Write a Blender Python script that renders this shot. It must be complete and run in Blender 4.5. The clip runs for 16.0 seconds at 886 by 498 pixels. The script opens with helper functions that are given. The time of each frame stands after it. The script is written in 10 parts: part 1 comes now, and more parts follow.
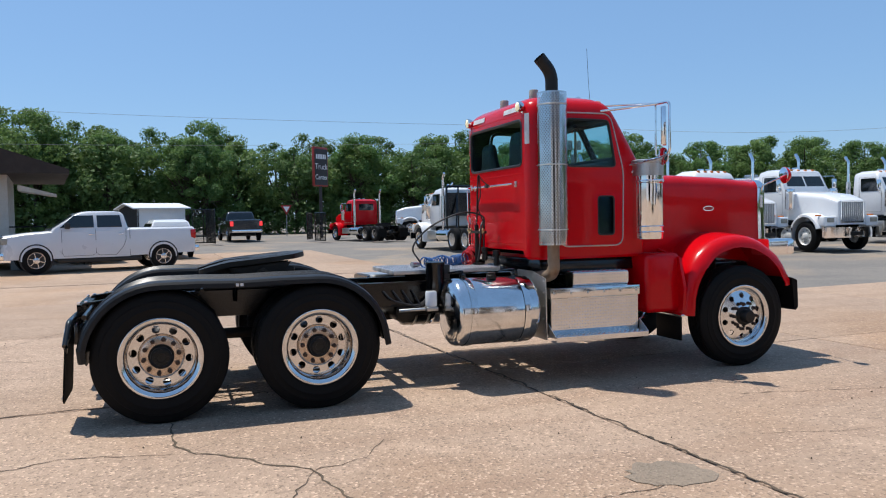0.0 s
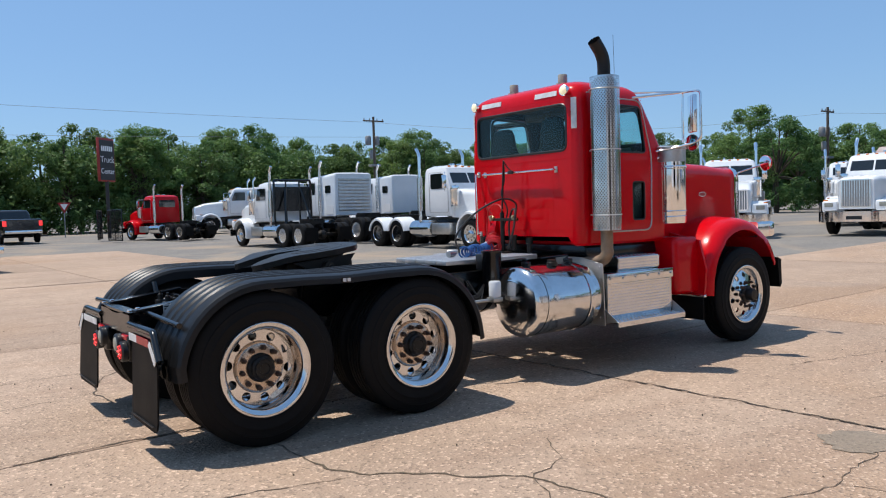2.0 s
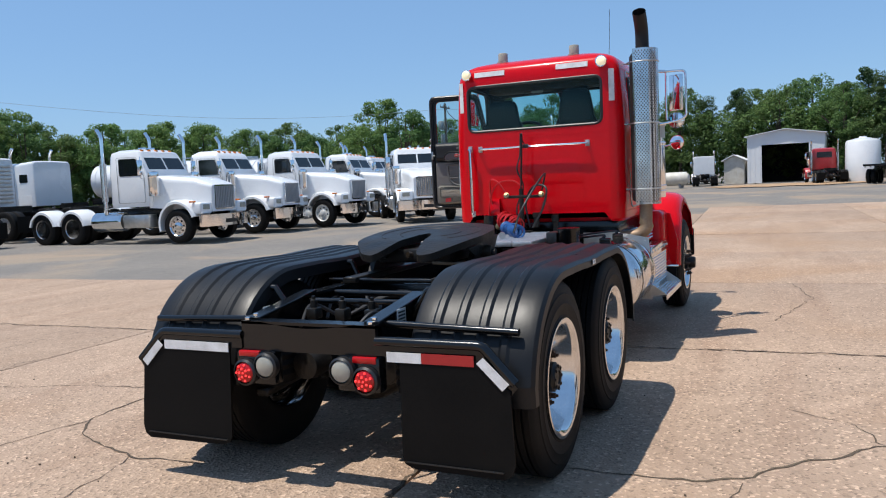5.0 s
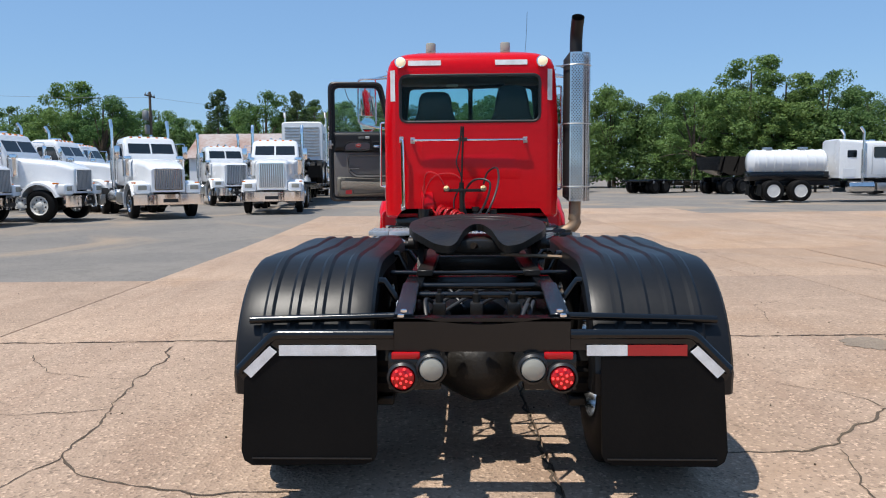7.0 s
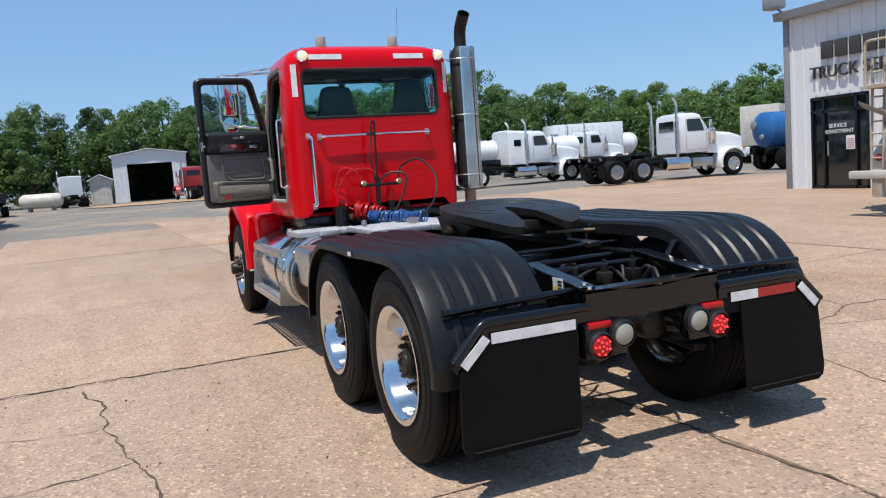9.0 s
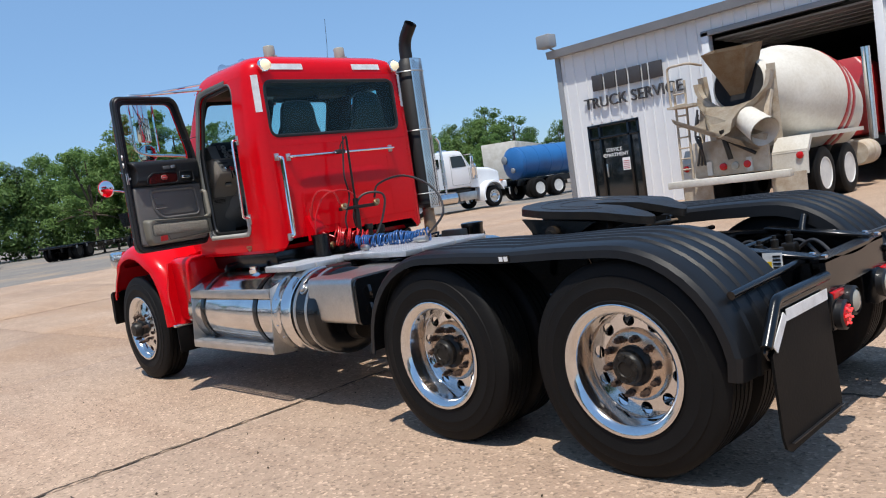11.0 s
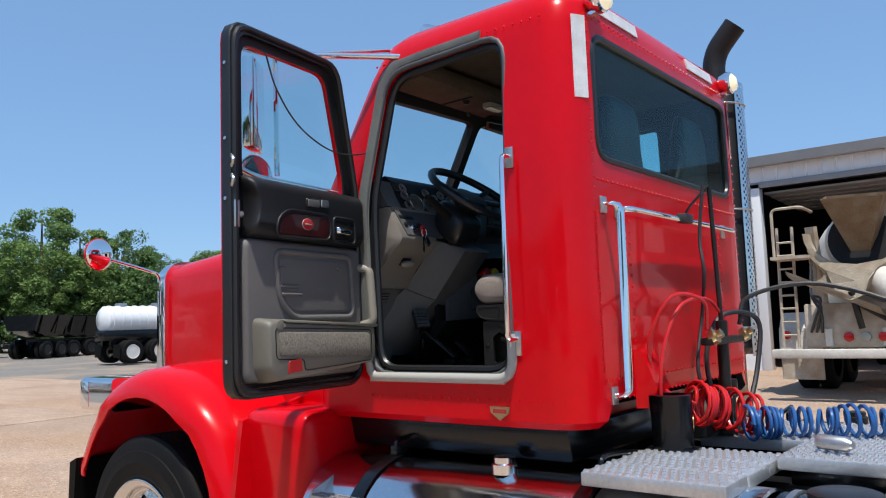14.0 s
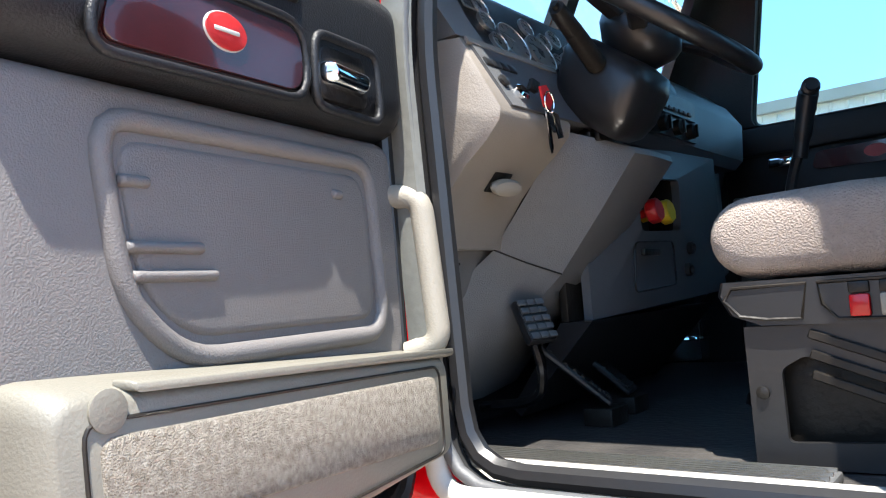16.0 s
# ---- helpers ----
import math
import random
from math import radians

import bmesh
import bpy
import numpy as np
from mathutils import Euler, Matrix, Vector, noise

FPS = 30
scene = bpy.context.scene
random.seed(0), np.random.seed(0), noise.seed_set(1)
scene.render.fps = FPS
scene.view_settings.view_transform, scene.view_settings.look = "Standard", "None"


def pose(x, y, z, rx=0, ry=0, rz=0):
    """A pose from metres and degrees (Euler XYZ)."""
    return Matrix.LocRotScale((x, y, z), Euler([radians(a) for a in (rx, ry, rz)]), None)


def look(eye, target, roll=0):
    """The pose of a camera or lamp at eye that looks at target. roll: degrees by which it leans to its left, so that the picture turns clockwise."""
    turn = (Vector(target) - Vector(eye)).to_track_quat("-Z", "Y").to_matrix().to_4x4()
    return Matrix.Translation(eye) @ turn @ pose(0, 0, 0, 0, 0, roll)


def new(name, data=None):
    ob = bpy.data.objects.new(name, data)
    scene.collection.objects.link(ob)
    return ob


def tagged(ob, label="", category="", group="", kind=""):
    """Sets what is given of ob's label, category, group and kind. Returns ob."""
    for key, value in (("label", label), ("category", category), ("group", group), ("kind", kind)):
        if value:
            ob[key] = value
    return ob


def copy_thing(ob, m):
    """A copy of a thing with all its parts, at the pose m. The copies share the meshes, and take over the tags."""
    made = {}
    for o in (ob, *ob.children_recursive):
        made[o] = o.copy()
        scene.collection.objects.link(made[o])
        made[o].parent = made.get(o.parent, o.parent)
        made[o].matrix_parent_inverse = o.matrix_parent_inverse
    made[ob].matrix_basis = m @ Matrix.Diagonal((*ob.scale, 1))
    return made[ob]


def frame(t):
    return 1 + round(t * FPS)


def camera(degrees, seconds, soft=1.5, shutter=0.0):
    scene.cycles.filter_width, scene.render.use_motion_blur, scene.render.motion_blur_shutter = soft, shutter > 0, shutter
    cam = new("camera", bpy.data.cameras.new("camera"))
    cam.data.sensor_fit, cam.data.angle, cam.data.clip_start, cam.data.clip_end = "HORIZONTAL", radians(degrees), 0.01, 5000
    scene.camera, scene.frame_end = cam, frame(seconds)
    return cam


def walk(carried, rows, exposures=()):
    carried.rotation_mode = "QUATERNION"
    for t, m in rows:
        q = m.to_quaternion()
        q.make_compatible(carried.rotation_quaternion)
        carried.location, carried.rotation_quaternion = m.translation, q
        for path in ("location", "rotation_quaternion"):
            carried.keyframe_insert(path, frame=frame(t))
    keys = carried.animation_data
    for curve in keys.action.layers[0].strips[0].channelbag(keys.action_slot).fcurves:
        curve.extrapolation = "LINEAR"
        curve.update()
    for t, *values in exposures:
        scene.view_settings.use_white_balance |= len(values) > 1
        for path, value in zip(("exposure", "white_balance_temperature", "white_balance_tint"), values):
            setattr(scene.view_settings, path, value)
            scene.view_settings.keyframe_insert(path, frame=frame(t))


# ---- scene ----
cam = camera(59.8, 16.0, soft=1.1)
PATH = [
    (0, (0.119, -7.953, 1.659), (0.78, -6.067, 1.58), -1.0),
    (0.5, (-0.483, -7.683, 1.649), (0.273, -5.833, 1.564), -1.4),
    (1, (-1.087, -7.303, 1.648), (-0.176, -5.523, 1.594), -1.9),
    (1.5, (-1.626, -6.828, 1.626), (-0.588, -5.119, 1.571), -2.1),
    (2, (-2.142, -6.279, 1.628), (-0.962, -4.667, 1.526), -1.7),
    (2.5, (-2.544, -5.663, 1.628), (-1.226, -4.165, 1.492), -1.2),
    (3, (-2.927, -4.996, 1.584), (-1.502, -3.603, 1.415), -1.0),
    (3.5, (-3.245, -4.348, 1.612), (-1.693, -3.102, 1.417), -2.2),
    (3.7, (-3.368, -4.07, 1.634), (-1.776, -2.872, 1.451), -2.5),
    (5.8, (-4.411, -1.431, 1.652), (-2.494, -0.886, 1.482), -1.8),
    (6, (-4.445, -1.181, 1.639), (-2.507, -0.714, 1.471), -1.6),
    (6.5, (-4.491, -0.553, 1.629), (-2.516, -0.29, 1.455), -1.0),
    (7, (-4.403, 0.073, 1.623), (-2.412, 0.134, 1.44), -0.4),
    (7.5, (-4.382, 0.746, 1.627), (-2.395, 0.637, 1.424), -1.4),
    (8, (-4.276, 1.382, 1.631), (-2.312, 1.065, 1.419), -3.1),
    (8.5, (-4.179, 2.022, 1.626), (-2.276, 1.451, 1.404), -3.9),
    (9, (-3.983, 2.595, 1.622), (-2.154, 1.815, 1.412), -4.2),
    (9.2, (-3.869, 2.829, 1.629), (-2.075, 1.969, 1.431), -4.3),
    (11.3, (-1.771, 4.485, 1.55), (-0.363, 3.072, 1.402), -8.5),
    (11.5, (-1.493, 4.567, 1.554), (-0.112, 3.127, 1.412), -8.5),
    (12, (-0.727, 4.605, 1.54), (0.6, 3.115, 1.397), -7.8),
    (12.5, (0.083, 4.415, 1.56), (1.424, 2.933, 1.484), -4.8),
    (13, (0.853, 4.136, 1.571), (2.182, 2.642, 1.624), -2.5),
    (13.5, (1.559, 3.728, 1.599), (2.85, 2.208, 1.748), -2.5),
    (14, (2.263, 3.285, 1.604), (3.505, 1.73, 1.798), -2.0),
    (14.5, (2.755, 2.816, 1.638), (3.975, 1.243, 1.833), -2.7),
    (15, (3.173, 2.417, 1.665), (4.38, 0.833, 1.85), -3.9),
    (15.2, (3.325, 2.301, 1.658), (4.526, 0.713, 1.849), -3.9),
    (15.5, (3.511, 2.136, 1.674), (4.735, 0.563, 1.842), -4.3),
    (15.8, (3.692, 1.948, 1.693), (4.943, 0.394, 1.835), -4.6),
    (16, (3.815, 1.837, 1.691), (5.035, 0.257, 1.816), -4.6),
]
walk(cam, [(t, look(eye, target, roll)) for t, eye, target, roll in PATH], exposures=[(0, 0.0), (9.2, 0.05), (11.5, 0.12), (12.5, 0.18), (14.0, 0.12), (14.5, 0.2), (15.0, 0.5), (15.5, 0.92), (16, 1.95)])

# ---- light ----
SUN_AWAY = Vector((0.23, -0.29, -1.0)).normalized()
sun_data = bpy.data.lights.new("sun", "SUN")
sun_data.energy, sun_data.angle, sun_data.color = 5.0, radians(0.6), (1.0, 0.95, 0.87)
sun = new("sun", sun_data)
sun.rotation_mode = "QUATERNION"
sun.rotation_quaternion = SUN_AWAY.to_track_quat("-Z", "Y")
world = bpy.data.worlds.new("sky")
scene.world = world
world.use_nodes = True
wn = world.node_tree
sky = wn.nodes.new("ShaderNodeTexSky")
sky.sky_type, sky.sun_disc = "NISHITA", False
sky.sun_elevation = math.asin(-SUN_AWAY.z)
sky.sun_rotation = math.atan2(-SUN_AWAY.x, -SUN_AWAY.y)
sky.air_density, sky.dust_density, sky.ozone_density = 1.0, 0.5, 4.0
haze = wn.nodes.new("ShaderNodeMix")
haze.data_type, haze.blend_type = "RGBA", "MULTIPLY"
haze.inputs["Factor"].default_value = 1.0
haze.inputs["B"].default_value = (0.90, 1.0, 1.13, 1)
wn.links.new(sky.outputs[0], haze.inputs["A"])
veil = wn.nodes.new("ShaderNodeMix")   # thin summer haze over the whole dome
veil.data_type = "RGBA"
veil.inputs["Factor"].default_value = 0.45
veil.inputs["B"].default_value = (2.5, 4.6, 7.6, 1)
wn.links.new(haze.outputs["Result"], veil.inputs["A"])
wn.links.new(veil.outputs["Result"], wn.nodes["Background"].inputs[0])
wn.nodes["Background"].inputs[1].default_value = 0.112
scene.view_settings.exposure = 0.0


# ---- materials ----
def mat(name, base, rough=0.5, metal=0.0, var=0.12, scale=6.0, bump=0.0, bscale=60.0, coat=0.0, alt=None, spec=0.5, rvar=0.1, fine=None):
    """A paint or solid: base colour with coarse and fine variation, uneven gloss and fine relief."""
    m = bpy.data.materials.new(name)
    m.use_nodes = True
    nt, b = m.node_tree, m.node_tree.nodes["Principled BSDF"]
    co = nt.nodes.new("ShaderNodeTexCoord")
    n1, n2 = nt.nodes.new("ShaderNodeTexNoise"), nt.nodes.new("ShaderNodeTexNoise")
    n1.inputs["Scale"].default_value, n1.inputs["Detail"].default_value = scale, 6.0
    n2.inputs["Scale"].default_value, n2.inputs["Detail"].default_value = fine or scale * 14, 4.0
    for n in (n1, n2):
        nt.links.new(co.outputs["Object"], n.inputs["Vector"])
    add = nt.nodes.new("ShaderNodeMath")
    add.operation = "MULTIPLY_ADD"
    nt.links.new(n2.outputs[0], add.inputs[0])
    add.inputs[1].default_value = 0.5
    nt.links.new(n1.outputs[0], add.inputs[2])
    ramp = nt.nodes.new("ShaderNodeMapRange")
    ramp.inputs[1].default_value, ramp.inputs[2].default_value = 0.45, 1.05
    nt.links.new(add.outputs[0], ramp.inputs[0])
    mix = nt.nodes.new("ShaderNodeMix")
    mix.data_type = "RGBA"
    other = alt or [c * (1 - var * 2) for c in base]
    mix.inputs["A"].default_value, mix.inputs["B"].default_value = (*base, 1), (*other, 1)
    nt.links.new(ramp.outputs[0], mix.inputs["Factor"])
    nt.links.new(mix.outputs["Result"], b.inputs["Base Color"])
    rr = nt.nodes.new("ShaderNodeMapRange")
    rr.inputs[3].default_value, rr.inputs[4].default_value = max(0.02, rough - rvar), min(1.0, rough + rvar)
    nt.links.new(n1.outputs[0], rr.inputs[0])
    nt.links.new(rr.outputs[0], b.inputs["Roughness"])
    b.inputs["Metallic"].default_value = metal
    b.inputs["Specular IOR Level"].default_value = spec
    b.inputs["Coat Weight"].default_value, b.inputs["Coat Roughness"].default_value = coat, 0.04
    if bump:
        n3 = nt.nodes.new("ShaderNodeTexNoise")
        n3.inputs["Scale"].default_value, n3.inputs["Detail"].default_value = bscale, 5.0
        nt.links.new(co.outputs["Object"], n3.inputs["Vector"])
        bp = nt.nodes.new("ShaderNodeBump")
        bp.inputs["Strength"].default_value, bp.inputs["Distance"].default_value = bump, 0.01
        nt.links.new(n3.outputs[0], bp.inputs["Height"])
        nt.links.new(bp.outputs[0], b.inputs["Normal"])
    return m


def glow(name, colour, strength):
    m = mat(name, colour, 0.25, var=0.05)
    b = m.node_tree.nodes["Principled BSDF"]
    b.inputs["Emission Color"].default_value, b.inputs["Emission Strength"].default_value = (*colour, 1), strength
    return m


def clear_glass(name, tint, alpha_mix):
    """Window glass: mostly clear with a mirror-like sheen that grows at grazing angles."""
    m = bpy.data.materials.new(name)
    m.use_nodes = True
    nt = m.node_tree
    nt.nodes.remove(nt.nodes["Principled BSDF"])
    out = nt.nodes["Material Output"]
    tr, gl, mx, fr, rg = (nt.nodes.new(k) for k in ("ShaderNodeBsdfTransparent", "ShaderNodeBsdfGlossy", "ShaderNodeMixShader", "ShaderNodeLayerWeight", "ShaderNodeMapRange"))
    tr.inputs[0].default_value = (*tint, 1)
    gl.inputs["Roughness"].default_value = 0.02
    fr.inputs[0].default_value = 0.14
    rg.inputs[3].default_value, rg.inputs[4].default_value = alpha_mix, 0.20
    nt.links.new(fr.outputs["Facing"], rg.inputs[0])
    nt.links.new(rg.outputs[0], mx.inputs[0])
    nt.links.new(tr.outputs[0], mx.inputs[1])
    nt.links.new(gl.outputs[0], mx.inputs[2])
    nt.links.new(mx.outputs[0], out.inputs[0])
    return m


RED = mat("red_paint", (0.60, 0.0010, 0.006), 0.24, 0.0, 0.08, 1.5, coat=0.28, rvar=0.06, bump=0.015, bscale=6, spec=0.12)
RED_OLD = mat("faded_red_paint", (0.42, 0.02, 0.02), 0.35, 0.0, 0.12, 1.5, coat=0.6)
CHROME = mat("chrome", (0.86, 0.87, 0.88), 0.07, 1.0, 0.03, 3.0, rvar=0.04, bump=0.015, bscale=12)
ALLOY = mat("polished_aluminium", (0.78, 0.78, 0.78), 0.12, 1.0, 0.10, 4.0, rvar=0.08, bump=0.02, bscale=20)
ALLOY_DULL = mat("dull_aluminium", (0.62, 0.61, 0.59), 0.38, 1.0, 0.15, 5.0, rvar=0.12, bump=0.05)
BRUSHED = mat("brushed_aluminium", (0.78, 0.78, 0.78), 0.13, 1.0, 0.12, 5.0, rvar=0.07, bump=0.03, bscale=25)
RIM_INNER = mat("stained_aluminium", (0.66, 0.56, 0.48), 0.26, 1.0, 0.2, 14.0, rvar=0.12, alt=(0.42, 0.32, 0.24))
NUT_RUST = mat("rusty_lug_nut", (0.08, 0.045, 0.03), 0.6, 0.3, 0.2, 20.0, alt=(0.05, 0.03, 0.02))
TRIM_GREY = mat("pale_grey_trim", (0.40, 0.40, 0.375), 0.5, 0.0, 0.12, 4.0, bump=0.08, alt=(0.34, 0.33, 0.30))
TRIM_PILLAR = mat("grey_green_trim", (0.16, 0.165, 0.15), 0.45, 0.0, 0.15, 5.0, bump=0.1, alt=(0.10, 0.10, 0.09))
DECK_ALLOY = mat("pale_stamped_aluminium", (0.66, 0.66, 0.66), 0.36, 0.7, 0.18, 7.0, bump=0.12, bscale=60, rvar=0.15)
PERF = mat("perforated_chrome", (0.74, 0.74, 0.75), 0.13, 1.0, 0.15, 6.0, rvar=0.1, bump=0.03)
FRAME_BLACK = mat("black_frame_paint", (0.0035, 0.004, 0.005), 0.20, 0.0, 0.2, 4.0, bump=0.05, rvar=0.14, spec=0.5)
GREASY = mat("greasy_black_steel", (0.005, 0.005, 0.005), 0.42, 0.0, 0.3, 7.0, bump=0.3, bscale=40, alt=(0.020, 0.016, 0.012), spec=0.30)
GREASE = mat("brown_grease", (0.030, 0.020, 0.012), 0.45, 0.0, 0.3, 9.0, bump=0.1)
RUBBER = mat("tyre_rubber", (0.0045, 0.0045, 0.0048), 0.6, 0.0, 0.2, 5.0, bump=0.12, bscale=90, alt=(0.009, 0.0082, 0.0075), spec=0.14)
POLY = mat("black_poly_fender", (0.0045, 0.005, 0.006), 0.40, 0.0, 0.15, 2.0, bump=0.05, bscale=30, rvar=0.1, alt=(0.010, 0.010, 0.011), spec=0.3)
FLAP = mat("mud_flap_rubber", (0.0035, 0.0035, 0.0036), 0.55, 0.0, 0.2, 3.0, bump=0.08, bscale=60, alt=(0.0065, 0.006, 0.0056), spec=0.10)
BLACK_TRIM = mat("black_trim", (0.014, 0.014, 0.015), 0.38, 0.0, 0.15, 6.0, bump=0.05)
GLASS = clear_glass("window_glass", (0.72, 0.90, 0.90), 0.008)
GLASS_CLEAR = clear_glass("door_glass", (0.84, 0.92, 0.92), 0.02)
DARK_GLASS = mat("dark_glass", (0.010, 0.014, 0.016), 0.05, 0.0, 0.2, 2.0, spec=0.8, rvar=0.02)
MIRROR = mat("mirror_glass", (0.9, 0.9, 0.9), 0.02, 1.0, 0.01, 2.0, rvar=0.01)
REFLECT_WHITE = mat("white_reflective_tape", (0.78, 0.79, 0.80), 0.35, 0.0, 0.16, 14.0, bump=0.15, bscale=90, alt=(0.50, 0.50, 0.49))
REFLECT_RED = mat("red_reflective_tape", (0.40, 0.02, 0.02), 0.35, 0.0, 0.1, 9.0, bump=0.1, bscale=120)
LENS_RED = mat("red_tail_lens", (0.48, 0.005, 0.007), 0.2, var=0.05)
LENS_LIT = glow("lit_red_bulbs", (0.95, 0.05, 0.05), 0.8)
LENS_CLEAR = mat("clear_lens", (0.34, 0.33, 0.28), 0.12, 0.0, 0.1, 12.0)
LENS_LAMP = glow("work_lamp_lens", (1.0, 0.84, 0.55), 0.4)
AMBER = mat("amber_lens", (0.75, 0.20, 0.02), 0.2, 0.0, 0.1, 9.0)
RUST = mat("rusty_exhaust_pipe", (0.34, 0.25, 0.17), 0.6, 0.5, 0.2, 9.0, bump=0.15, alt=(0.20, 0.12, 0.07))
SOOT = mat("sooty_pipe", (0.016, 0.015, 0.015), 0.55, 0.3, 0.2, 9.0, bump=0.1)
WHITE = mat("white_paint", (0.78, 0.79, 0.80), 0.25, 0.0, 0.05, 1.2, coat=0.6, alt=(0.70, 0.71, 0.72))
WHITE_DIRTY = mat("dirty_white_paint", (0.62, 0.60, 0.55), 0.5, 0.0, 0.12, 2.0, alt=(0.42, 0.38, 0.31), bump=0.1)
HOSE_RED = mat("red_air_hose", (0.55, 0.012, 0.015), 0.35, 0.0, 0.1, 9.0)
HOSE_BLUE = mat("blue_air_hose", (0.02, 0.10, 0.30), 0.35, 0.0, 0.1, 9.0)
HOSE_BLACK = mat("black_hose", (0.02, 0.02, 0.022), 0.5, 0.0, 0.1, 9.0)
GREY_VINYL = mat("grey_interior_vinyl", (0.135, 0.125, 0.120), 0.55, 0.0, 0.06, 3.0, bump=0.25, bscale=420)
GREY_LIGHT = mat("light_grey_plastic", (0.25, 0.23, 0.19), 0.5, 0.0, 0.06, 3.0, bump=0.15, bscale=300)
DARK_VINYL = mat("charcoal_interior_vinyl", (0.012, 0.0125, 0.014), 0.42, 0.0, 0.1, 3.0, bump=0.2, bscale=350, spec=0.3)
# lining kept darker than the cab's plastics: the cab's shade is in its colour
LINING = mat("shade_dark_cab_lining", (0.022, 0.022, 0.023), 0.6, 0.0, 0.15, 4.0, bump=0.1, bscale=200, spec=0.2)
SLATE = mat("slate_interior_plastic", (0.085, 0.088, 0.092), 0.5, 0.0, 0.1, 3.0, bump=0.15, bscale=300)
CARPET = mat("grey_carpet", (0.38, 0.35, 0.30), 0.95, 0.0, 0.25, 130.0, bump=1.0, bscale=500, alt=(0.17, 0.145, 0.12), spec=0.05)
POCKET = mat("beige_grey_pocket_plastic", (0.160, 0.150, 0.122), 0.5, 0.0, 0.06, 3.0, bump=0.15, bscale=300)
CHEEK = mat("beige_dash_plastic", (0.225, 0.20, 0.172), 0.5, 0.0, 0.06, 3.0, bump=0.15, bscale=300)
KNEE = mat("grey_column_plastic", (0.13, 0.13, 0.128), 0.5, 0.0, 0.08, 3.0, bump=0.2, bscale=380)
FABRIC = mat("beige_seat_fabric", (0.34, 0.29, 0.255), 0.9, 0.0, 0.15, 8.0, bump=0.7, bscale=300, spec=0.15)
WOODGRAIN = mat("dark_red_woodgrain", (0.055, 0.008, 0.008), 0.2, 0.0, 0.3, 10.0, coat=0.8)
HEADLINER = mat("dusty_brown_headliner", (0.12, 0.085, 0.06), 0.9, 0.0, 0.2, 5.0, bump=0.2, alt=(0.06, 0.045, 0.035))
FLOOR_MAT = mat("black_rubber_mat", (0.012, 0.013, 0.015), 0.5, 0.0, 0.2, 9.0, bump=0.3, bscale=60, alt=(0.06, 0.055, 0.05))
WHITE_PLAIN = mat("white_lettering", (0.8, 0.8, 0.8), 0.5, var=0.03)
YELLOW = mat("yellow_plastic", (0.70, 0.48, 0.02), 0.35, var=0.05)
BRASS = mat("brass", (0.55, 0.42, 0.22), 0.35, 1.0, 0.15, 20.0)


# ---- mesh helpers ----
def part(name, bm, material, parent=None, label="", sharp=38, smooth=True):
    """Links a bmesh as one mesh object under a thing or a part."""
    bmesh.ops.recalc_face_normals(bm, faces=bm.faces)
    me = bpy.data.meshes.new(name)
    bm.to_mesh(me)
    bm.free()
    if smooth:
        me.shade_smooth()
        me.set_sharp_from_angle(angle=radians(sharp))
    me.materials.append(material)
    ob = new(name, me)
    if parent:
        ob.parent = parent
    if label:
        ob["label"] = label
    return ob


def share(name, data, m, parent):
    """Another object on a mesh that is already there."""
    ob = new(name, data)
    ob.parent = parent
    ob.matrix_basis = m
    return ob


def thing(name, label, category, m=None, group="", kind=""):
    ob = new(name)
    ob.empty_display_size = 0.2
    if m:
        ob.matrix_basis = m
    return tagged(ob, label, category, group, kind)


def B():
    return bmesh.new()


def box(bm, x0, x1, y0, y1, z0, z1, bevel=0.0, seg=2):
    g = bmesh.ops.create_cube(bm, size=1.0)["verts"]
    for v in g:
        v.co = Vector(((x0 + x1) / 2 + v.co.x * (x1 - x0), (y0 + y1) / 2 + v.co.y * (y1 - y0), (z0 + z1) / 2 + v.co.z * (z1 - z0)))
    if bevel:
        e = list({e for v in g for e in v.link_edges})
        bmesh.ops.bevel(bm, geom=e, offset=bevel, segments=seg, affect="EDGES", profile=0.5)
    return bm


def turned(bm, m):
    bmesh.ops.transform(bm, matrix=m, verts=bm.verts)
    return bm


def bar(bm, a, b, w, h, bevel=0.0):
    """A rectangular bar from a to b."""
    a, b = Vector(a), Vector(b)
    n = B()
    box(n, -w / 2, w / 2, -h / 2, h / 2, 0, (b - a).length, bevel, 1)
    turned(n, Matrix.Translation(a) @ (b - a).to_track_quat("Z", "Y").to_matrix().to_4x4())
    join(bm, n)
    return bm


def join(bm, other):
    me = bpy.data.meshes.new("join")
    other.to_mesh(me)
    other.free()
    bm.from_mesh(me)
    bpy.data.meshes.remove(me)
    return bm


def rings(bm, loops, close=True, cap=True):
    """Skins a list of equal-length loops of points."""
    vs = [[bm.verts.new(p) for p in lp] for lp in loops]
    n = len(vs[0])
    for a, b in zip(vs, vs[1:]):
        for i in range(n if close else n - 1):
            j = (i + 1) % n
            bm.faces.new((a[i], a[j], b[j], b[i]))
    if cap:
        bm.faces.new(vs[0])
        bm.faces.new(list(reversed(vs[-1])))
    return bm


def lathe(bm, prof, m=None, n=32, cap=True):
    """Turns a profile of (radius, height) about the local z axis."""
    loops = [[(r * math.cos(2 * math.pi * i / n), r * math.sin(2 * math.pi * i / n), h) for i in range(n)] for r, h in prof]
    if m:
        loops = [[m @ Vector(p) for p in lp] for lp in loops]
    return rings(bm, loops, True, cap)


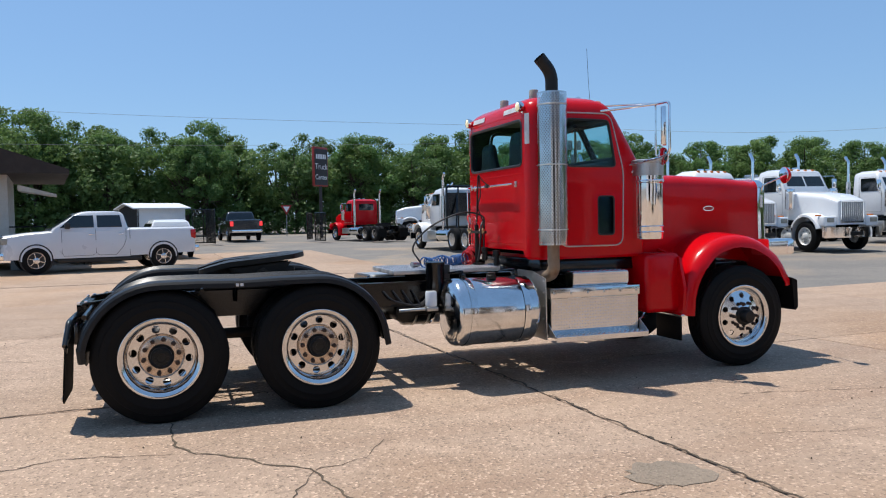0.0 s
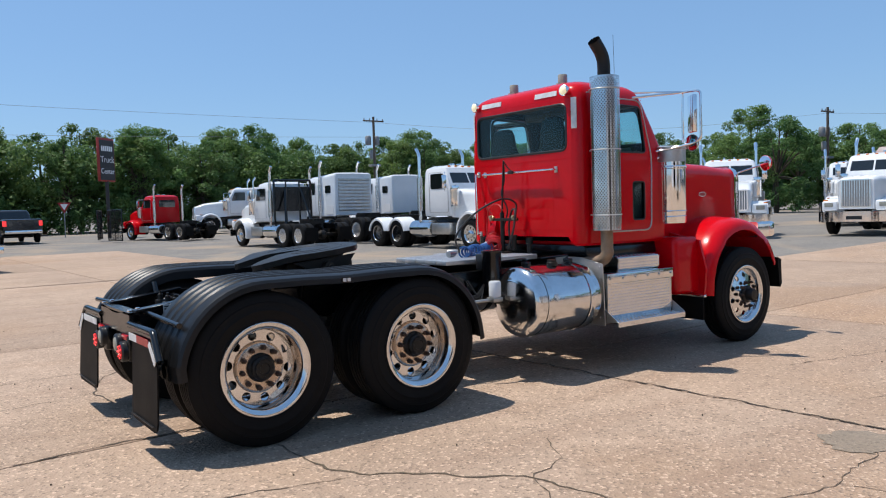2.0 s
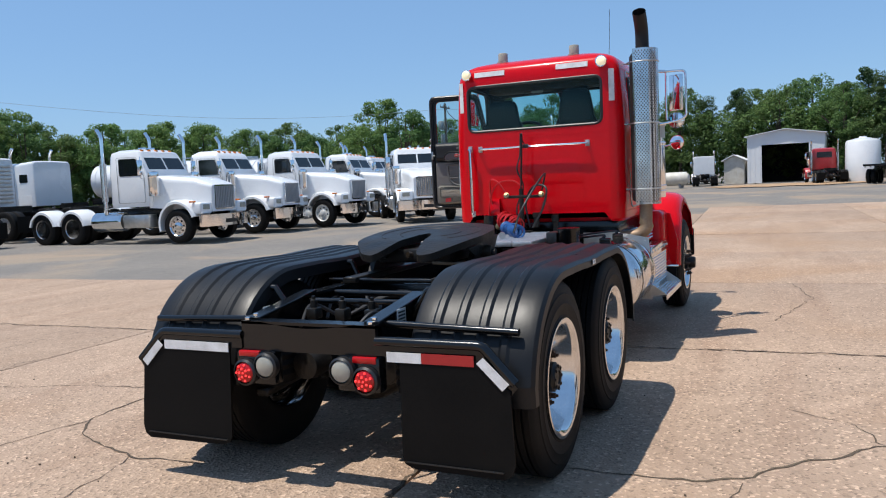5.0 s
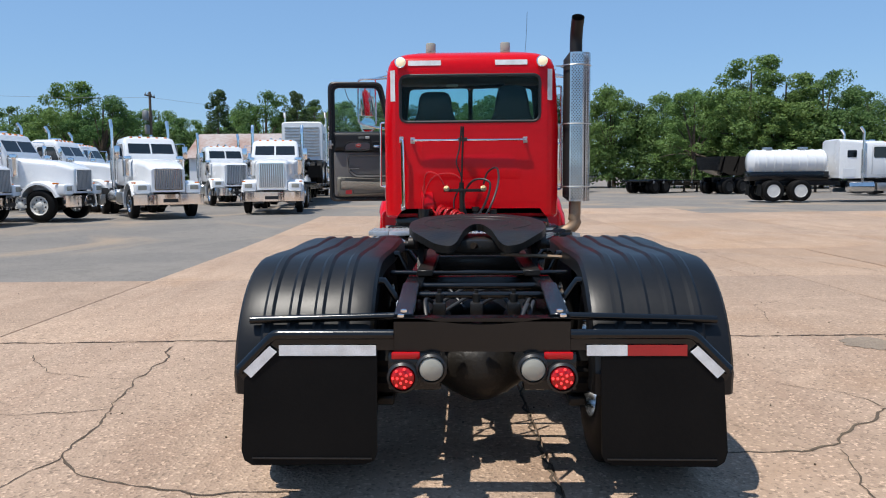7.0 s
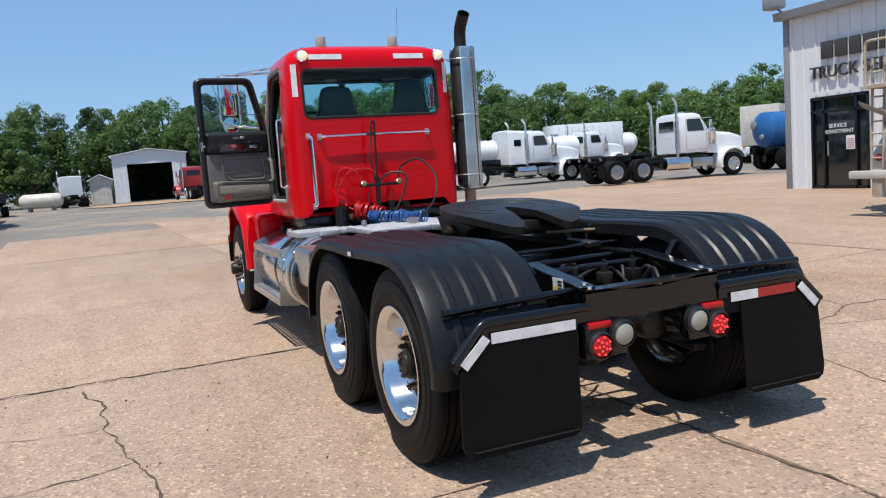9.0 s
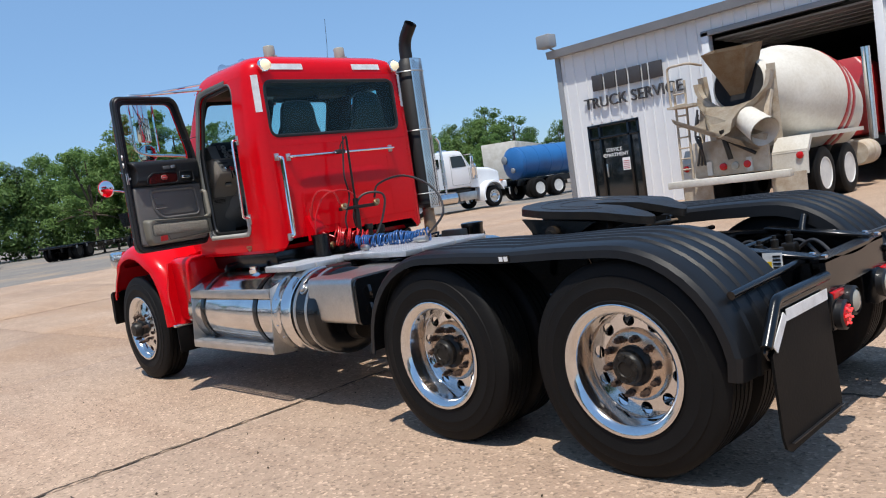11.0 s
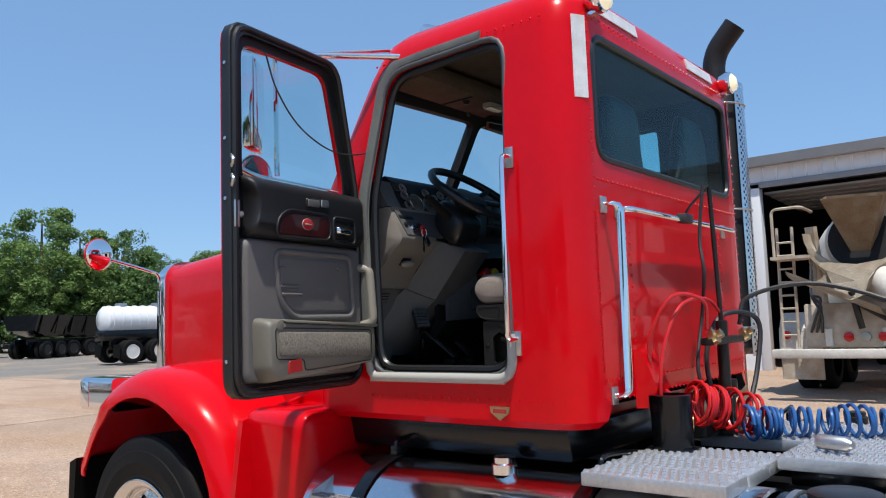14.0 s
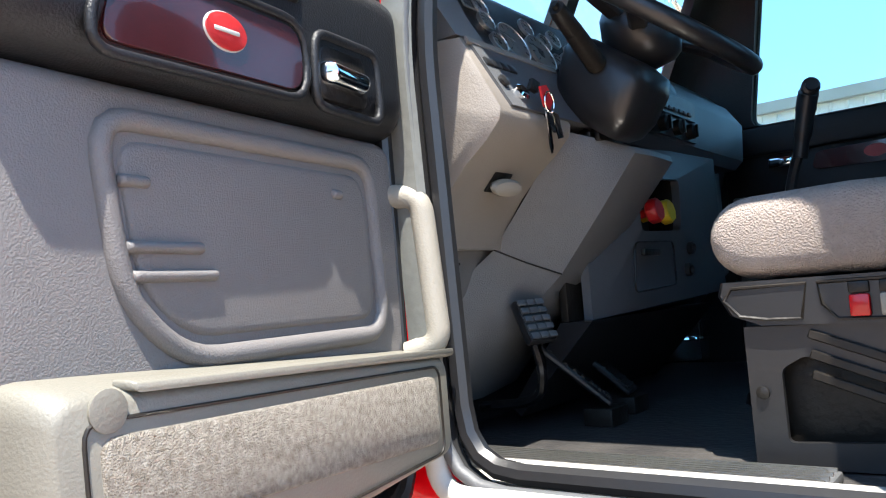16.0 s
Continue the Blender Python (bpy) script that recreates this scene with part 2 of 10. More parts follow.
def smooth_path(pts, k=6):
    """A rounded polyline through the points."""
    p = [Vector(q) for q in pts]
    p = [2 * p[0] - p[1]] + p + [2 * p[-1] - p[-2]]
    out = []
    for i in range(1, len(p) - 2):
        for s in range(k):
            t = s / k
            out.append(0.5 * ((2 * p[i]) + (-p[i - 1] + p[i + 1]) * t + (2 * p[i - 1] - 5 * p[i] + 4 * p[i + 1] - p[i + 2]) * t * t
                              + (-p[i - 1] + 3 * p[i] - 3 * p[i + 1] + p[i + 2]) * t ** 3))
    return out + [p[-2]]


def fillet(pts, r, k=4):
    """A polyline with its corners rounded."""
    p = [Vector(q) for q in pts]
    out = [p[0]]
    for a, b, c in zip(p, p[1:], p[2:]):
        d = min(r, (a - b).length * 0.45, (c - b).length * 0.45)
        s, e = b + (a - b).normalized() * d, b + (c - b).normalized() * d
        for i in range(k + 1):
            t = i / k
            out.append(s * (1 - t) ** 2 + b * 2 * t * (1 - t) + e * t * t)
    return out + [p[-1]]


def tube(bm, pts, r, n=10, closed=False, cap=True):
    """A pipe along points; r is one radius or one for each point."""
    p = [Vector(q) for q in pts]
    rs = r if isinstance(r, (list, tuple)) else [r] * len(p)
    up, loops = None, []
    for i, q in enumerate(p):
        if closed:
            d = (p[(i + 1) % len(p)] - p[i - 1]).normalized()
        else:
            d = (p[min(i + 1, len(p) - 1)] - p[max(i - 1, 0)]).normalized()
        if up is None:
            up = d.orthogonal().normalized()
        up = (up - d * up.dot(d)).normalized()
        side = d.cross(up)
        loops.append([q + (up * math.cos(2 * math.pi * j / n) + side * math.sin(2 * math.pi * j / n)) * rs[i] for j in range(n)])
    if closed:
        loops.append(loops[0])
        return rings(bm, loops, True, False)
    return rings(bm, loops, True, cap)


def prism(bm, pts, axis, a, b):
    """A flat outline (two coordinates) drawn out along an axis from a to b."""
    def put(p, d):
        return {"x": (d, p[0], p[1]), "y": (p[0], d, p[1]), "z": (p[0], p[1], d)}[axis]
    return rings(bm, [[put(p, a) for p in pts], [put(p, b) for p in pts]])


def rrect(x0, x1, y0, y1, r, k=5):
    """A rounded rectangle's outline."""
    out = []
    for cx, cy, a0 in ((x1 - r, y1 - r, 0), (x0 + r, y1 - r, 90), (x0 + r, y0 + r, 180), (x1 - r, y0 + r, 270)):
        out += [(cx + r * math.cos(radians(a0 + 90 * i / k)), cy + r * math.sin(radians(a0 + 90 * i / k))) for i in range(k + 1)]
    return out


def sheet(bm, outer, holes, put, thick):
    """A plate with holes: outlines in two coordinates, put(u, v, w) gives the place."""
    n = B()
    es = []
    for lp in [outer] + list(holes):
        vs = [n.verts.new((u, v, 0)) for u, v in lp]
        es += [n.edges.new((vs[i], vs[(i + 1) % len(vs)])) for i in range(len(vs))]
    bmesh.ops.triangle_fill(n, use_beauty=True, edges=es)
    g = bmesh.ops.extrude_face_region(n, geom=list(n.faces))
    for v in g["geom"]:
        if isinstance(v, bmesh.types.BMVert):
            v.co.z = thick
    for v in n.verts:
        v.co = Vector(put(*v.co))
    return join(bm, n)


def cut(bm, cutters, thick=0.0):
    """A closed shell, hollowed to a wall thickness, with openings cut through it."""
    def link(name, b):
        me = bpy.data.meshes.new(name)
        bmesh.ops.recalc_face_normals(b, faces=b.faces)
        b.to_mesh(me)
        b.free()
        return new(name, me)
    base = link("base", bm)
    if thick:
        s = base.modifiers.new("wall", "SOLIDIFY")
        s.thickness, s.offset, s.use_even_offset = thick, -1, True
    tools = []
    for c in cutters:
        t = link("cutter", c)
        md = base.modifiers.new("opening", "BOOLEAN")
        md.operation, md.solver, md.object = "DIFFERENCE", "EXACT", t
        tools.append(t)
    dg = bpy.context.evaluated_depsgraph_get()
    dg.update()
    me = bpy.data.meshes.new_from_object(base.evaluated_get(dg))
    out = B()
    out.from_mesh(me)
    for o in [base] + tools:
        data = o.data
        bpy.data.objects.remove(o)
        bpy.data.meshes.remove(data)
    bpy.data.meshes.remove(me)
    return out


def rivets(bm, pts, r=0.008, axis=(0, 0, 1)):
    q = Vector(axis).to_track_quat("Z", "Y").to_matrix().to_4x4()
    for p in pts:
        lathe(bm, [(r, 0), (r * 0.8, r * 0.5), (r * 0.25, r * 0.7)], Matrix.Translation(p) @ q, 6)
    return bm


def row(a, b, n):
    a, b = Vector(a), Vector(b)
    return [a.lerp(b, i / (n - 1)) for i in range(n)]


# ---- ground ----
def lift(x, y):
    """The yard rises gently away from the truck."""
    return 0.0095 * min(max(math.hypot(x - 2, y) - 13.0, 0.0), 45.0)


def ground_material(name, base, alt, dirt, dirt_amount, agg, rnd=0.0, rough=0.85):
    """Paving: two scales of mottling, coloured aggregate, dirt stains and a tint of its own for each piece."""
    m = bpy.data.materials.new(name)
    m.use_nodes = True
    nt, b = m.node_tree, m.node_tree.nodes["Principled BSDF"]
    geo = nt.nodes.new("ShaderNodeNewGeometry")

    def noise_tex(scale, detail=8.0, dist=0.0):
        n = nt.nodes.new("ShaderNodeTexNoise")
        n.inputs["Scale"].default_value, n.inputs["Detail"].default_value, n.inputs["Distortion"].default_value = scale, detail, dist
        nt.links.new(geo.outputs["Position"], n.inputs["Vector"])
        return n.outputs[0]

    def fit_range(src, a, c, lo=0.0, hi=1.0):
        r = nt.nodes.new("ShaderNodeMapRange")
        for i, v in ((1, a), (2, c), (3, lo), (4, hi)):
            r.inputs[i].default_value = v
        nt.links.new(src, r.inputs[0])
        return r.outputs[0]

    def blend(fac, a, c):
        x = nt.nodes.new("ShaderNodeMix")
        x.data_type = "RGBA"
        nt.links.new(fac, x.inputs["Factor"])
        for k, v in (("A", a), ("B", c)):
            if isinstance(v, tuple):
                x.inputs[k].default_value = (*v, 1)
            else:
                nt.links.new(v, x.inputs[k])
        return x.outputs["Result"]

    col = blend(fit_range(noise_tex(0.35, 6.0, 0.6), 0.35, 0.68), base, alt)
    col = blend(fit_range(noise_tex(2.6, 8.0, 0.4), 0.50, 0.80, 0, 0.55), col, tuple(c * 0.72 for c in base))
    col = blend(fit_range(noise_tex(11.0, 8.0, 0.8), 0.54, 0.70, 0, 0.5), col, tuple(c * 0.55 for c in alt))
    col = blend(fit_range(noise_tex(2.1, 3.0, 0.3), 0.67, 0.74, 0, 0.38), col, tuple(c * 0.5 for c in alt))
    col = blend(fit_range(noise_tex(0.9, 9.0, 1.6), 0.56, 0.64, 0, 0.35), col, tuple(min(0.7, c * 1.22) for c in base))
    col = blend(fit_range(noise_tex(0.16, 5.0, 1.2), 0.52, 0.66, 0, dirt_amount), col, dirt)
    if rnd:
        # Washed-out trails of red-brown soil, drawn along the fall of the yard.
        mp = nt.nodes.new("ShaderNodeMapping")
        mp.inputs["Rotation"].default_value = (0, 0, 0.45)
        mp.inputs["Scale"].default_value = (0.22, 1.5, 1.0)
        nt.links.new(geo.outputs["Position"], mp.inputs["Vector"])
        trail = nt.nodes.new("ShaderNodeTexNoise")
        trail.inputs["Scale"].default_value, trail.inputs["Detail"].default_value, trail.inputs["Distortion"].default_value = 1.3, 7.0, 0.5
        nt.links.new(mp.outputs[0], trail.inputs["Vector"])
        col = blend(fit_range(trail.outputs[0], 0.50, 0.68, 0, 0.5), col, tuple(c * k for c, k in zip(alt, (0.78, 0.70, 0.66))))
    vor = nt.nodes.new("ShaderNodeTexVoronoi")
    vor.inputs["Scale"].default_value = 55.0
    nt.links.new(geo.outputs["Position"], vor.inputs["Vector"])
    sep = nt.nodes.new("ShaderNodeSeparateColor")
    nt.links.new(vor.outputs["Color"], sep.inputs[0])
    col = blend(fit_range(sep.outputs[0], 0.82, 0.95, 0, agg), col, tuple(c * 0.42 for c in base))
    col = blend(fit_range(sep.outputs[1], 0.85, 0.97, 0, agg), col, tuple(min(0.75, c * 1.5) for c in base))
    if rnd:
        oi = nt.nodes.new("ShaderNodeObjectInfo")
        col = blend(fit_range(oi.outputs["Random"], 0, 1, 0, rnd), col, tuple(c * 0.75 for c in alt))
    nt.links.new(col, b.inputs["Base Color"])
    b.inputs["Roughness"].default_value = rough
    b.inputs["Specular IOR Level"].default_value = 0.3
    bp = nt.nodes.new("ShaderNodeBump")
    bp.inputs["Strength"].default_value, bp.inputs["Distance"].default_value = 0.55, 0.012
    hgt = nt.nodes.new("ShaderNodeMath")
    hgt.operation = "ADD"
    nt.links.new(noise_tex(38.0, 6.0), hgt.inputs[0])
    nt.links.new(vor.outputs["Distance"], hgt.inputs[1])
    nt.links.new(hgt.outputs[0], bp.inputs["Height"])
    nt.links.new(bp.outputs[0], b.inputs["Normal"])
    return m


CONCRETE = ground_material("tan_concrete", (0.445, 0.320, 0.232), (0.360, 0.257, 0.186), (0.355, 0.212, 0.118), 0.6, 0.8, 0.35)
ASPHALT = ground_material("weathered_asphalt", (0.180, 0.165, 0.150), (0.225, 0.203, 0.177), (0.40, 0.29, 0.19), 0.55, 0.35)
DIRT = ground_material("red_brown_dirt", (0.36, 0.22, 0.12), (0.44, 0.31, 0.20), (0.30, 0.18, 0.09), 0.6, 0.4)
CRACK = ground_material("crack_fill", (0.075, 0.055, 0.042), (0.12, 0.09, 0.06), (0.20, 0.14, 0.09), 0.5, 0.2)

g = B()
rings(g, [[(2 + r * math.cos(a), r * math.sin(a), lift(2 + r, 0) - 0.035) for a in [math.tau * i / 48 for i in range(48)]] for r in (0.5, 6, 13, 18, 24, 32, 42, 58, 70, 120, 400, 2500)], True, False)
ground = tagged(part("ground", g, ASPHALT), "weathered grey asphalt yard with dust and brown dirt", "ground", kind="structure")

# Slabs: joints about 4.75 m apart, the grid a little askew to the truck.
SKEW = 2.5
SLAB = pose(3.31, -0.25, 0, 0, 0, SKEW)
pavement = thing("pavement", "tan concrete slabs with open joints and jagged cracks", "pavement", kind="structure")


def slab_area(x, y):
    """Where the yard is concrete."""
    if y > 4.9:
        return x < 7.9 and y < 30
    return -26 < y and x < 31 - 0.25 * abs(y + 4)


SX, SY = 4.75, 5.2


def slab_pose(c):
    """A slab's place, tilted with the yard."""
    n = Vector((-(lift(c.x + 2, c.y) - lift(c.x - 2, c.y)) / 4, -(lift(c.x, c.y + 2) - lift(c.x, c.y - 2)) / 4, 1)).normalized()
    z = lift(c.x, c.y) + (random.uniform(-0.003, 0.0) if abs(c.x) < 9 else 0.0)
    return Matrix.Translation((c.x, c.y, z)) @ Vector((0, 0, 1)).rotation_difference(n).to_matrix().to_4x4() @ pose(0, 0, 0, 0, 0, SKEW)


# columns of slabs: (first joint, joints spanned); the yard behind the truck has longer pours
slab_mesh = {}
for ix, span in ((-4, 2), (-2, 2), (0, 1), (1, 1), (2, 1), (3, 1), (4, 1), (5, 1), (6, 1)):
    for iy in range(-6, 7):
        c = SLAB @ Vector(((ix + 0.5 * span) * SX, (iy + 0.5) * SY, 0))
        if not slab_area(c.x, c.y):
            continue
        if span not in slab_mesh:
            s = B()
            box(s, -SX * span / 2 + 0.010, SX * span / 2 - 0.010, -SY / 2 + 0.008, SY / 2 - 0.008, -0.12, 0.0, 0.007, 2)
            first = part("slab", s, CONCRETE, pavement)
            first.matrix_basis = slab_pose(c)
            slab_mesh[span] = first.data
        else:
            share("slab", slab_mesh[span], slab_pose(c), pavement)


def crack(points, width, seed=0):
    """A jagged ribbon of dirt-filled crack lying on the slab."""
    rnd = random.Random(seed)
    pts = []
    for a, b in zip(points, points[1:]):
        a, b = Vector((*a, 0)), Vector((*b, 0))
        n = max(2, int((b - a).length / 0.06))
        side = Vector((-(b - a).y, (b - a).x, 0)).normalized()
        wob = 0.0
        for i in range(n):
            wob = wob * 0.75 + rnd.uniform(-0.022, 0.022)
            pts.append(a.lerp(b, i / n) + side * wob * (1 if i else 0.2))
    bm = B()
    lo, hi = [], []
    for i, p in enumerate(pts):
        d = (pts[min(i + 1, len(pts) - 1)] - pts[max(i - 1, 0)]).normalized()
        s = Vector((-d.y, d.x, 0))
        w = width * rnd.uniform(0.25, 1.1) * (0.3 if i in (0, len(pts) - 1) else 1)
        lo.append(bm.verts.new(p - s * w / 2 + Vector((0, 0, 0.002))))
        hi.append(bm.verts.new(p + s * w / 2 + Vector((0, 0, 0.002))))
    for i in range(len(pts) - 1):
        bm.faces.new((lo[i], lo[i + 1], hi[i + 1], hi[i]))
    return part("crack", bm, CRACK, pavement, smooth=False)


CRACKS = [
    ([(0.05, -1.2), (0.08, -1.9), (0.23, -2.2), (0.62, -2.55), (0.96, -2.9), (1.05, -3.4), (1.3, -3.85), (1.2, -5.0)], 0.022),
    ([(0.13, -2.15), (-0.3, -2.05), (-0.65, -1.96), (-1.6, -2.3)], 0.013),
    ([(0.96, -2.9), (1.35, -2.75), (1.6, -2.3)], 0.010),
    ([(0.96, -2.9), (0.75, -3.4), (0.4, -4.2)], 0.010),
    ([(2.95, 2.95), (2.3, 2.78), (1.72, 2.8), (0.9, 2.62), (-0.04, 2.47), (-0.35, 2.2), (-0.57, 1.52), (-0.5, 0.9)], 0.020),
    ([(0.9, 2.62), (0.75, 3.3), (0.3, 4.6)], 0.012),
    ([(-0.04, 2.47), (-0.7, 2.6), (-1.6, 2.5), (-2.4, 2.9)], 0.013),
    ([(1.3, -3.85), (2.2, -4.1), (3.4, -3.9)], 0.010),
    ([(-1.6, -2.3), (-2.6, -2.9), (-3.3, -2.8)], 0.010),
    ([(3.5, 8.0), (5.2, 8.6), (7.7, 7.7)], 0.014),
    ([(5.0, -2.2), (6.6, -2.6), (8.2, -2.35)], 0.012),
    ([(-1.5, 5.2), (0.4, 6.0), (2.9, 5.9)], 0.012),
    ([(-2.4, 3.2), (-1.5, 5.2), (-1.2, 9.0)], 0.012),
    ([(8.4, -7.0), (11.5, -6.4), (12.6, -4.0)], 0.02),
    ([(4.5, -5.5), (5.6, -7.4), (8.4, -7.0)], 0.02),
    ([(-2.2, -3.6), (-1.2, -4.2), (-0.2, -4.0), (0.4, -4.2)], 0.008),
    ([(4.2, -3.3), (5.4, -3.6), (6.1, -4.6)], 0.008),
    ([(-0.57, 1.52), (-1.3, 1.3), (-2.0, 1.6), (-2.3, 2.2)], 0.008),
    ([(-1.6, -2.3), (-1.7, -1.4), (-2.3, -0.9)], 0.008),
    ([(0.3, 4.6), (1.2, 5.0), (2.2, 4.7)], 0.008),
    ([(1.72, 2.8), (1.9, 3.6), (2.6, 4.2)], 0.009),
    ([(2.2, -4.1), (2.5, -5.0), (2.1, -5.8)], 0.008),
]
for i, (pts, w) in enumerate(CRACKS):
    crack(pts, w, i)
# joints where the sealant has gone, with dirt and weeds in them
crack([(3.52, -4.6), (3.40, -2.0), (3.29, 0.6), (3.20, 2.6), (3.09, 5.0), (2.9, 9.8)], 0.034, 40)
crack([(-1.5, -0.44), (-0.4, -0.39), (1.6, -0.32)], 0.026, 41)
crack([(-6, -0.66), (-3, -0.52), (-1.5, -0.44)], 0.022, 42)


def patch(cx, cy, rx, ry, material, name, label, seed, z=0.003):
    rnd = random.Random(seed)
    z += lift(cx, cy) + (0.03 if lift(cx, cy) else 0)
    bm = B()
    vs = [bm.verts.new((cx + rx * math.cos(a) * rnd.uniform(0.7, 1.1), cy + ry * math.sin(a) * rnd.uniform(0.7, 1.1), z)) for a in [i * math.tau / 28 for i in range(28)]]
    bm.faces.new(vs)
    return tagged(part(name, bm, material, smooth=False), label, name.replace("_", " "), kind="structure")


patch(3.08, -3.82, 0.30, 0.27, ground_material("grey_patch", (0.235, 0.19, 0.145), (0.275, 0.22, 0.17), (0.3, 0.2, 0.13), 0.3, 0.4), "repair_patch", "smooth grey repair patch in the concrete", 3)
patch(66.0, -2.0, 7.0, 7.0, DIRT, "dirt_strip", "tan dirt apron before the far shed", 6, -0.006)
# pebbles and chips on the slabs
rp = random.Random(9)
g = B()
for _ in range(420):
    x, y = rp.uniform(-6, 9), rp.uniform(-8, 7)
    r = rp.uniform(0.003, 0.011)
    m = Matrix.Translation((x, y, r * 0.4)) @ pose(0, 0, 0, rp.uniform(0, 90), rp.uniform(0, 90), rp.uniform(0, 360))
    vs = [m @ Vector(p) * 1.0 for p in ((r, 0, 0), (-r, 0, 0), (0, r * 0.8, 0), (0, -r * 0.8, 0), (0, 0, r * 0.7), (0, 0, -r * 0.7))]
    v = [g.verts.new(p) for p in vs]
    for a, b, c in ((0, 2, 4), (2, 1, 4), (1, 3, 4), (3, 0, 4), (2, 0, 5), (1, 2, 5), (3, 1, 5), (0, 3, 5)):
        g.faces.new((v[a], v[b], v[c]))
tagged(part("pebbles", g, CRACK, smooth=False), "scattered dark stone chips on the concrete", "pebbles", kind="stuff")


# ---- wheels ----
def circle(r, n, cx=0.0, cy=0.0, a0=0.0):
    return [(cx + r * math.cos(a0 + math.tau * i / n), cy + r * math.sin(a0 + math.tau * i / n)) for i in range(n)]


def tyre_mesh(R=0.547, rin=0.318, w=0.275, n=72):
    """A lorry tyre about the local z axis, z from 0 (outer face) to -w."""
    prof = [(rin - 0.02, -0.030), (rin + 0.004, -0.008), (rin + 0.03, -0.001), (rin + 0.035, -0.004), (rin + 0.10, 0.006), (rin + 0.105, 0.003),
            (R - 0.075, 0.002), (R - 0.07, -0.004), (R - 0.035, -0.012), (R - 0.012, -0.022), (R - 0.004, -0.032)]
    k = 5
    step = (w - 0.064) / k
    for i in range(k):
        z0 = -0.032 - i * step
        prof += [(R, z0 - 0.004), (R, z0 - step + 0.008)]
        if i < k - 1:
            prof += [(R - 0.016, z0 - step + 0.003), (R - 0.016, z0 - step - 0.003)]
    prof += [(R - 0.004, -w + 0.032), (R - 0.035, -w + 0.012), (rin + 0.1, -w), (rin + 0.03, -w + 0.001), (rin - 0.02, -w + 0.03)]
    bm = B()
    lathe(bm, prof, None, n, False)
    return bm


def disc_mesh(r_out, r_in, holes, r_hole, at, thick, dome=0.0):
    bm = B()
    hs = [circle(r_hole, 14, at * math.cos(math.tau * i / holes), at * math.sin(math.tau * i / holes)) for i in range(holes)] if holes else []
    sheet(bm, circle(r_out, 60), [circle(r_in, 40)] + hs, lambda u, v, w: (u, v, w + dome * (1 - math.hypot(u, v) / r_out)), thick)
    return bm


WHEEL = {}


def wheel_meshes():
    """One set of meshes for the truck's drive and steer wheels."""
    hold = []

    def keep(key, name, bm, material, sharp=40):
        ob = part(name, bm, material, sharp=sharp)
        WHEEL[key] = ob.data
        hold.append(ob)

    keep("tyre", "tyre", tyre_mesh(), RUBBER, 30)
    bm = B()   # deep dish of the outer dual
    lathe(bm, [(0.300, -0.27), (0.300, -0.20), (0.285, -0.17), (0.285, -0.03), (0.300, -0.012), (0.322, -0.008), (0.336, -0.002), (0.336, 0.006), (0.328, 0.009), (0.315, 0.004),
               (0.296, -0.004), (0.279, -0.03), (0.279, -0.135), (0.262, -0.155), (0.24, -0.165), (0.24, -0.18), (0.27, -0.19)], None, 60, False)
    keep("dish", "rim", bm, ALLOY, 50)
    keep("disc", "wheel_disc", disc_mesh(0.268, 0.180, 10, 0.033, 0.226, 0.018), ALLOY)
    bm = B()   # raised bolting ring
    lathe(bm, [(0.090, 0.010), (0.090, 0.052), (0.168, 0.054), (0.178, 0.048), (0.186, 0.030), (0.190, 0.012)], None, 48, False)
    keep("boss", "bolting_ring", bm, RIM_INNER, 50)
    bm = B()
    lathe(bm, [(0.19, -0.30), (0.19, -0.21), (0.13, -0.20)], None, 32)
    keep("drum", "brake_drum", bm, GREASY)
    bm = B()   # axle end with studs cover
    lathe(bm, [(0.104, 0), (0.104, 0.025), (0.086, 0.042), (0.084, 0.072), (0.072, 0.080), (0.068, 0.092), (0.04, 0.095), (0.036, 0.088)], None, 28)
    for i in range(8):
        a = math.tau * i / 8
        lathe(bm, [(0.010, 0.075), (0.010, 0.098), (0.004, 0.10)], Matrix.Translation((0.058 * math.cos(a), 0.062 * math.sin(a), 0)), 6)
    keep("hub", "hub", bm, GREASY)
    bm = B()
    lathe(bm, [(0.021, 0), (0.021, 0.012), (0.017, 0.014), (0.017, 0.040), (0.009, 0.042), (0.009, 0.055)], None, 6)
    keep("nut", "lug_nut", bm, NUT_RUST)
    bm = B()   # steer rim: disc pushed out
    lathe(bm, [(0.300, -0.25), (0.290, -0.20), (0.285, -0.04), (0.300, -0.012), (0.322, -0.008), (0.336, -0.002), (0.336, 0.006), (0.328, 0.009), (0.314, 0.004),
               (0.297, -0.006), (0.286, -0.026), (0.280, -0.05), (0.268, -0.052), (0.268, -0.07)], None, 60, False)
    keep("rim_steer", "rim", bm, ALLOY, 50)
    keep("disc_steer", "wheel_disc", disc_mesh(0.282, 0.085, 10, 0.030, 0.222, 0.016, 0.075), ALLOY, 30)
    bm = B()
    lathe(bm, [(0.10, 0), (0.10, 0.03), (0.075, 0.04), (0.072, 0.10), (0.06, 0.115), (0.02, 0.118)], None, 28)
    keep("hub_steer", "hub", bm, GREASY)
    for o in hold:
        bpy.data.objects.remove(o)


wheel_meshes()


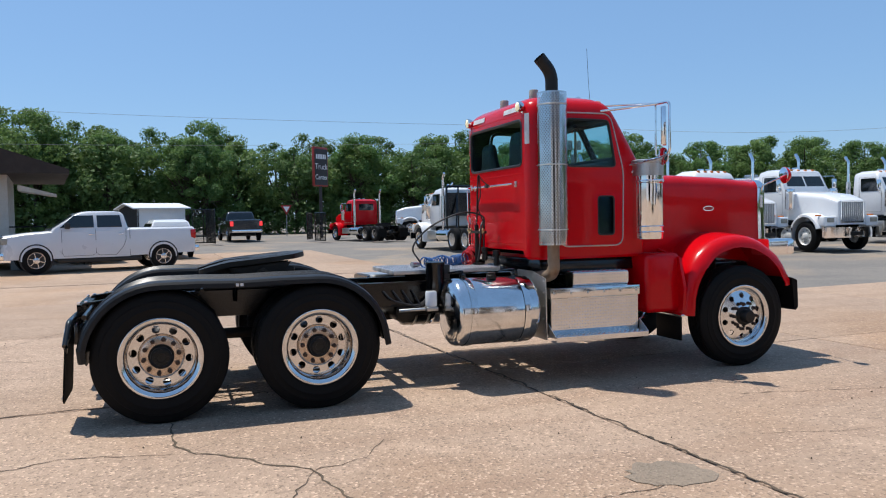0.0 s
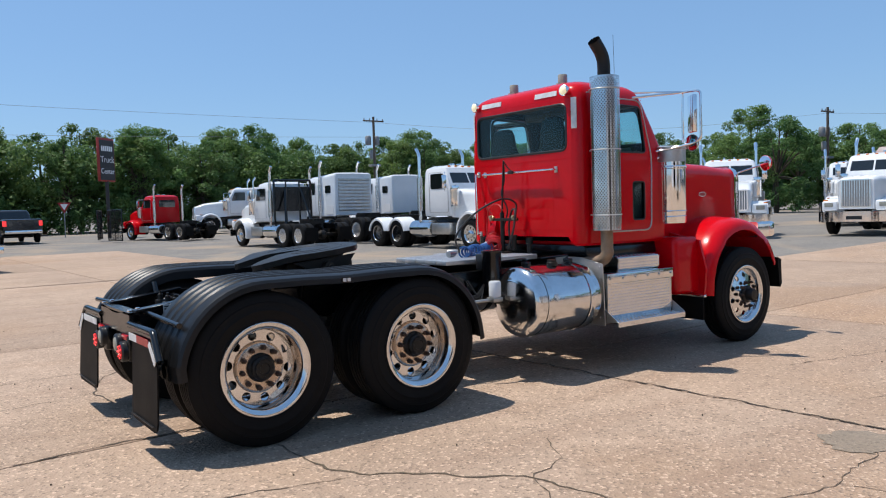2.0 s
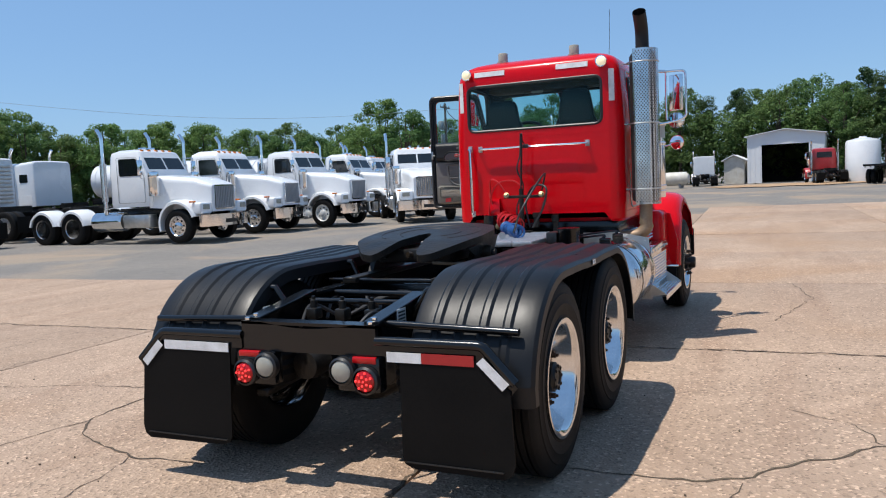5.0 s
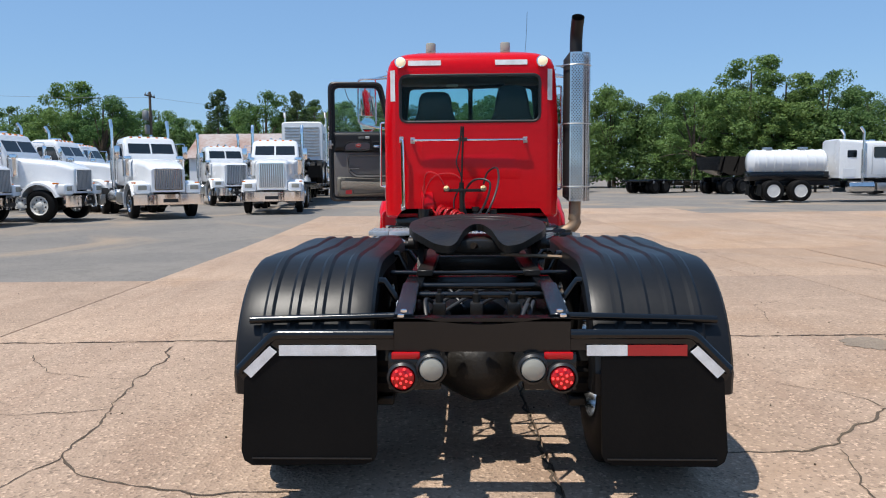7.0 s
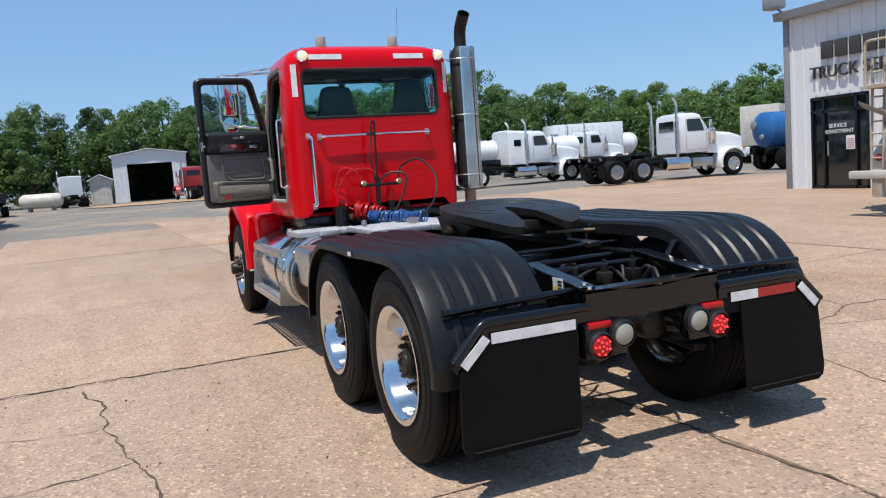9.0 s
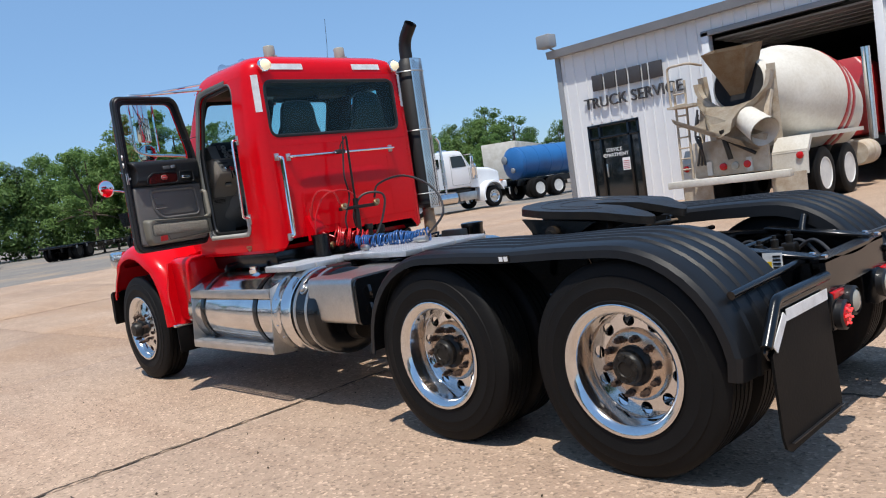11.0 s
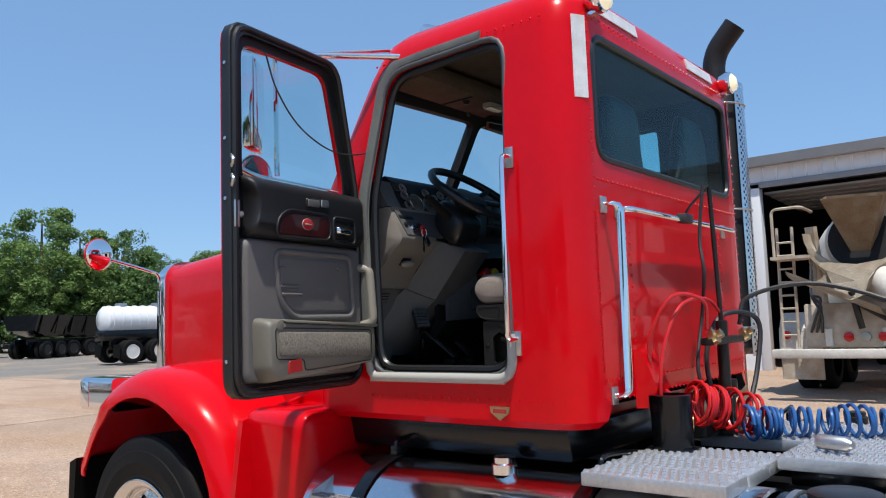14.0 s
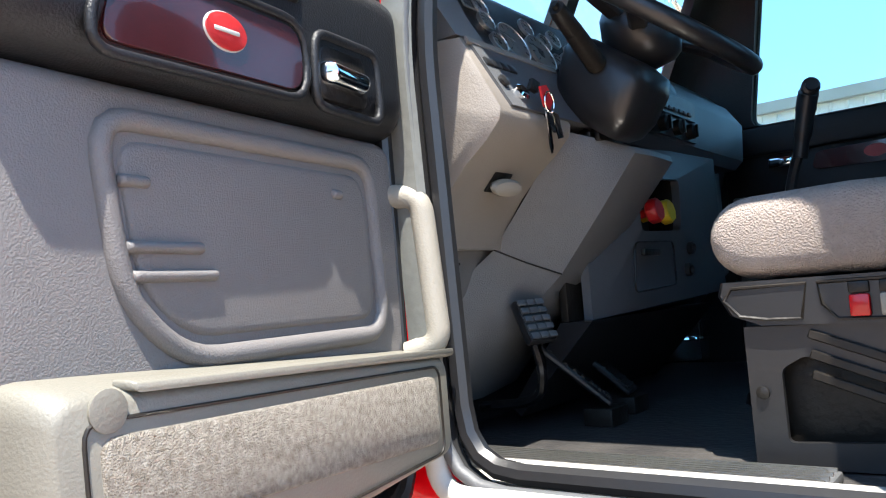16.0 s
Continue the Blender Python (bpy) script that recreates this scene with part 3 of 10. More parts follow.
def truck_wheel(parent, x, y, side, steer=False, inner=False, r=0.547):
    """A wheel on the axle at x; side is +1 on the left. y is the outer face."""
    w = new("wheel")
    w.parent = parent
    w.empty_display_size = 0.1
    w.matrix_basis = Matrix.Translation((x, y, r)) @ pose(0, 0, 0, -90 * side, 0, 0)
    share("tyre", WHEEL["tyre"], Matrix.Rotation(random.uniform(0, 6), 4, "Z"), w)
    spin = random.uniform(0, 0.6)
    if inner:
        share("rim", WHEEL["dish"], Matrix(), w)
        return w
    if steer:
        share("rim", WHEEL["rim_steer"], Matrix(), w)
        share("wheel_disc", WHEEL["disc_steer"], Matrix.Translation((0, 0, -0.07)) @ Matrix.Rotation(spin, 4, "Z"), w)
        share("hub", WHEEL["hub_steer"], Matrix.Translation((0, 0, -0.01)), w)
        z, rad = 0.005, 0.143
    else:
        share("rim", WHEEL["dish"], Matrix(), w)
        share("wheel_disc", WHEEL["disc"], Matrix.Translation((0, 0, -0.165)) @ Matrix.Rotation(spin, 4, "Z"), w)
        share("hub", WHEEL["hub"], Matrix.Translation((0, 0, -0.125)), w)
        share("bolting_ring", WHEEL["boss"], Matrix.Translation((0, 0, -0.165)), w)
        z, rad = -0.112, 0.143
    share("brake_drum", WHEEL["drum"], Matrix(), w)
    for i in range(10):
        a = math.tau * (i + 0.5) / 10 + spin
        share("lug_nut", WHEEL["nut"], Matrix.Translation((rad * math.cos(a), rad * math.sin(a), z)), w)
    return w


# ---- the red truck ----
truck = thing("semi_truck", "glossy red day-cab road tractor, driver door open, standing on concrete", "truck")
for s in (1, -1):
    for x in (0.0, 1.32):
        truck_wheel(truck, x, 1.225 * s, s)
        truck_wheel(truck, x, 0.90 * s, s, inner=True)
    truck_wheel(truck, 5.945, 1.165 * s, s, steer=True)

# frame
for s in (1, -1):
    bm = B()
    prism(bm, [(-0.63, 0.80), (6.75, 0.80), (6.75, 1.03), (-0.10, 1.03), (-0.63, 0.955)], "y", 0.400 * s, 0.430 * s)
    prism(bm, [(-0.10, 1.015), (6.75, 1.015), (6.75, 1.032), (-0.10, 1.032)], "y", 0.33 * s, 0.432 * s)
    prism(bm, [(-0.63, 0.785), (6.75, 0.785), (6.75, 0.802), (-0.63, 0.802)], "y", 0.33 * s, 0.432 * s)
    part("frame_rail", bm, FRAME_BLACK, truck)
for x in (0.66, 2.05, 3.3, 4.6):
    bm = B()
    box(bm, x - 0.05, x + 0.05, -0.40, 0.40, 0.84, 0.99, 0.01)
    part("crossmember", bm, FRAME_BLACK, truck)
# rear end plate with a dipped top edge, angled corner gussets and bolts
bm = B()
top = [(-0.43, 0.955), (-0.30, 0.955)] + [(-0.30 + 0.6 * i / 12, 0.955 - 0.030 * math.sin(math.pi * i / 12)) for i in range(1, 12)] + [(0.30, 0.955), (0.43, 0.955)]
prism(bm, [(-0.43, 0.79), (0.43, 0.79)] + list(reversed(top)), "x", -0.705, -0.675)
prism(bm, [(-0.43, 0.94), (0.43, 0.94), (0.43, 0.957), (0.30, 0.957), (-0.30, 0.957), (-0.43, 0.957)], "x", -0.705, -0.61)
rear = part("end_plate", bm, FRAME_BLACK, truck)
for s in (1, -1):
    bm = B()
    bar(bm, (-0.66, 0.385 * s, 0.962), (-0.08, 0.385 * s, 1.04), 0.095, 0.018, 0.004)
    part("gusset", bm, FRAME_BLACK, truck)
    for px, py, pz in ((-0.63, 0.385, 0.975), (-0.69, 0.395, 0.962)):
        bm = B()
        lathe(bm, [(0.018, 0), (0.018, 0.012), (0.008, 0.016)], Matrix.Translation((px, py * s, pz)), 6)
        part("bolt", bm, CHROME, truck)

# axles and suspension
for x in (0.0, 1.32):
    bm = B()
    lathe(bm, [(0.085, -0.62), (0.085, -0.25), (0.15, -0.16), (0.20, -0.05), (0.20, 0.05), (0.15, 0.16), (0.085, 0.25), (0.085, 0.62)], Matrix.Translation((x, 0, 0.547)) @ pose(0, 0, 0, 90), 24)
    lathe(bm, [(0.205, 0), (0.19, 0.08), (0.10, 0.16), (0.03, 0.18)], Matrix.Translation((x, 0, 0.547)) @ pose(0, 0, 0, 0, -90), 24)
    lathe(bm, [(0.16, 0), (0.13, 0.16), (0.07, 0.26)], Matrix.Translation((x, 0, 0.56)) @ pose(0, 0, 0, 0, 90), 20)
    part("drive_axle", bm, GREASY, truck)
    for s in (1, -1):
        bm = B()
        prof = [(0.10, 0.0), (0.13, 0.02)] + [(0.13 + 0.012 * (i % 2), 0.04 + i * 0.03) for i in range(6)] + [(0.11, 0.24), (0.11, 0.27)]
        lathe(bm, prof, Matrix.Translation((x - 0.34, 0.50 * s, 0.50)), 20)
        part("air_spring", bm, RUBBER, truck)
        bm = B()
        bar(bm, (x - 0.48, 0.50 * s, 0.47), (x + 0.42, 0.47 * s, 0.55), 0.09, 0.05, 0.01)
        bar(bm, (x + 0.42, 0.47 * s, 0.50), (x + 0.42, 0.45 * s, 0.86), 0.10, 0.06, 0.01)
        part("trailing_arm", bm, GREASY, truck)
        bm = B()
        tube(bm, [(x + 0.10, 0.45 * s, 0.42), (x + 0.14, 0.46 * s, 0.62)], 0.030)
        tube(bm, [(x + 0.14, 0.46 * s, 0.60), (x + 0.18, 0.47 * s, 0.92)], 0.040)
        part("shock_absorber", bm, GREASY, truck)
        bm = B()
        lathe(bm, [(0.03, -0.1), (0.085, -0.08), (0.095, 0.0), (0.085, 0.09), (0.03, 0.1)], Matrix.Translation((x - 0.27, 0.27 * s, 0.62)) @ pose(0, 0, 0, 0, 90), 18)
        part("brake_chamber", bm, GREASY, truck)
bm = B()
tube(bm, [(1.55, 0, 0.60), (3.9, 0, 0.78)], 0.06, 14)
tube(bm, [(0.25, 0, 0.56), (1.1, 0, 0.56)], 0.055, 14)
part("drive_shaft", bm, GREASY, truck)
# lines over the tail of the frame: cross rods, hoses and valves
bm = B()
tube(bm, [(-0.16, -0.38, 0.99), (-0.16, 0.38, 0.99)], 0.018)
tube(bm, [(0.12, -0.38, 1.00), (0.12, 0.38, 1.00)], 0.020)
tube(bm, [(0.36, -0.55, 1.05), (0.36, 0.55, 1.05)], 0.016)
part("cross_rod", bm, FRAME_BLACK, truck)
rl = random.Random(4)
for i in range(9):
    y0, y1 = rl.uniform(-0.34, 0.34), rl.uniform(-0.34, 0.34)
    bm = B()
    tube(bm, smooth_path([(-0.55 + 0.1 * i, y0, 0.86), (-0.40 + 0.1 * i, (y0 + y1) / 2 + rl.uniform(-0.1, 0.1), 0.97), (-0.25 + 0.1 * i, y1, 0.88)]), 0.011, 8)
    part("air_line", bm, HOSE_BLACK, truck)
for y in (-0.18, 0.02, 0.22):
    bm = B()
    box(bm, -0.33, -0.25, y - 0.035, y + 0.035, 0.90, 0.97, 0.01)
    lathe(bm, [(0.022, 0), (0.022, 0.05), (0.012, 0.055), (0.012, 0.075)], Matrix.Translation((-0.29, y, 0.965)), 10)
    part("valve", bm, GREASY, truck)
# frame decal
bm = B()
box(bm, -0.50, -0.40, 0.431, 0.435, 0.91, 1.0)
dec = part("warning_decal", bm, REFLECT_WHITE, truck, "white warning sticker with black print")
bm = B()
for k in range(4):
    box(bm, -0.492, -0.452, 0.435, 0.437, 0.92 + 0.019 * k, 0.930 + 0.019 * k)
part("print", bm, BLACK_TRIM, dec)
bm = B()
box(bm, -0.445, -0.408, 0.435, 0.437, 0.918, 0.955)
part("print", bm, YELLOW, dec)
bm = B()
box(bm, -0.46, -0.36, -0.435, -0.431, 0.91, 1.0)
dec = part("warning_decal", bm, REFLECT_WHITE, truck, "white warning sticker with black print")
bm = B()
for k in range(4):
    box(bm, -0.452, -0.372, -0.437, -0.435, 0.92 + 0.019 * k, 0.930 + 0.019 * k)
part("print", bm, BLACK_TRIM, dec)


# tandem fenders: one long arch over both wheels, ribbed lengthwise
def fender_path():
    pts = [(-0.63, 0.55), (-0.64, 0.66)]
    for i in range(11):
        a = radians(172 - 82 * i / 10)
        pts.append((0.0 + 0.645 * math.cos(a), 0.555 + 0.645 * math.sin(a)))
    pts += [(0.30, 1.20), (0.66, 1.19), (1.0, 1.20)]
    for i in range(11):
        a = radians(90 - 80 * i / 10)
        pts.append((1.32 + 0.645 * math.cos(a), 0.555 + 0.645 * math.sin(a)))
    pts += [(1.965, 0.60), (1.975, 0.545)]
    return pts


def fender_section(s):
    """Across the fender, from the frame out: a turned-down inner edge, four ribs, a rolled outer lip."""
    sec = [(0.545, -0.10), (0.55, -0.03), (0.565, -0.008), (0.59, 0.0)]
    for c in (0.70, 0.83, 0.96, 1.09):
        sec += [(c - 0.030, 0.0), (c - 0.014, 0.011), (c + 0.014, 0.011), (c + 0.030, 0.0)]
    sec += [(1.20, -0.002), (1.235, -0.012), (1.252, -0.032), (1.256, -0.070)]
    inner = [(y, h - 0.012) for y, h in reversed(sec[1:-1])]
    return [(y * s, h) for y, h in sec + [(1.246, -0.070)] + inner + [(0.555, -0.10)]]


for s in (1, -1):
    path = [Vector((x, 0, z)) for x, z in fender_path()]
    loops = []
    for i, p in enumerate(path):
        d = (path[min(i + 1, len(path) - 1)] - path[max(i - 1, 0)]).normalized()
        nrm = Vector((-d.z, 0, d.x))
        loops.append([(p.x + nrm.x * h, y, p.z + nrm.z * h) for y, h in fender_section(s)])
    bm = B()
    rings(bm, loops)
    part("tandem_fender", bm, POLY, truck, "ribbed black poly fender over both drive wheels", 28)
    for x in (-0.25, 0.66, 1.55):
        bm = B()
        z = 1.14 if x == 0.66 else 1.08
        tube(bm, [(x, 0.42 * s, 0.93), (x, 0.52 * s, z), (x, 1.15 * s, z + 0.03)], 0.022, 10)
        part("fender_bracket", bm, FRAME_BLACK, truck)
    bm = B()
    box(bm, 0.60, 0.68, 1.2565 * s - 0.002, 1.2565 * s + 0.002, 1.125, 1.165)
    st = part("sticker", bm, FRAME_BLACK, truck, "small black and white sticker")
    bm = B()
    for k in range(2):
        box(bm, 0.61 + 0.036 * k, 0.636 + 0.036 * k, 1.26 * s - 0.002, 1.26 * s + 0.002, 1.132, 1.158)
    part("print", bm, REFLECT_WHITE, st)
    # hanger bars and mud flap
    bm = B()
    tube(bm, [(-0.575, 0.42 * s, 0.945), (-0.575, 1.17 * s, 0.925)], 0.020, 12)
    part("hanger_tube", bm, FRAME_BLACK, truck)
    bm = B()
    tube(bm, fillet([(-0.70, 0.43 * s, 0.875), (-0.70, 1.02 * s, 0.875), (-0.715, 1.19 * s, 0.70)], 0.03), 0.026, 12)
    prism(bm, [(0.43 * s, 0.80), (1.00 * s, 0.80), (1.17 * s, 0.64), (1.20 * s, 0.68), (1.02 * s, 0.87), (0.43 * s, 0.87)], "x", -0.715, -0.705)
    part("flap_hanger", bm, FRAME_BLACK, truck)
    bm = B()
    inn = 0.51 if s > 0 else 0.575
    fl = [(inn, 0.80), (1.01, 0.80), (1.165, 0.66), (1.185, 0.30), (1.17, 0.25), (1.13, 0.225), (inn + 0.06, 0.232), (inn + 0.02, 0.25), (inn + 0.005, 0.285)]
    out = B()
    v0 = [[out.verts.new((-0.725 - 0.03 * (max(0.0, 0.8 - z) / 0.6) ** 1.5 + dx, y * s, z)) for y, z in fl] for dx in (0, 0.012)]
    for a, b in zip(v0, v0[1:]):
        for i in range(len(fl)):
            j = (i + 1) % len(fl)
            out.faces.new((a[i], a[j], b[j], b[i]))
    out.faces.new(v0[0])
    out.faces.new(list(reversed(v0[1])))
    join(bm, out)
    flap = part("mud_flap", bm, FLAP, truck, "black rubber mud flap")
    bm = B()
    box(bm, -0.765, -0.752, min((inn + 0.03) * s, 1.13 * s), max((inn + 0.03) * s, 1.13 * s), 0.262, 0.266)
    part("flap_seam", bm, BLACK_TRIM, flap)
    bm = B()
    if s > 0:
        box(bm, -0.731, -0.727, 0.515, 0.99, 0.775, 0.828)
        part("reflective_strip", bm, REFLECT_WHITE, truck)
    else:
        box(bm, -0.731, -0.727, -0.70, -0.505, 0.775, 0.828)
        part("reflective_strip", bm, REFLECT_WHITE, truck)
        bm = B()
        box(bm, -0.731, -0.727, -0.985, -0.702, 0.775, 0.828)
        part("reflective_strip", bm, REFLECT_RED, truck)
    bm = B()
    prism(bm, [(1.00 * s, 0.795), (1.035 * s, 0.825), (1.165 * s, 0.70), (1.13 * s, 0.665)], "x", -0.737, -0.732)
    part("reflective_strip", bm, REFLECT_WHITE, truck)

# tail lamps
for s in (1, -1):
    bm = B()
    box(bm, -0.73, -0.65, min(0.20 * s, 0.46 * s), max(0.20 * s, 0.46 * s), 0.60, 0.79, 0.015)
    lamp = part("tail_lamp_bracket", bm, FRAME_BLACK, truck)
    for name, y, z, r, lens in (("stop_lamp", 0.385, 0.672, 0.064, LENS_RED), ("reverse_lamp", 0.245, 0.715, 0.064, LENS_CLEAR)):
        bm = B()
        lathe(bm, [(r + 0.012, 0), (r + 0.012, 0.035), (r, 0.045), (r, 0.02)], Matrix.Translation((-0.725, y * s, z)) @ pose(0, 0, 0, 0, -90), 28)
        ob = part(name, bm, BLACK_TRIM, truck)
        bm = B()
        lathe(bm, [(r - 0.002, 0.02), (r - 0.006, 0.038), (r * 0.7, 0.048), (r * 0.2, 0.052)], Matrix.Translation((-0.725, y * s, z)) @ pose(0, 0, 0, 0, -90), 28)
        part("lens", bm, lens, ob, "red lens" if y > 0.3 else "clear ribbed lens")
        if y > 0.3:
            for j in range(13):
                bm = B()
                rr, a = (0, 0) if j == 0 else ((0.024, j * math.tau / 5) if j < 6 else (0.046, j * math.tau / 7))
                lathe(bm, [(0.0075, 0.0), (0.005, 0.007)], Matrix.Translation((-0.773 - 0.002 * (j < 6), y * s + rr * math.cos(a), z + rr * math.sin(a))) @ pose(0, 0, 0, 0, -90), 8)
                part("diode", bm, LENS_LIT, ob, "lit red diode")
    bm = B()
    box(bm, -0.735, -0.71, min(0.30 * s, 0.44 * s), max(0.30 * s, 0.44 * s), 0.757, 0.792, 0.005)
    part("marker_lamp", bm, LENS_RED, truck, "small red marker lamp")

# fifth wheel: tilted top plate with its rear throat, brackets, slide rails
FW = pose(0.93, 0, 1.282, 0, -5.5, 0)
bm = B()
outline = [(0.42, -0.20), (0.46, 0.0), (0.42, 0.20), (0.30, 0.38), (0.08, 0.46), (-0.16, 0.46), (-0.34, 0.42), (-0.56, 0.27), (-0.60, 0.17), (-0.52, 0.13), (-0.30, 0.09), (-0.08, 0.045),
           (-0.02, 0.0), (-0.08, -0.045), (-0.30, -0.09), (-0.52, -0.13), (-0.60, -0.17), (-0.56, -0.27), (-0.34, -0.42), (-0.16, -0.46), (0.08, -0.46), (0.30, -0.38)]
out = [q for q in fillet([(*p, 0) for p in outline + outline[:1]], 0.04, 3)][:-1]


def fw_put(u, v, w):
    return FW @ Vector((u, v, w - (0.055 * max(0.0, (-u - 0.28) / 0.32) ** 1.5)))


sheet(bm, [(p.x, p.y) for p in out], [], fw_put, 0.048)
fifth = part("fifth_wheel", bm, GREASY, truck, "greasy worn steel coupling plate")
for r in (0.20, 0.32):
    bm = B()
    pts = [fw_put(r * math.cos(a), r * 1.15 * math.sin(a), 0.0485) for a in [radians(-140 + 280 * i / 30) for i in range(31)]]
    tube(bm, pts, 0.003, 5)
    part("grease_groove", bm, GREASE, fifth)
bm = B()
for s in (1, -1):
    prism(bm, [(0.66, 1.04), (1.20, 1.04), (1.10, 1.21), (0.78, 1.21)], "y", 0.36 * s, 0.40 * s)
    bar(bm, (0.30, 0.33 * s, 1.055), (1.75, 0.33 * s, 1.055), 0.10, 0.04, 0.006)
    tube(bm, [(0.92, 0.32 * s, 1.18), (0.92, 0.50 * s, 1.18)], 0.03, 12)
part("mount", bm, GREASY, fifth)
bm = B()
tube(bm, [(0.62, -0.15, 1.14), (0.62, -0.56, 1.12), (0.60, -0.60, 1.12)], 0.012, 8)
part("release_handle", bm, RUST, fifth)
bm = B()
box(bm, 0.62, 1.25, -0.28, 0.28, 1.14, 1.235, 0.02)
part("rib", bm, GREASY, fifth)
for s in (1, -1):
    bm = B()
    prism(bm, [(0.44, 1.22), (0.95, 1.275), (1.20, 1.29), (1.10, 1.18), (0.70, 1.15)], "y", 0.20 * s, 0.225 * s)
    prism(bm, [(0.62, 1.235), (1.20, 1.29), (1.12, 1.19), (0.76, 1.17)], "y", 0.395 * s, 0.415 * s)
    part("web", bm, GREASY, fifth)
    bm = B()
    tube(bm, [(0.92, 0.40 * s, 1.19), (0.92, 0.475 * s, 1.19)], 0.045, 14)
    part("pivot_pin", bm, GREASE, fifth)
bm = B()
tube(bm, smooth_path([(0.86, -0.05, 1.22), (0.70, -0.02, 1.19), (0.60, 0.03, 1.20)]), 0.022, 10)
part("lock_jaw", bm, GREASE, fifth)


# ---- cab ----
def cab_ring(z, x0, x1, hw, rr, rf, k=6):
    """A level outline of the cab: rear corners rounded by rr, front by rf."""
    out = []
    for cx, cy, a0, r in ((x1 - rf, hw - rf, 0, rf), (x0 + rr, hw - rr, 90, rr), (x0 + rr, -hw + rr, 180, rr), (x1 - rf, -hw + rf, 270, rf)):
        out += [(cx + r * math.cos(radians(a0 + 90 * i / k)), cy + r * math.sin(radians(a0 + 90 * i / k)), z) for i in range(k + 1)]
    return out


CAB = [(1.235, 3.585, 4.96, 0.875, 0.14, 0.10), (1.26, 3.56, 4.98, 0.895, 0.15, 0.10), (1.45, 3.56, 4.98, 0.90, 0.15, 0.10), (2.10, 3.56, 4.98, 0.90, 0.15, 0.10),
       (2.20, 3.56, 4.95, 0.90, 0.15, 0.12), (2.50, 3.56, 4.79, 0.885, 0.15, 0.14), (2.72, 3.56, 4.67, 0.87, 0.15, 0.15), (2.80, 3.565, 4.63, 0.855, 0.15, 0.16),
       (2.86, 3.58, 4.60, 0.83, 0.15, 0.17), (2.90, 3.615, 4.56, 0.79, 0.15, 0.18), (2.935, 3.68, 4.50, 0.72, 0.15, 0.18), (2.965, 3.80, 4.42, 0.60, 0.14, 0.16), (2.985, 3.95, 4.30, 0.40, 0.12, 0.12)]
bm = B()
rings(bm, [cab_ring(*c) for c in CAB])


def cutter_y(pts, a, b):
    return prism(B(), pts, "y", a, b)


def loop_round(pts, r):
    """A closed outline with rounded corners."""
    n = len(pts)
    out = []
    for i in range(n):
        a, b, c = Vector((*pts[i - 1], 0)), Vector((*pts[i], 0)), Vector((*pts[(i + 1) % n], 0))
        d = min(r, (a - b).length * 0.45, (c - b).length * 0.45)
        s, e = b + (a - b).normalized() * d, b + (c - b).normalized() * d
        for k in range(5):
            t = k / 4
            q = s * (1 - t) ** 2 + b * 2 * t * (1 - t) + e * t * t
            out.append((q.x, q.y))
    return out


DOOR_HOLE = loop_round([(3.865, 1.425), (4.595, 1.425), (4.615, 2.15), (4.49, 2.725), (3.865, 2.745)], 0.11)
SIDE_WIN = loop_round([(3.99, 2.20), (4.585, 2.20), (4.505, 2.69), (3.99, 2.70)], 0.05)
LOW_WIN = loop_round([(4.36, 1.48), (4.56, 1.48), (4.56, 1.89), (4.36, 1.89)], 0.04)
REAR_WIN = loop_round([(-0.70, 2.225), (0.725, 2.225), (0.725, 2.70), (-0.70, 2.70)], 0.08)
cutters = [cutter_y(DOOR_HOLE, 0.72, 1.1), cutter_y(SIDE_WIN, -1.1, -0.70), cutter_y(LOW_WIN, -1.1, -0.72), prism(B(), REAR_WIN, "x", 3.4, 3.75),
           prism(B(), [(-0.80, 1.20), (0.80, 1.20), (0.70, 1.33), (-0.70, 1.33)], "x", 3.4, 3.75)]
for s in (1, -1):
    cutters.append(prism(B(), loop_round([(0.025 * s, 2.24), (0.76 * s, 2.24), (0.70 * s, 2.68), (0.025 * s, 2.69)], 0.05), "x", 4.55, 5.2))
cab = part("cab", cut(bm, cutters, 0.035), RED, truck, "glossy red riveted steel cab", 32)
# inside of the shell: lining, its near-black putting the cab's shade into colour
cab.data.materials.append(LINING)
for p in cab.data.polygons:
    c = p.center
    if 3.575 < c.x < 4.955 - max(0.0, c.z - 2.2) * 0.55 and 1.245 < c.z < 2.955 and abs(c.y) < 0.885 - max(0.0, c.z - 2.2) * 0.075 and p.normal.dot(Vector((c.x - 4.25, c.y, c.z - 2.0))) < 0:
        p.material_index = 1
    # reveals and inner faces of the window openings
    if 2.15 < c.z < 2.78 and abs(c.y) < 0.775 and c.x > 4.88 - (c.z - 2.2) * 0.5385 and p.normal.dot(Vector((0.88, 0, 0.474))) < 0.7:
        p.material_index = 1
    if 2.15 < c.z < 2.75 and c.y < -0.78 and 3.9 < c.x < 4.66 and -p.normal.y < 0.7:
        p.material_index = 1
    if 2.15 < c.z < 2.75 and abs(c.y) < 0.8 and c.x < 3.62 and -p.normal.x < 0.7:
        p.material_index = 1
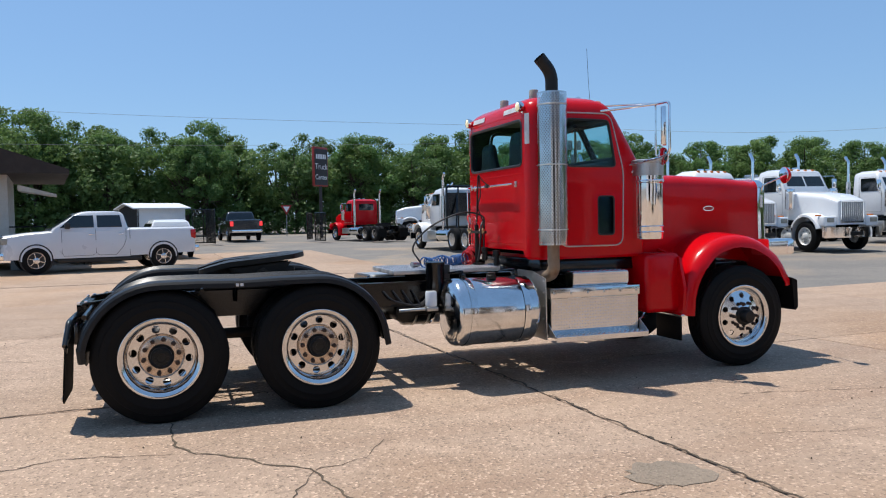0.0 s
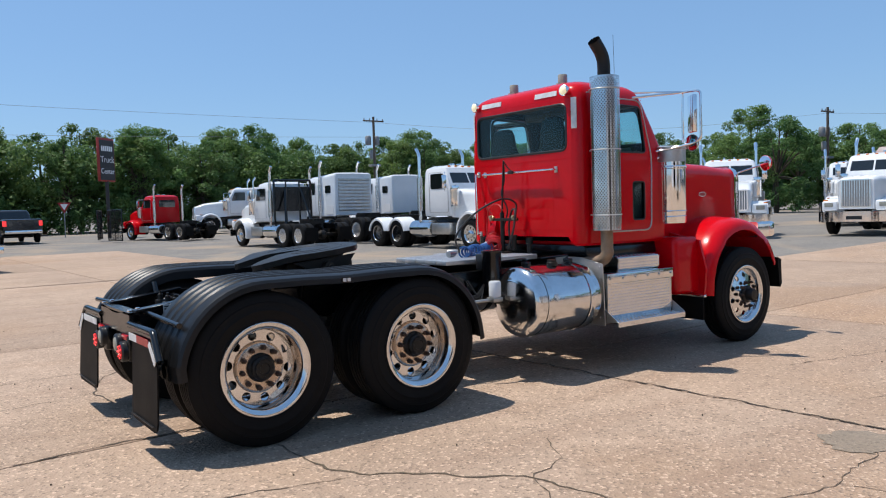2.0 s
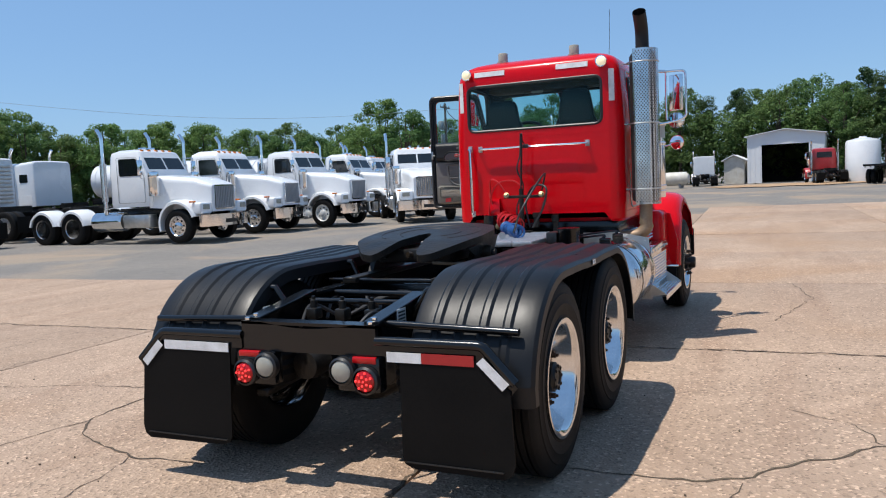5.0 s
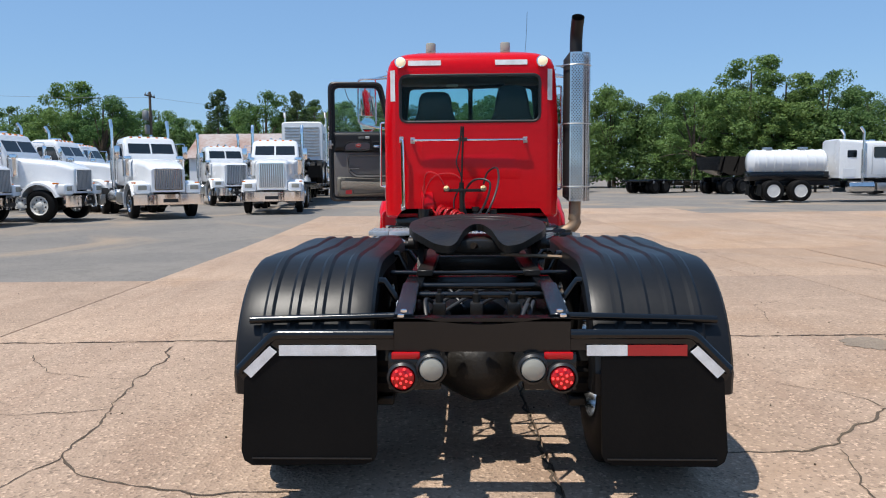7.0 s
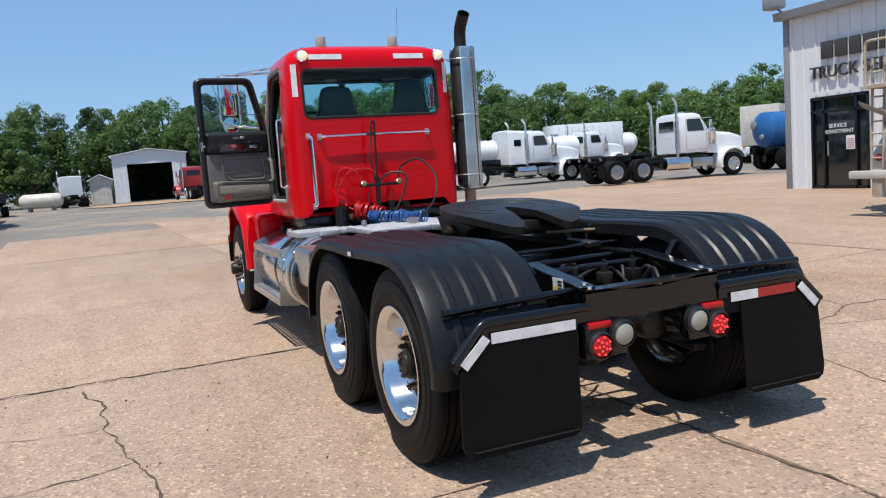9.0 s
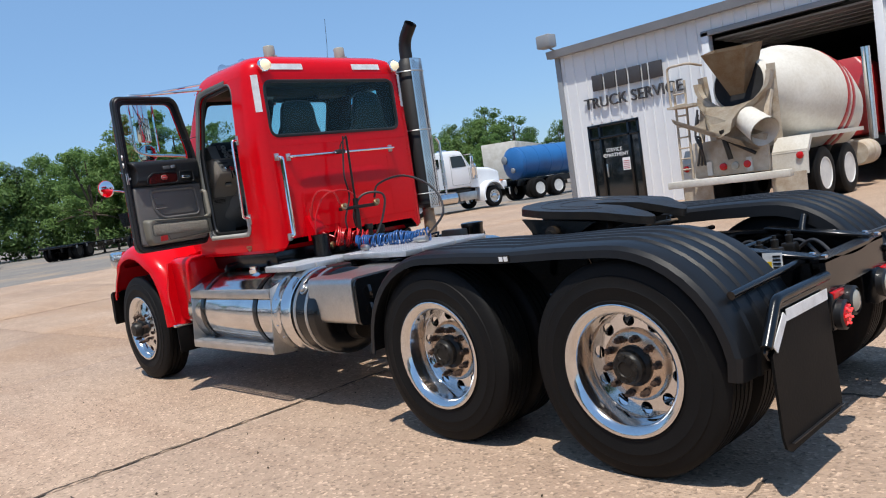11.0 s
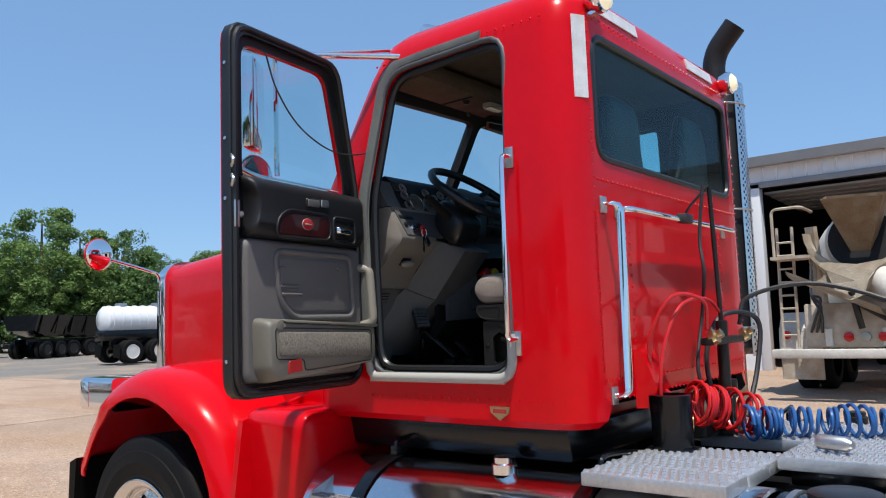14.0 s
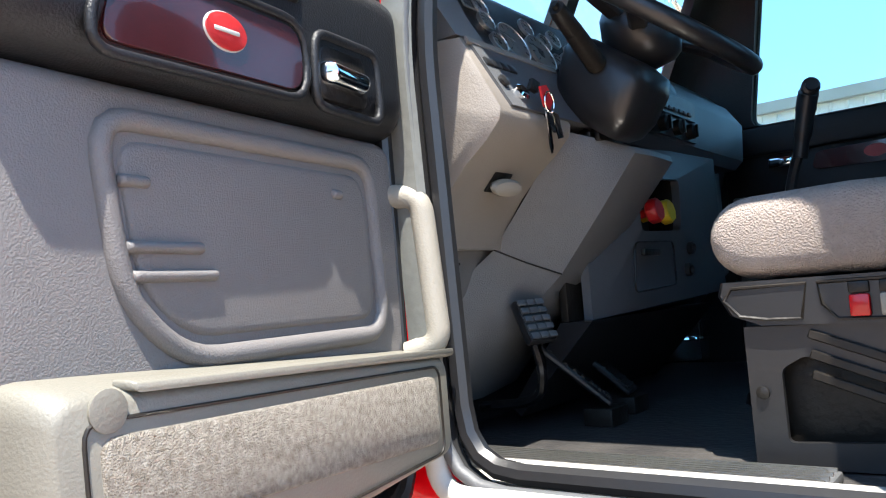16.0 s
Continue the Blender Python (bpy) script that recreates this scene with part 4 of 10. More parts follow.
# seams and rivets of the shell
bm = B()
for s in (1, -1):
    rivets(bm, row((3.557, 0.77 * s, 1.34), (3.557, 0.77 * s, 2.74), 34), 0.0055, (-1, 0, 0))
    rivets(bm, row((3.70, 0.902 * s, 1.335), (4.60, 0.902 * s, 1.335), 20), 0.0055, (0, s, 0))
    rivets(bm, row((3.557, 0.50 * s, 1.45), (3.557, 0.50 * s, 2.0), 14), 0.006, (-1, 0, 0))
    rivets(bm, row((3.70, 0.868 * s, 2.765), (4.55, 0.868 * s, 2.765), 22), 0.006, (0, s, 0.2))
for z in (1.33, 1.40, 2.14, 2.765):
    rivets(bm, row((3.557, -0.74, z), (3.557, 0.74, z), 38), 0.0065, (-1, 0, 0))
tagged(part("rivets", bm, RED, cab), kind="stuff")
bm = B()   # pressed panel of the rear wall
rings(bm, [[(3.561 - d, y, z) for y, z in loop_round([(-0.56 + i, 1.62 + i), (0.58 - i, 1.62 + i), (0.48 - i, 1.90 - i), (-0.46 + i, 1.90 - i)], 0.08)] for d, i in ((0.0, 0.0), (0.005, 0.05))])
part("pressed_panel", bm, RED, cab)

# glazing
bm = B()
prism(bm, loop_round([(-0.69, 2.235), (0.715, 2.235), (0.715, 2.69), (-0.69, 2.69)], 0.075), "x", 3.572, 3.577)
gl = part("rear_window", bm, GLASS, cab, "tinted rear cab window")
gl.visible_shadow = False
bm = B()
tube(bm, [(3.567, y, z) for y, z in REAR_WIN], 0.016, 8, closed=True)
part("window_seal", bm, BLACK_TRIM, cab)
for hole, name in ((SIDE_WIN, "side_window"), (LOW_WIN, "lower_window")):
    bm = B()
    c = (sum(p[0] for p in hole) / len(hole), sum(p[1] for p in hole) / len(hole))
    prism(bm, hole, "y", -0.882, -0.877)
    ob = part(name, bm, GLASS, cab)
    ob.visible_shadow = False
    bm = B()
    tube(bm, [(x, -0.893 + 0.012 * max(0, (z - 2.2) / 0.5), z) for x, z in hole], 0.011, 8, closed=True)
    part("window_seal", bm, BLACK_TRIM, cab)
for s in (1, -1):
    bm = B()
    pts = [(0.025, 2.22, 4.93), (0.78, 2.22, 4.93), (0.72, 2.70, 4.675), (0.025, 2.70, 4.675)]
    rings(bm, [[(x + d, y * s, z) for y, z, x in pts] for d in (0.0, 0.006)])
    ob = part("windshield_pane", bm, GLASS_CLEAR, cab)
    ob.visible_shadow = False
bm = B()
bar(bm, (4.955, 0, 2.20), (4.675, 0, 2.72), 0.035, 0.05, 0.006)
part("windshield_post", bm, BLACK_TRIM, cab)
# closed right door: seam, handle, grab
bm = B()
seam = loop_round([(3.90, 1.365), (4.66, 1.365), (4.675, 2.15), (4.535, 2.765), (3.90, 2.765)], 0.10)
tube(bm, [(x, -0.9035 + max(0, z - 2.2) * 0.066, z) for x, z in seam], 0.008, 6, closed=True)
part("door_seam", bm, ALLOY_DULL, cab)
bm = B()
tube(bm, fillet([(3.94, -0.905, 2.62), (3.94, -0.96, 2.62), (3.94, -0.97, 1.52), (3.94, -0.905, 1.52)], 0.05), 0.013, 10)
part("grab_bar", bm, CHROME, cab)

# left door frame: grey alloy trim, threshold plate
bm = B()
tube(bm, [(x, 0.899 - max(0, z - 2.2) * 0.066, z) for x, z in DOOR_HOLE], 0.011, 10, closed=True)
part("door_trim", bm, SLATE, cab, "dark grey door surround")
bm = B()
A_PATH = fillet([(4.612, 1.50, 0), (4.632, 2.15, 0), (4.505, 2.745, 0), (4.30, 2.760, 0), (3.98, 2.766, 0)], 0.10, 6)
loops = []
for k, p in enumerate(A_PATH):
    d = (A_PATH[min(k + 1, len(A_PATH) - 1)] - A_PATH[max(k - 1, 0)]).normalized()
    w_ = 0.030 if k < len(A_PATH) * 0.6 else 0.020
    yy = 0.899 - max(0, p.y - 2.2) * 0.066
    loops.append([(p.x - d.y * -w_, yy - 0.004, p.y + d.x * -w_), (p.x - d.y * -w_ * 0.8, yy + 0.010, p.y + d.x * -w_ * 0.8), (p.x, yy + 0.014, p.y), (p.x + d.y * -w_ * 0.8, yy + 0.010, p.y - d.x * -w_ * 0.8), (p.x + d.y * -w_, yy - 0.004, p.y - d.x * -w_)])
rings(bm, loops)
part("pillar_trim", bm, TRIM_PILLAR, cab, "weathered grey-green pillar trim")
bm = B()
tube(bm, fillet([(3.862, 0.905, 1.58), (3.862, 0.905, 1.415), (4.60, 0.905, 1.415), (4.612, 0.905, 1.52)], 0.10, 6), 0.019, 10)
part("sill_trim", bm, TRIM_GREY, cab, "scuffed pale grey lower door surround")
bm = B()
tube(bm, [(x, 0.865 - max(0, z - 2.2) * 0.066, z) for x, z in loop_round([(3.885, 1.445), (4.575, 1.445), (4.595, 2.15), (4.475, 2.705), (3.885, 2.725)], 0.10)], 0.017, 8, closed=True)
part("door_gasket", bm, BLACK_TRIM, cab)
bm = B()
prism(bm, [(0.735, 1.420), (0.735, 1.434), (0.80, 1.430), (0.885, 1.418), (0.912, 1.412), (0.912, 1.395), (0.74, 1.395)], "x", 3.90, 4.60)
sill = part("threshold", bm, TRIM_GREY, cab, "worn grey alloy threshold")
bm = B()
for k in range(7):
    prism(bm, [(4.09 + 0.012 * (k % 2), 0.655 + 0.0125 * k), (4.72, 0.655 + 0.0125 * k), (4.72, 0.661 + 0.0125 * k), (4.09 + 0.012 * (k % 2), 0.661 + 0.0125 * k)], "z", 1.428, 1.435)
part("tread_ribs", bm, ALLOY_DULL, sill)
bm = B()
box(bm, 4.085, 4.725, 0.648, 0.742, 1.414, 1.429, 0.003)
part("scuff_plate", bm, SLATE, sill)
bm = B()
tube(bm, fillet([(3.838, 0.902, 2.24), (3.838, 0.955, 2.24), (3.838, 0.965, 1.56), (3.838, 0.902, 1.56)], 0.04), 0.011, 10)
part("grab_bar", bm, CHROME, cab)
for za, zb in ((2.20, 2.28), (1.50, 1.59)):
    bm = B()
    box(bm, 3.82, 3.858, 0.899, 0.908, za, zb, 0.003)
    part("grab_base", bm, ALLOY_DULL, cab)
bm = B()
prism(bm, [(3.885, 1.312), (3.975, 1.312), (3.972, 1.29), (3.945, 1.272), (3.93, 1.262), (3.915, 1.272), (3.888, 1.29)], "y", 0.900, 0.906)
bd = part("maker_badge", bm, BRASS, cab, "small brass plate with worn print")
bm = B()
box(bm, 3.90, 3.96, 0.906, 0.908, 1.288, 1.303)
part("print", bm, RED_OLD, bd)
# grab bars on the rear wall
bm = B()
tube(bm, fillet([(3.565, 0.715, 2.045), (3.49, 0.715, 2.045), (3.50, 0.705, 1.345), (3.565, 0.705, 1.345)], 0.05), 0.0105, 10)
part("grab_bar", bm, CHROME, cab)
bm = B()
tube(bm, fillet([(3.565, 0.60, 2.035), (3.50, 0.60, 2.035), (3.50, -0.55, 2.035), (3.565, -0.55, 2.035)], 0.04), 0.0115, 10)
part("grab_bar", bm, CHROME, cab)
for y, z in ((0.715, 2.045), (0.705, 1.345), (0.60, 2.035), (-0.55, 2.035)):
    bm = B()
    box(bm, 3.548, 3.562, y - 0.022, y + 0.022, z - 0.032, z + 0.032, 0.004)
    part("grab_base", bm, ALLOY_DULL, cab)
# reflective tape
for y0, y1 in ((0.305, 0.64), (-0.57, -0.245)):
    bm = B()
    rings(bm, [[(3.571 + d, y0, 2.80), (3.571 + d, y1, 2.80), (3.582 + d, y1, 2.852), (3.582 + d, y0, 2.852)] for d in (-0.012, -0.004)])
    part("reflective_strip", bm, REFLECT_WHITE, cab)
for s in (1, -1):
    bm = B()
    pts = []
    for a in (197, 218):
        pts.append((3.56 + 0.15 + 0.153 * math.cos(radians(a)), (0.88 - 0.15 + 0.153 * -math.sin(radians(a))) * s))
    rings(bm, [[(pts[0][0] + d, pts[0][1], 2.44), (pts[1][0] + d, pts[1][1], 2.44), (pts[1][0] + d, pts[1][1], 2.755), (pts[0][0] + d, pts[0][1], 2.755)] for d in (-0.006, 0.0)])
    part("reflective_strip", bm, REFLECT_WHITE, cab)
# work lamps on the rear corners
for s in (1, -1):
    m = Matrix.Translation((3.53, 0.715 * s, 2.83))
    bm = B()
    lathe(bm, [(0.012, 0.055), (0.045, 0.035), (0.058, 0.0), (0.058, -0.02), (0.052, -0.026)], m @ pose(0, 0, 0, 0, 90), 24)
    bar(bm, (3.535, 0.715 * s, 2.78), (3.60, 0.715 * s, 2.765), 0.04, 0.014)
    wl = part("work_lamp", bm, CHROME, cab)
    bm = B()
    lathe(bm, [(0.050, -0.024), (0.036, -0.036), (0.012, -0.042)], m @ pose(0, 0, 0, 0, 90), 24)
    part("lens", bm, LENS_LAMP, wl, "lit warm lamp glass")
# roof: beacons, horns, cab marker lamps
for y in (0.42, -0.36):
    bm = B()
    box(bm, 3.83, 3.93, y - 0.05, y + 0.05, 2.965, 2.985, 0.005)
    lathe(bm, [(0.052, 2.985), (0.052, 3.065), (0.045, 3.075), (0.02, 3.078)], Matrix.Translation((3.88, y, 0)), 20)
    part("roof_beacon", bm, LENS_CLEAR, cab, "small clear domed beacon")
for y in (0.56, -0.25):
    bm = B()
    m = Matrix.Translation((4.52, y, 2.985)) @ pose(0, 0, 0, 0, 90)
    lathe(bm, [(0.05, 0.0), (0.058, -0.015), (0.035, -0.07), (0.02, -0.16), (0.016, -0.34), (0.03, -0.36), (0.03, -0.40), (0.01, -0.41)], m, 20)
    part("air_horn", bm, CHROME, cab)
for i in range(5):
    bm = B()
    m = Matrix.Translation((4.56, -0.56 + 0.28 * i, 2.90)) @ pose(0, 0, 0, 0, 60)
    lathe(bm, [(0.045, 0), (0.04, 0.03), (0.02, 0.055), (0.008, 0.06)], m, 16)
    part("marker_lamp", bm, AMBER, cab, "amber roof marker lamp")
bm = B()
tube(bm, smooth_path([(4.45, -0.6, 2.95), (4.42, -0.62, 3.2), (4.40, -0.63, 3.5)]), 0.0022, 6)
part("aerial", bm, BLACK_TRIM, cab)

# ---- open left door ----
D_DIR, D_NRM, HINGE = Vector((-0.1435, 0.990, 0)).normalized(), Vector((0.990, 0.1435, 0)).normalized(), Vector((4.690, 0.902, 0))


def dput(u, z, w=0.0):
    p = HINGE + D_DIR * (u * 0.89) + D_NRM * w
    return (p.x, p.y, z)


def dloop(pts, w):
    return [dput(u, z, w) for u, z in pts]


D_OUT = loop_round([(0.012, 1.385), (0.835, 1.385), (0.835, 2.765), (0.145, 2.765), (0.012, 2.20)], 0.085)
D_WIN = loop_round([(0.085, 2.17), (0.752, 2.17), (0.752, 2.70), (0.205, 2.70), (0.085, 2.26)], 0.06)
bm = B()
sheet(bm, D_OUT, [D_WIN], lambda u, v, w: dput(u, v, w), 0.020)
door = part("driver_door", bm, RED, truck, "red cab door swung wide open")
bm = B()
D_IN = loop_round([(0.03, 1.42), (0.795, 1.42), (0.795, 2.73), (0.168, 2.73), (0.035, 2.20)], 0.075)
sheet(bm, D_OUT, [D_IN], lambda u, v, w: dput(u, v, -w), 0.032)
part("door_seal", bm, BLACK_TRIM, door, "black rubber door edge")
bm = B()
tube(bm, dloop(loop_round([(0.022, 1.40), (0.818, 1.40), (0.818, 2.75), (0.155, 2.75), (0.022, 2.20)], 0.08), -0.034), 0.013, 8, closed=True)
part("door_gasket", bm, BLACK_TRIM, door)
bm = B()   # rolled black edge round the door
g_ = 0.004
D_RIM = loop_round([(0.012 - g_, 1.385 - g_), (0.835 + g_, 1.385 - g_), (0.835 + g_, 2.765 + g_), (0.143, 2.765 + g_), (0.012 - g_, 2.20)], 0.087)
rings(bm, [dloop(D_OUT, -0.030), dloop(D_RIM, -0.026), dloop(D_RIM, 0.012), dloop(D_OUT, 0.016)], True, False)
part("door_edge", bm, BLACK_TRIM, door)
for u_, z_ in ((0.828, 2.235), (0.828, 2.165)):
    bm = B()
    tube(bm, smooth_path([dput(u_, z_ - 0.02, -0.03), dput(u_ + 0.012, z_, -0.048), dput(u_, z_ + 0.02, -0.03)]), 0.007, 8)
    part("striker", bm, ALLOY_DULL, door)
for z_ in (1.52, 2.10, 2.32, 2.60):
    bm = B()
    lathe(bm, [(0.007, 0), (0.007, 0.003), (0.004, 0.004)], Matrix.Translation(dput(0.840, z_, -0.008)) @ D_DIR.to_track_quat("Z", "Y").to_matrix().to_4x4(), 10)
    part("edge_screw", bm, ALLOY, door)
bm = B()
sheet(bm, D_IN, [D_WIN], lambda u, v, w: dput(u, v, -w), 0.010)
part("inner_frame", bm, DARK_VINYL, door)
bm = B()
rings(bm, [dloop(D_WIN, 0.006), dloop(D_WIN, 0.011)])
ob = part("door_glass", bm, GLASS_CLEAR, door)
ob.visible_shadow = False


def pad(outline, w0, w1, inset, soft=3):
    """A padded panel on the door, proud of it by w1, with rounded edges."""
    n = len(outline)
    cu, cz = sum(p[0] for p in outline) / n, sum(p[1] for p in outline) / n
    hu, hz = max(abs(p[0] - cu) for p in outline), max(abs(p[1] - cz) for p in outline)
    loops = [dloop(outline, -w0)]
    for i in range(soft + 1):
        a = math.pi / 2 * i / soft
        ins = inset * (1 - math.cos(a))
        loops.append(dloop([(cu + (u - cu) * (1 - ins / hu), cz + (z - cz) * (1 - ins / hz)) for u, z in outline], -(w0 + (w1 - w0) * math.sin(a))))
    return rings(B(), loops)


# charcoal upper with arm-height roll, grey middle, light lower pocket
part("upper_panel", pad(loop_round([(0.008, 1.962), (0.778, 1.962), (0.756, 2.03), (0.752, 2.11), (0.785, 2.195), (0.008, 2.195)], 0.035), 0.008, 0.088, 0.055, 6), DARK_VINYL, door, "charcoal padded upper door panel", 60)
part("middle_panel", pad(loop_round([(0.008, 1.435), (0.778, 1.435), (0.778, 1.966), (0.008, 1.966)], 0.04), 0.008, 0.044, 0.022, 5), GREY_VINYL, door, "grey vinyl door panel", 60)
M_OUT = loop_round([(0.085, 1.668), (0.50, 1.668), (0.585, 1.735), (0.612, 1.922), (0.095, 1.922)], 0.05)
bm = B()
tube(bm, dloop(M_OUT, -0.043), 0.013, 10, closed=True)
part("panel_moulding", bm, GREY_VINYL, door, "", 80)
part("panel_inset", pad(loop_round([(0.105, 1.690), (0.495, 1.690), (0.565, 1.745), (0.590, 1.902), (0.115, 1.902)], 0.04), 0.040, 0.049, 0.012, 4), GREY_VINYL, door, "", 60)
for z, u0, u1 in ((1.752, 0.45, 0.578), (1.782, 0.47, 0.585)):
    part("panel_rib", pad(loop_round([(u0, z), (u1, z), (u1, z + 0.014), (u0, z + 0.014)], 0.006), 0.046, 0.058, 0.006, 4), GREY_VINYL, door, "", 60)
for u0, u1, z in ((0.545, 0.588, 1.850), (0.180, 0.206, 1.862)):
    part("panel_boss", pad(loop_round([(u0, z), (u1, z), (u1, z + 0.014), (u0, z + 0.014)], 0.007), 0.046, 0.056, 0.006, 4), GREY_VINYL, door, "", 60)
part("map_pocket", pad(loop_round([(0.010, 1.475), (0.40, 1.445), (0.70, 1.432), (0.738, 1.48), (0.742, 1.672), (0.64, 1.668), (0.010, 1.636)], 0.03), 0.02, 0.122, 0.026, 6), POCKET, door, "light grey moulded map pocket", 60)
part("pocket_lip", pad(loop_round([(0.012, 1.622), (0.65, 1.654), (0.65, 1.664), (0.012, 1.634)], 0.005), 0.10, 0.128, 0.005, 4), POCKET, door, "", 60)
part("carpet_insert", pad(loop_round([(0.070, 1.500), (0.685, 1.528), (0.690, 1.622), (0.070, 1.604)], 0.02), 0.10, 0.128, 0.010, 4), CARPET, door, "worn grey carpet insert", 60)
bm = B()
tube(bm, [dput(u_, z_, -0.1225) for u_, z_ in loop_round([(0.060, 1.488), (0.53, 1.470), (0.53, 1.512), (0.697, 1.520), (0.702, 1.633), (0.060, 1.613)], 0.02)], 0.0022, 6, closed=True)
part("pocket_seam", bm, GREASY, door)
part("door_reflector", pad(loop_round([(0.545, 1.468), (0.635, 1.462), (0.630, 1.512), (0.550, 1.520)], 0.008), 0.10, 0.1265, 0.004), REFLECT_RED, door)
bm = B()
lathe(bm, [(0.019, 0), (0.019, 0.003), (0.016, 0.004)], Matrix.Translation(dput(0.675, 1.640, -0.1215)) @ (-D_NRM).to_track_quat("Z", "Y").to_matrix().to_4x4(), 22)
part("plug", bm, POCKET, door)
bm = B()
tube(bm, dloop(loop_round([(0.298, 1.976), (0.650, 1.970), (0.636, 2.040), (0.575, 2.078), (0.298, 2.078)], 0.045), -0.089), 0.006, 8, closed=True)
part("inset_rim", bm, DARK_VINYL, door, "", 80)
part("woodgrain_inset", pad(loop_round([(0.306, 1.984), (0.636, 1.980), (0.624, 2.034), (0.565, 2.068), (0.306, 2.070)], 0.035), 0.080, 0.0905, 0.003), WOODGRAIN, door, "dark red woodgrain inset")


def oval(cu, cz, a, b):
    return [(cu + a * math.cos(q), cz + b * math.sin(q)) for q in [math.tau * k / 28 for k in range(28)]]


part("oval_badge", pad(oval(0.455, 2.030, 0.037, 0.0235), 0.088, 0.0925, 0.002), TRIM_GREY, door, "red oval maker's badge with a pale rim")
part("oval_badge", pad(oval(0.455, 2.030, 0.0352, 0.0218), 0.091, 0.0937, 0.001), REFLECT_RED, door)
bm = pad(loop_round([(0.433, 2.0275), (0.477, 2.0275), (0.477, 2.0335), (0.433, 2.0335)], 0.003), 0.092, 0.0945, 0.001)
part("badge_bar", bm, TRIM_GREY, door)
bm = B()
tube(bm, dloop(loop_round([(0.118, 1.972), (0.282, 1.975), (0.275, 2.075), (0.118, 2.075)], 0.025), -0.088), 0.007, 8, closed=True)
part("handle_bezel", bm, DARK_VINYL, door, "", 80)
part("handle_recess", pad(loop_round([(0.150, 1.985), (0.272, 1.985), (0.266, 2.062), (0.150, 2.062)], 0.02), 0.080, 0.0892, 0.003), GREASY, door)
part("door_handle", pad(loop_round([(0.165, 2.002), (0.268, 2.006), (0.268, 2.040), (0.165, 2.034)], 0.015), 0.085, 0.112, 0.014, 5), CHROME, door, "chrome inner door handle", 60)
part("lamp_recess", pad(loop_round([(0.30, 2.100), (0.465, 2.096), (0.465, 2.138), (0.30, 2.145)], 0.014), 0.070, 0.0925, 0.006), GREASY, door)
part("lamp_lens", pad(loop_round([(0.375, 2.103), (0.455, 2.101), (0.455, 2.131), (0.375, 2.135)], 0.008), 0.088, 0.096, 0.004), SLATE, door, "small grey door lamp lens")
part("lamp_reflector", pad(loop_round([(0.31, 2.106), (0.368, 2.106), (0.368, 2.138), (0.31, 2.140)], 0.010), 0.088, 0.0955, 0.008, 4), ALLOY_DULL, door)
bm = B()
tube(bm, fillet([dput(0.022, 1.880, -0.03), dput(0.008, 1.872, -0.085), dput(0.006, 1.645, -0.10), dput(0.022, 1.630, -0.05)], 0.035, 6), 0.0195, 14)
part("pull_handle", bm, GREY_LIGHT, door, "light grey pull handle")
bm = B()
box(bm, -0.016, 0.016, -0.012, 0.012, -0.05, 0.05, 0.004)
lathe(bm, [(0.012, 0), (0.012, 0.03)], Matrix.Translation((0, 0, 0)) @ pose(0, 0, 0, 90), 10)
turned(bm, Matrix.Translation(dput(0.815, 2.045, -0.03)))
part("door_latch", bm, ALLOY_DULL, door)
bm = B()
tube(bm, smooth_path([dput(0.62, 2.69, -0.02), dput(0.56, 2.55, -0.03), dput(0.40, 2.43, -0.025), dput(0.16, 2.37, -0.03), (4.60, 0.86, 2.40), (4.55, 0.84, 2.50), (4.53, 0.82, 2.62)]), 0.0035, 6)
part("loose_wire", bm, HOSE_BLACK, door)
# cab mirrors on both sides
for s in (1, -1):
    bm = B()
    tube(bm, fillet([(4.42, 0.84 * s, 2.79), (4.92, 1.16 * s, 2.84), (4.95, 1.34 * s, 2.84), (4.95, 1.34 * s, 2.32), (4.93, 1.24 * s, 2.28), (4.76, 0.90 * s, 2.22)], 0.05), 0.0135, 10)
    tube(bm, [(4.93, 1.13 * s, 2.83), (4.93, 1.13 * s, 2.30)], 0.012, 8)
    tube(bm, [(4.40, 0.70 * s, 2.86), (4.92, 1.12 * s, 2.85)], 0.010, 8)
    part("mirror_arm", bm, CHROME, truck)
    toe = Matrix.Translation((4.955, 1.235 * s, 0)) @ pose(0, 0, 0, 0, 0, 37 * s)
    bm = B()
    box(bm, -0.025, 0.025, -0.085, 0.085, 2.40, 2.80, 0.012)
    hd = part("mirror_head", turned(bm, toe), CHROME, truck)
    bm = B()
    box(bm, -0.029, -0.026, -0.075, 0.075, 2.41, 2.79, 0.001)
    part("mirror_glass", turned(bm, toe), MIRROR, hd)
    bm = B()
    lathe(bm, [(0.01, 0.05), (0.06, 0.035), (0.092, 0.0), (0.088, -0.006)], Matrix.Translation((4.95, 1.23 * s, 2.29)) @ pose(0, 0, 0, 0, 90), 24)
    rm = part("round_mirror", bm, CHROME, truck)
    bm = B()
    lathe(bm, [(0.086, -0.005), (0.05, -0.012), (0.02, -0.014)], Matrix.Translation((4.95, 1.23 * s, 2.29)) @ pose(0, 0, 0, 0, 90), 24)
    part("mirror_glass", bm, MIRROR, rm)

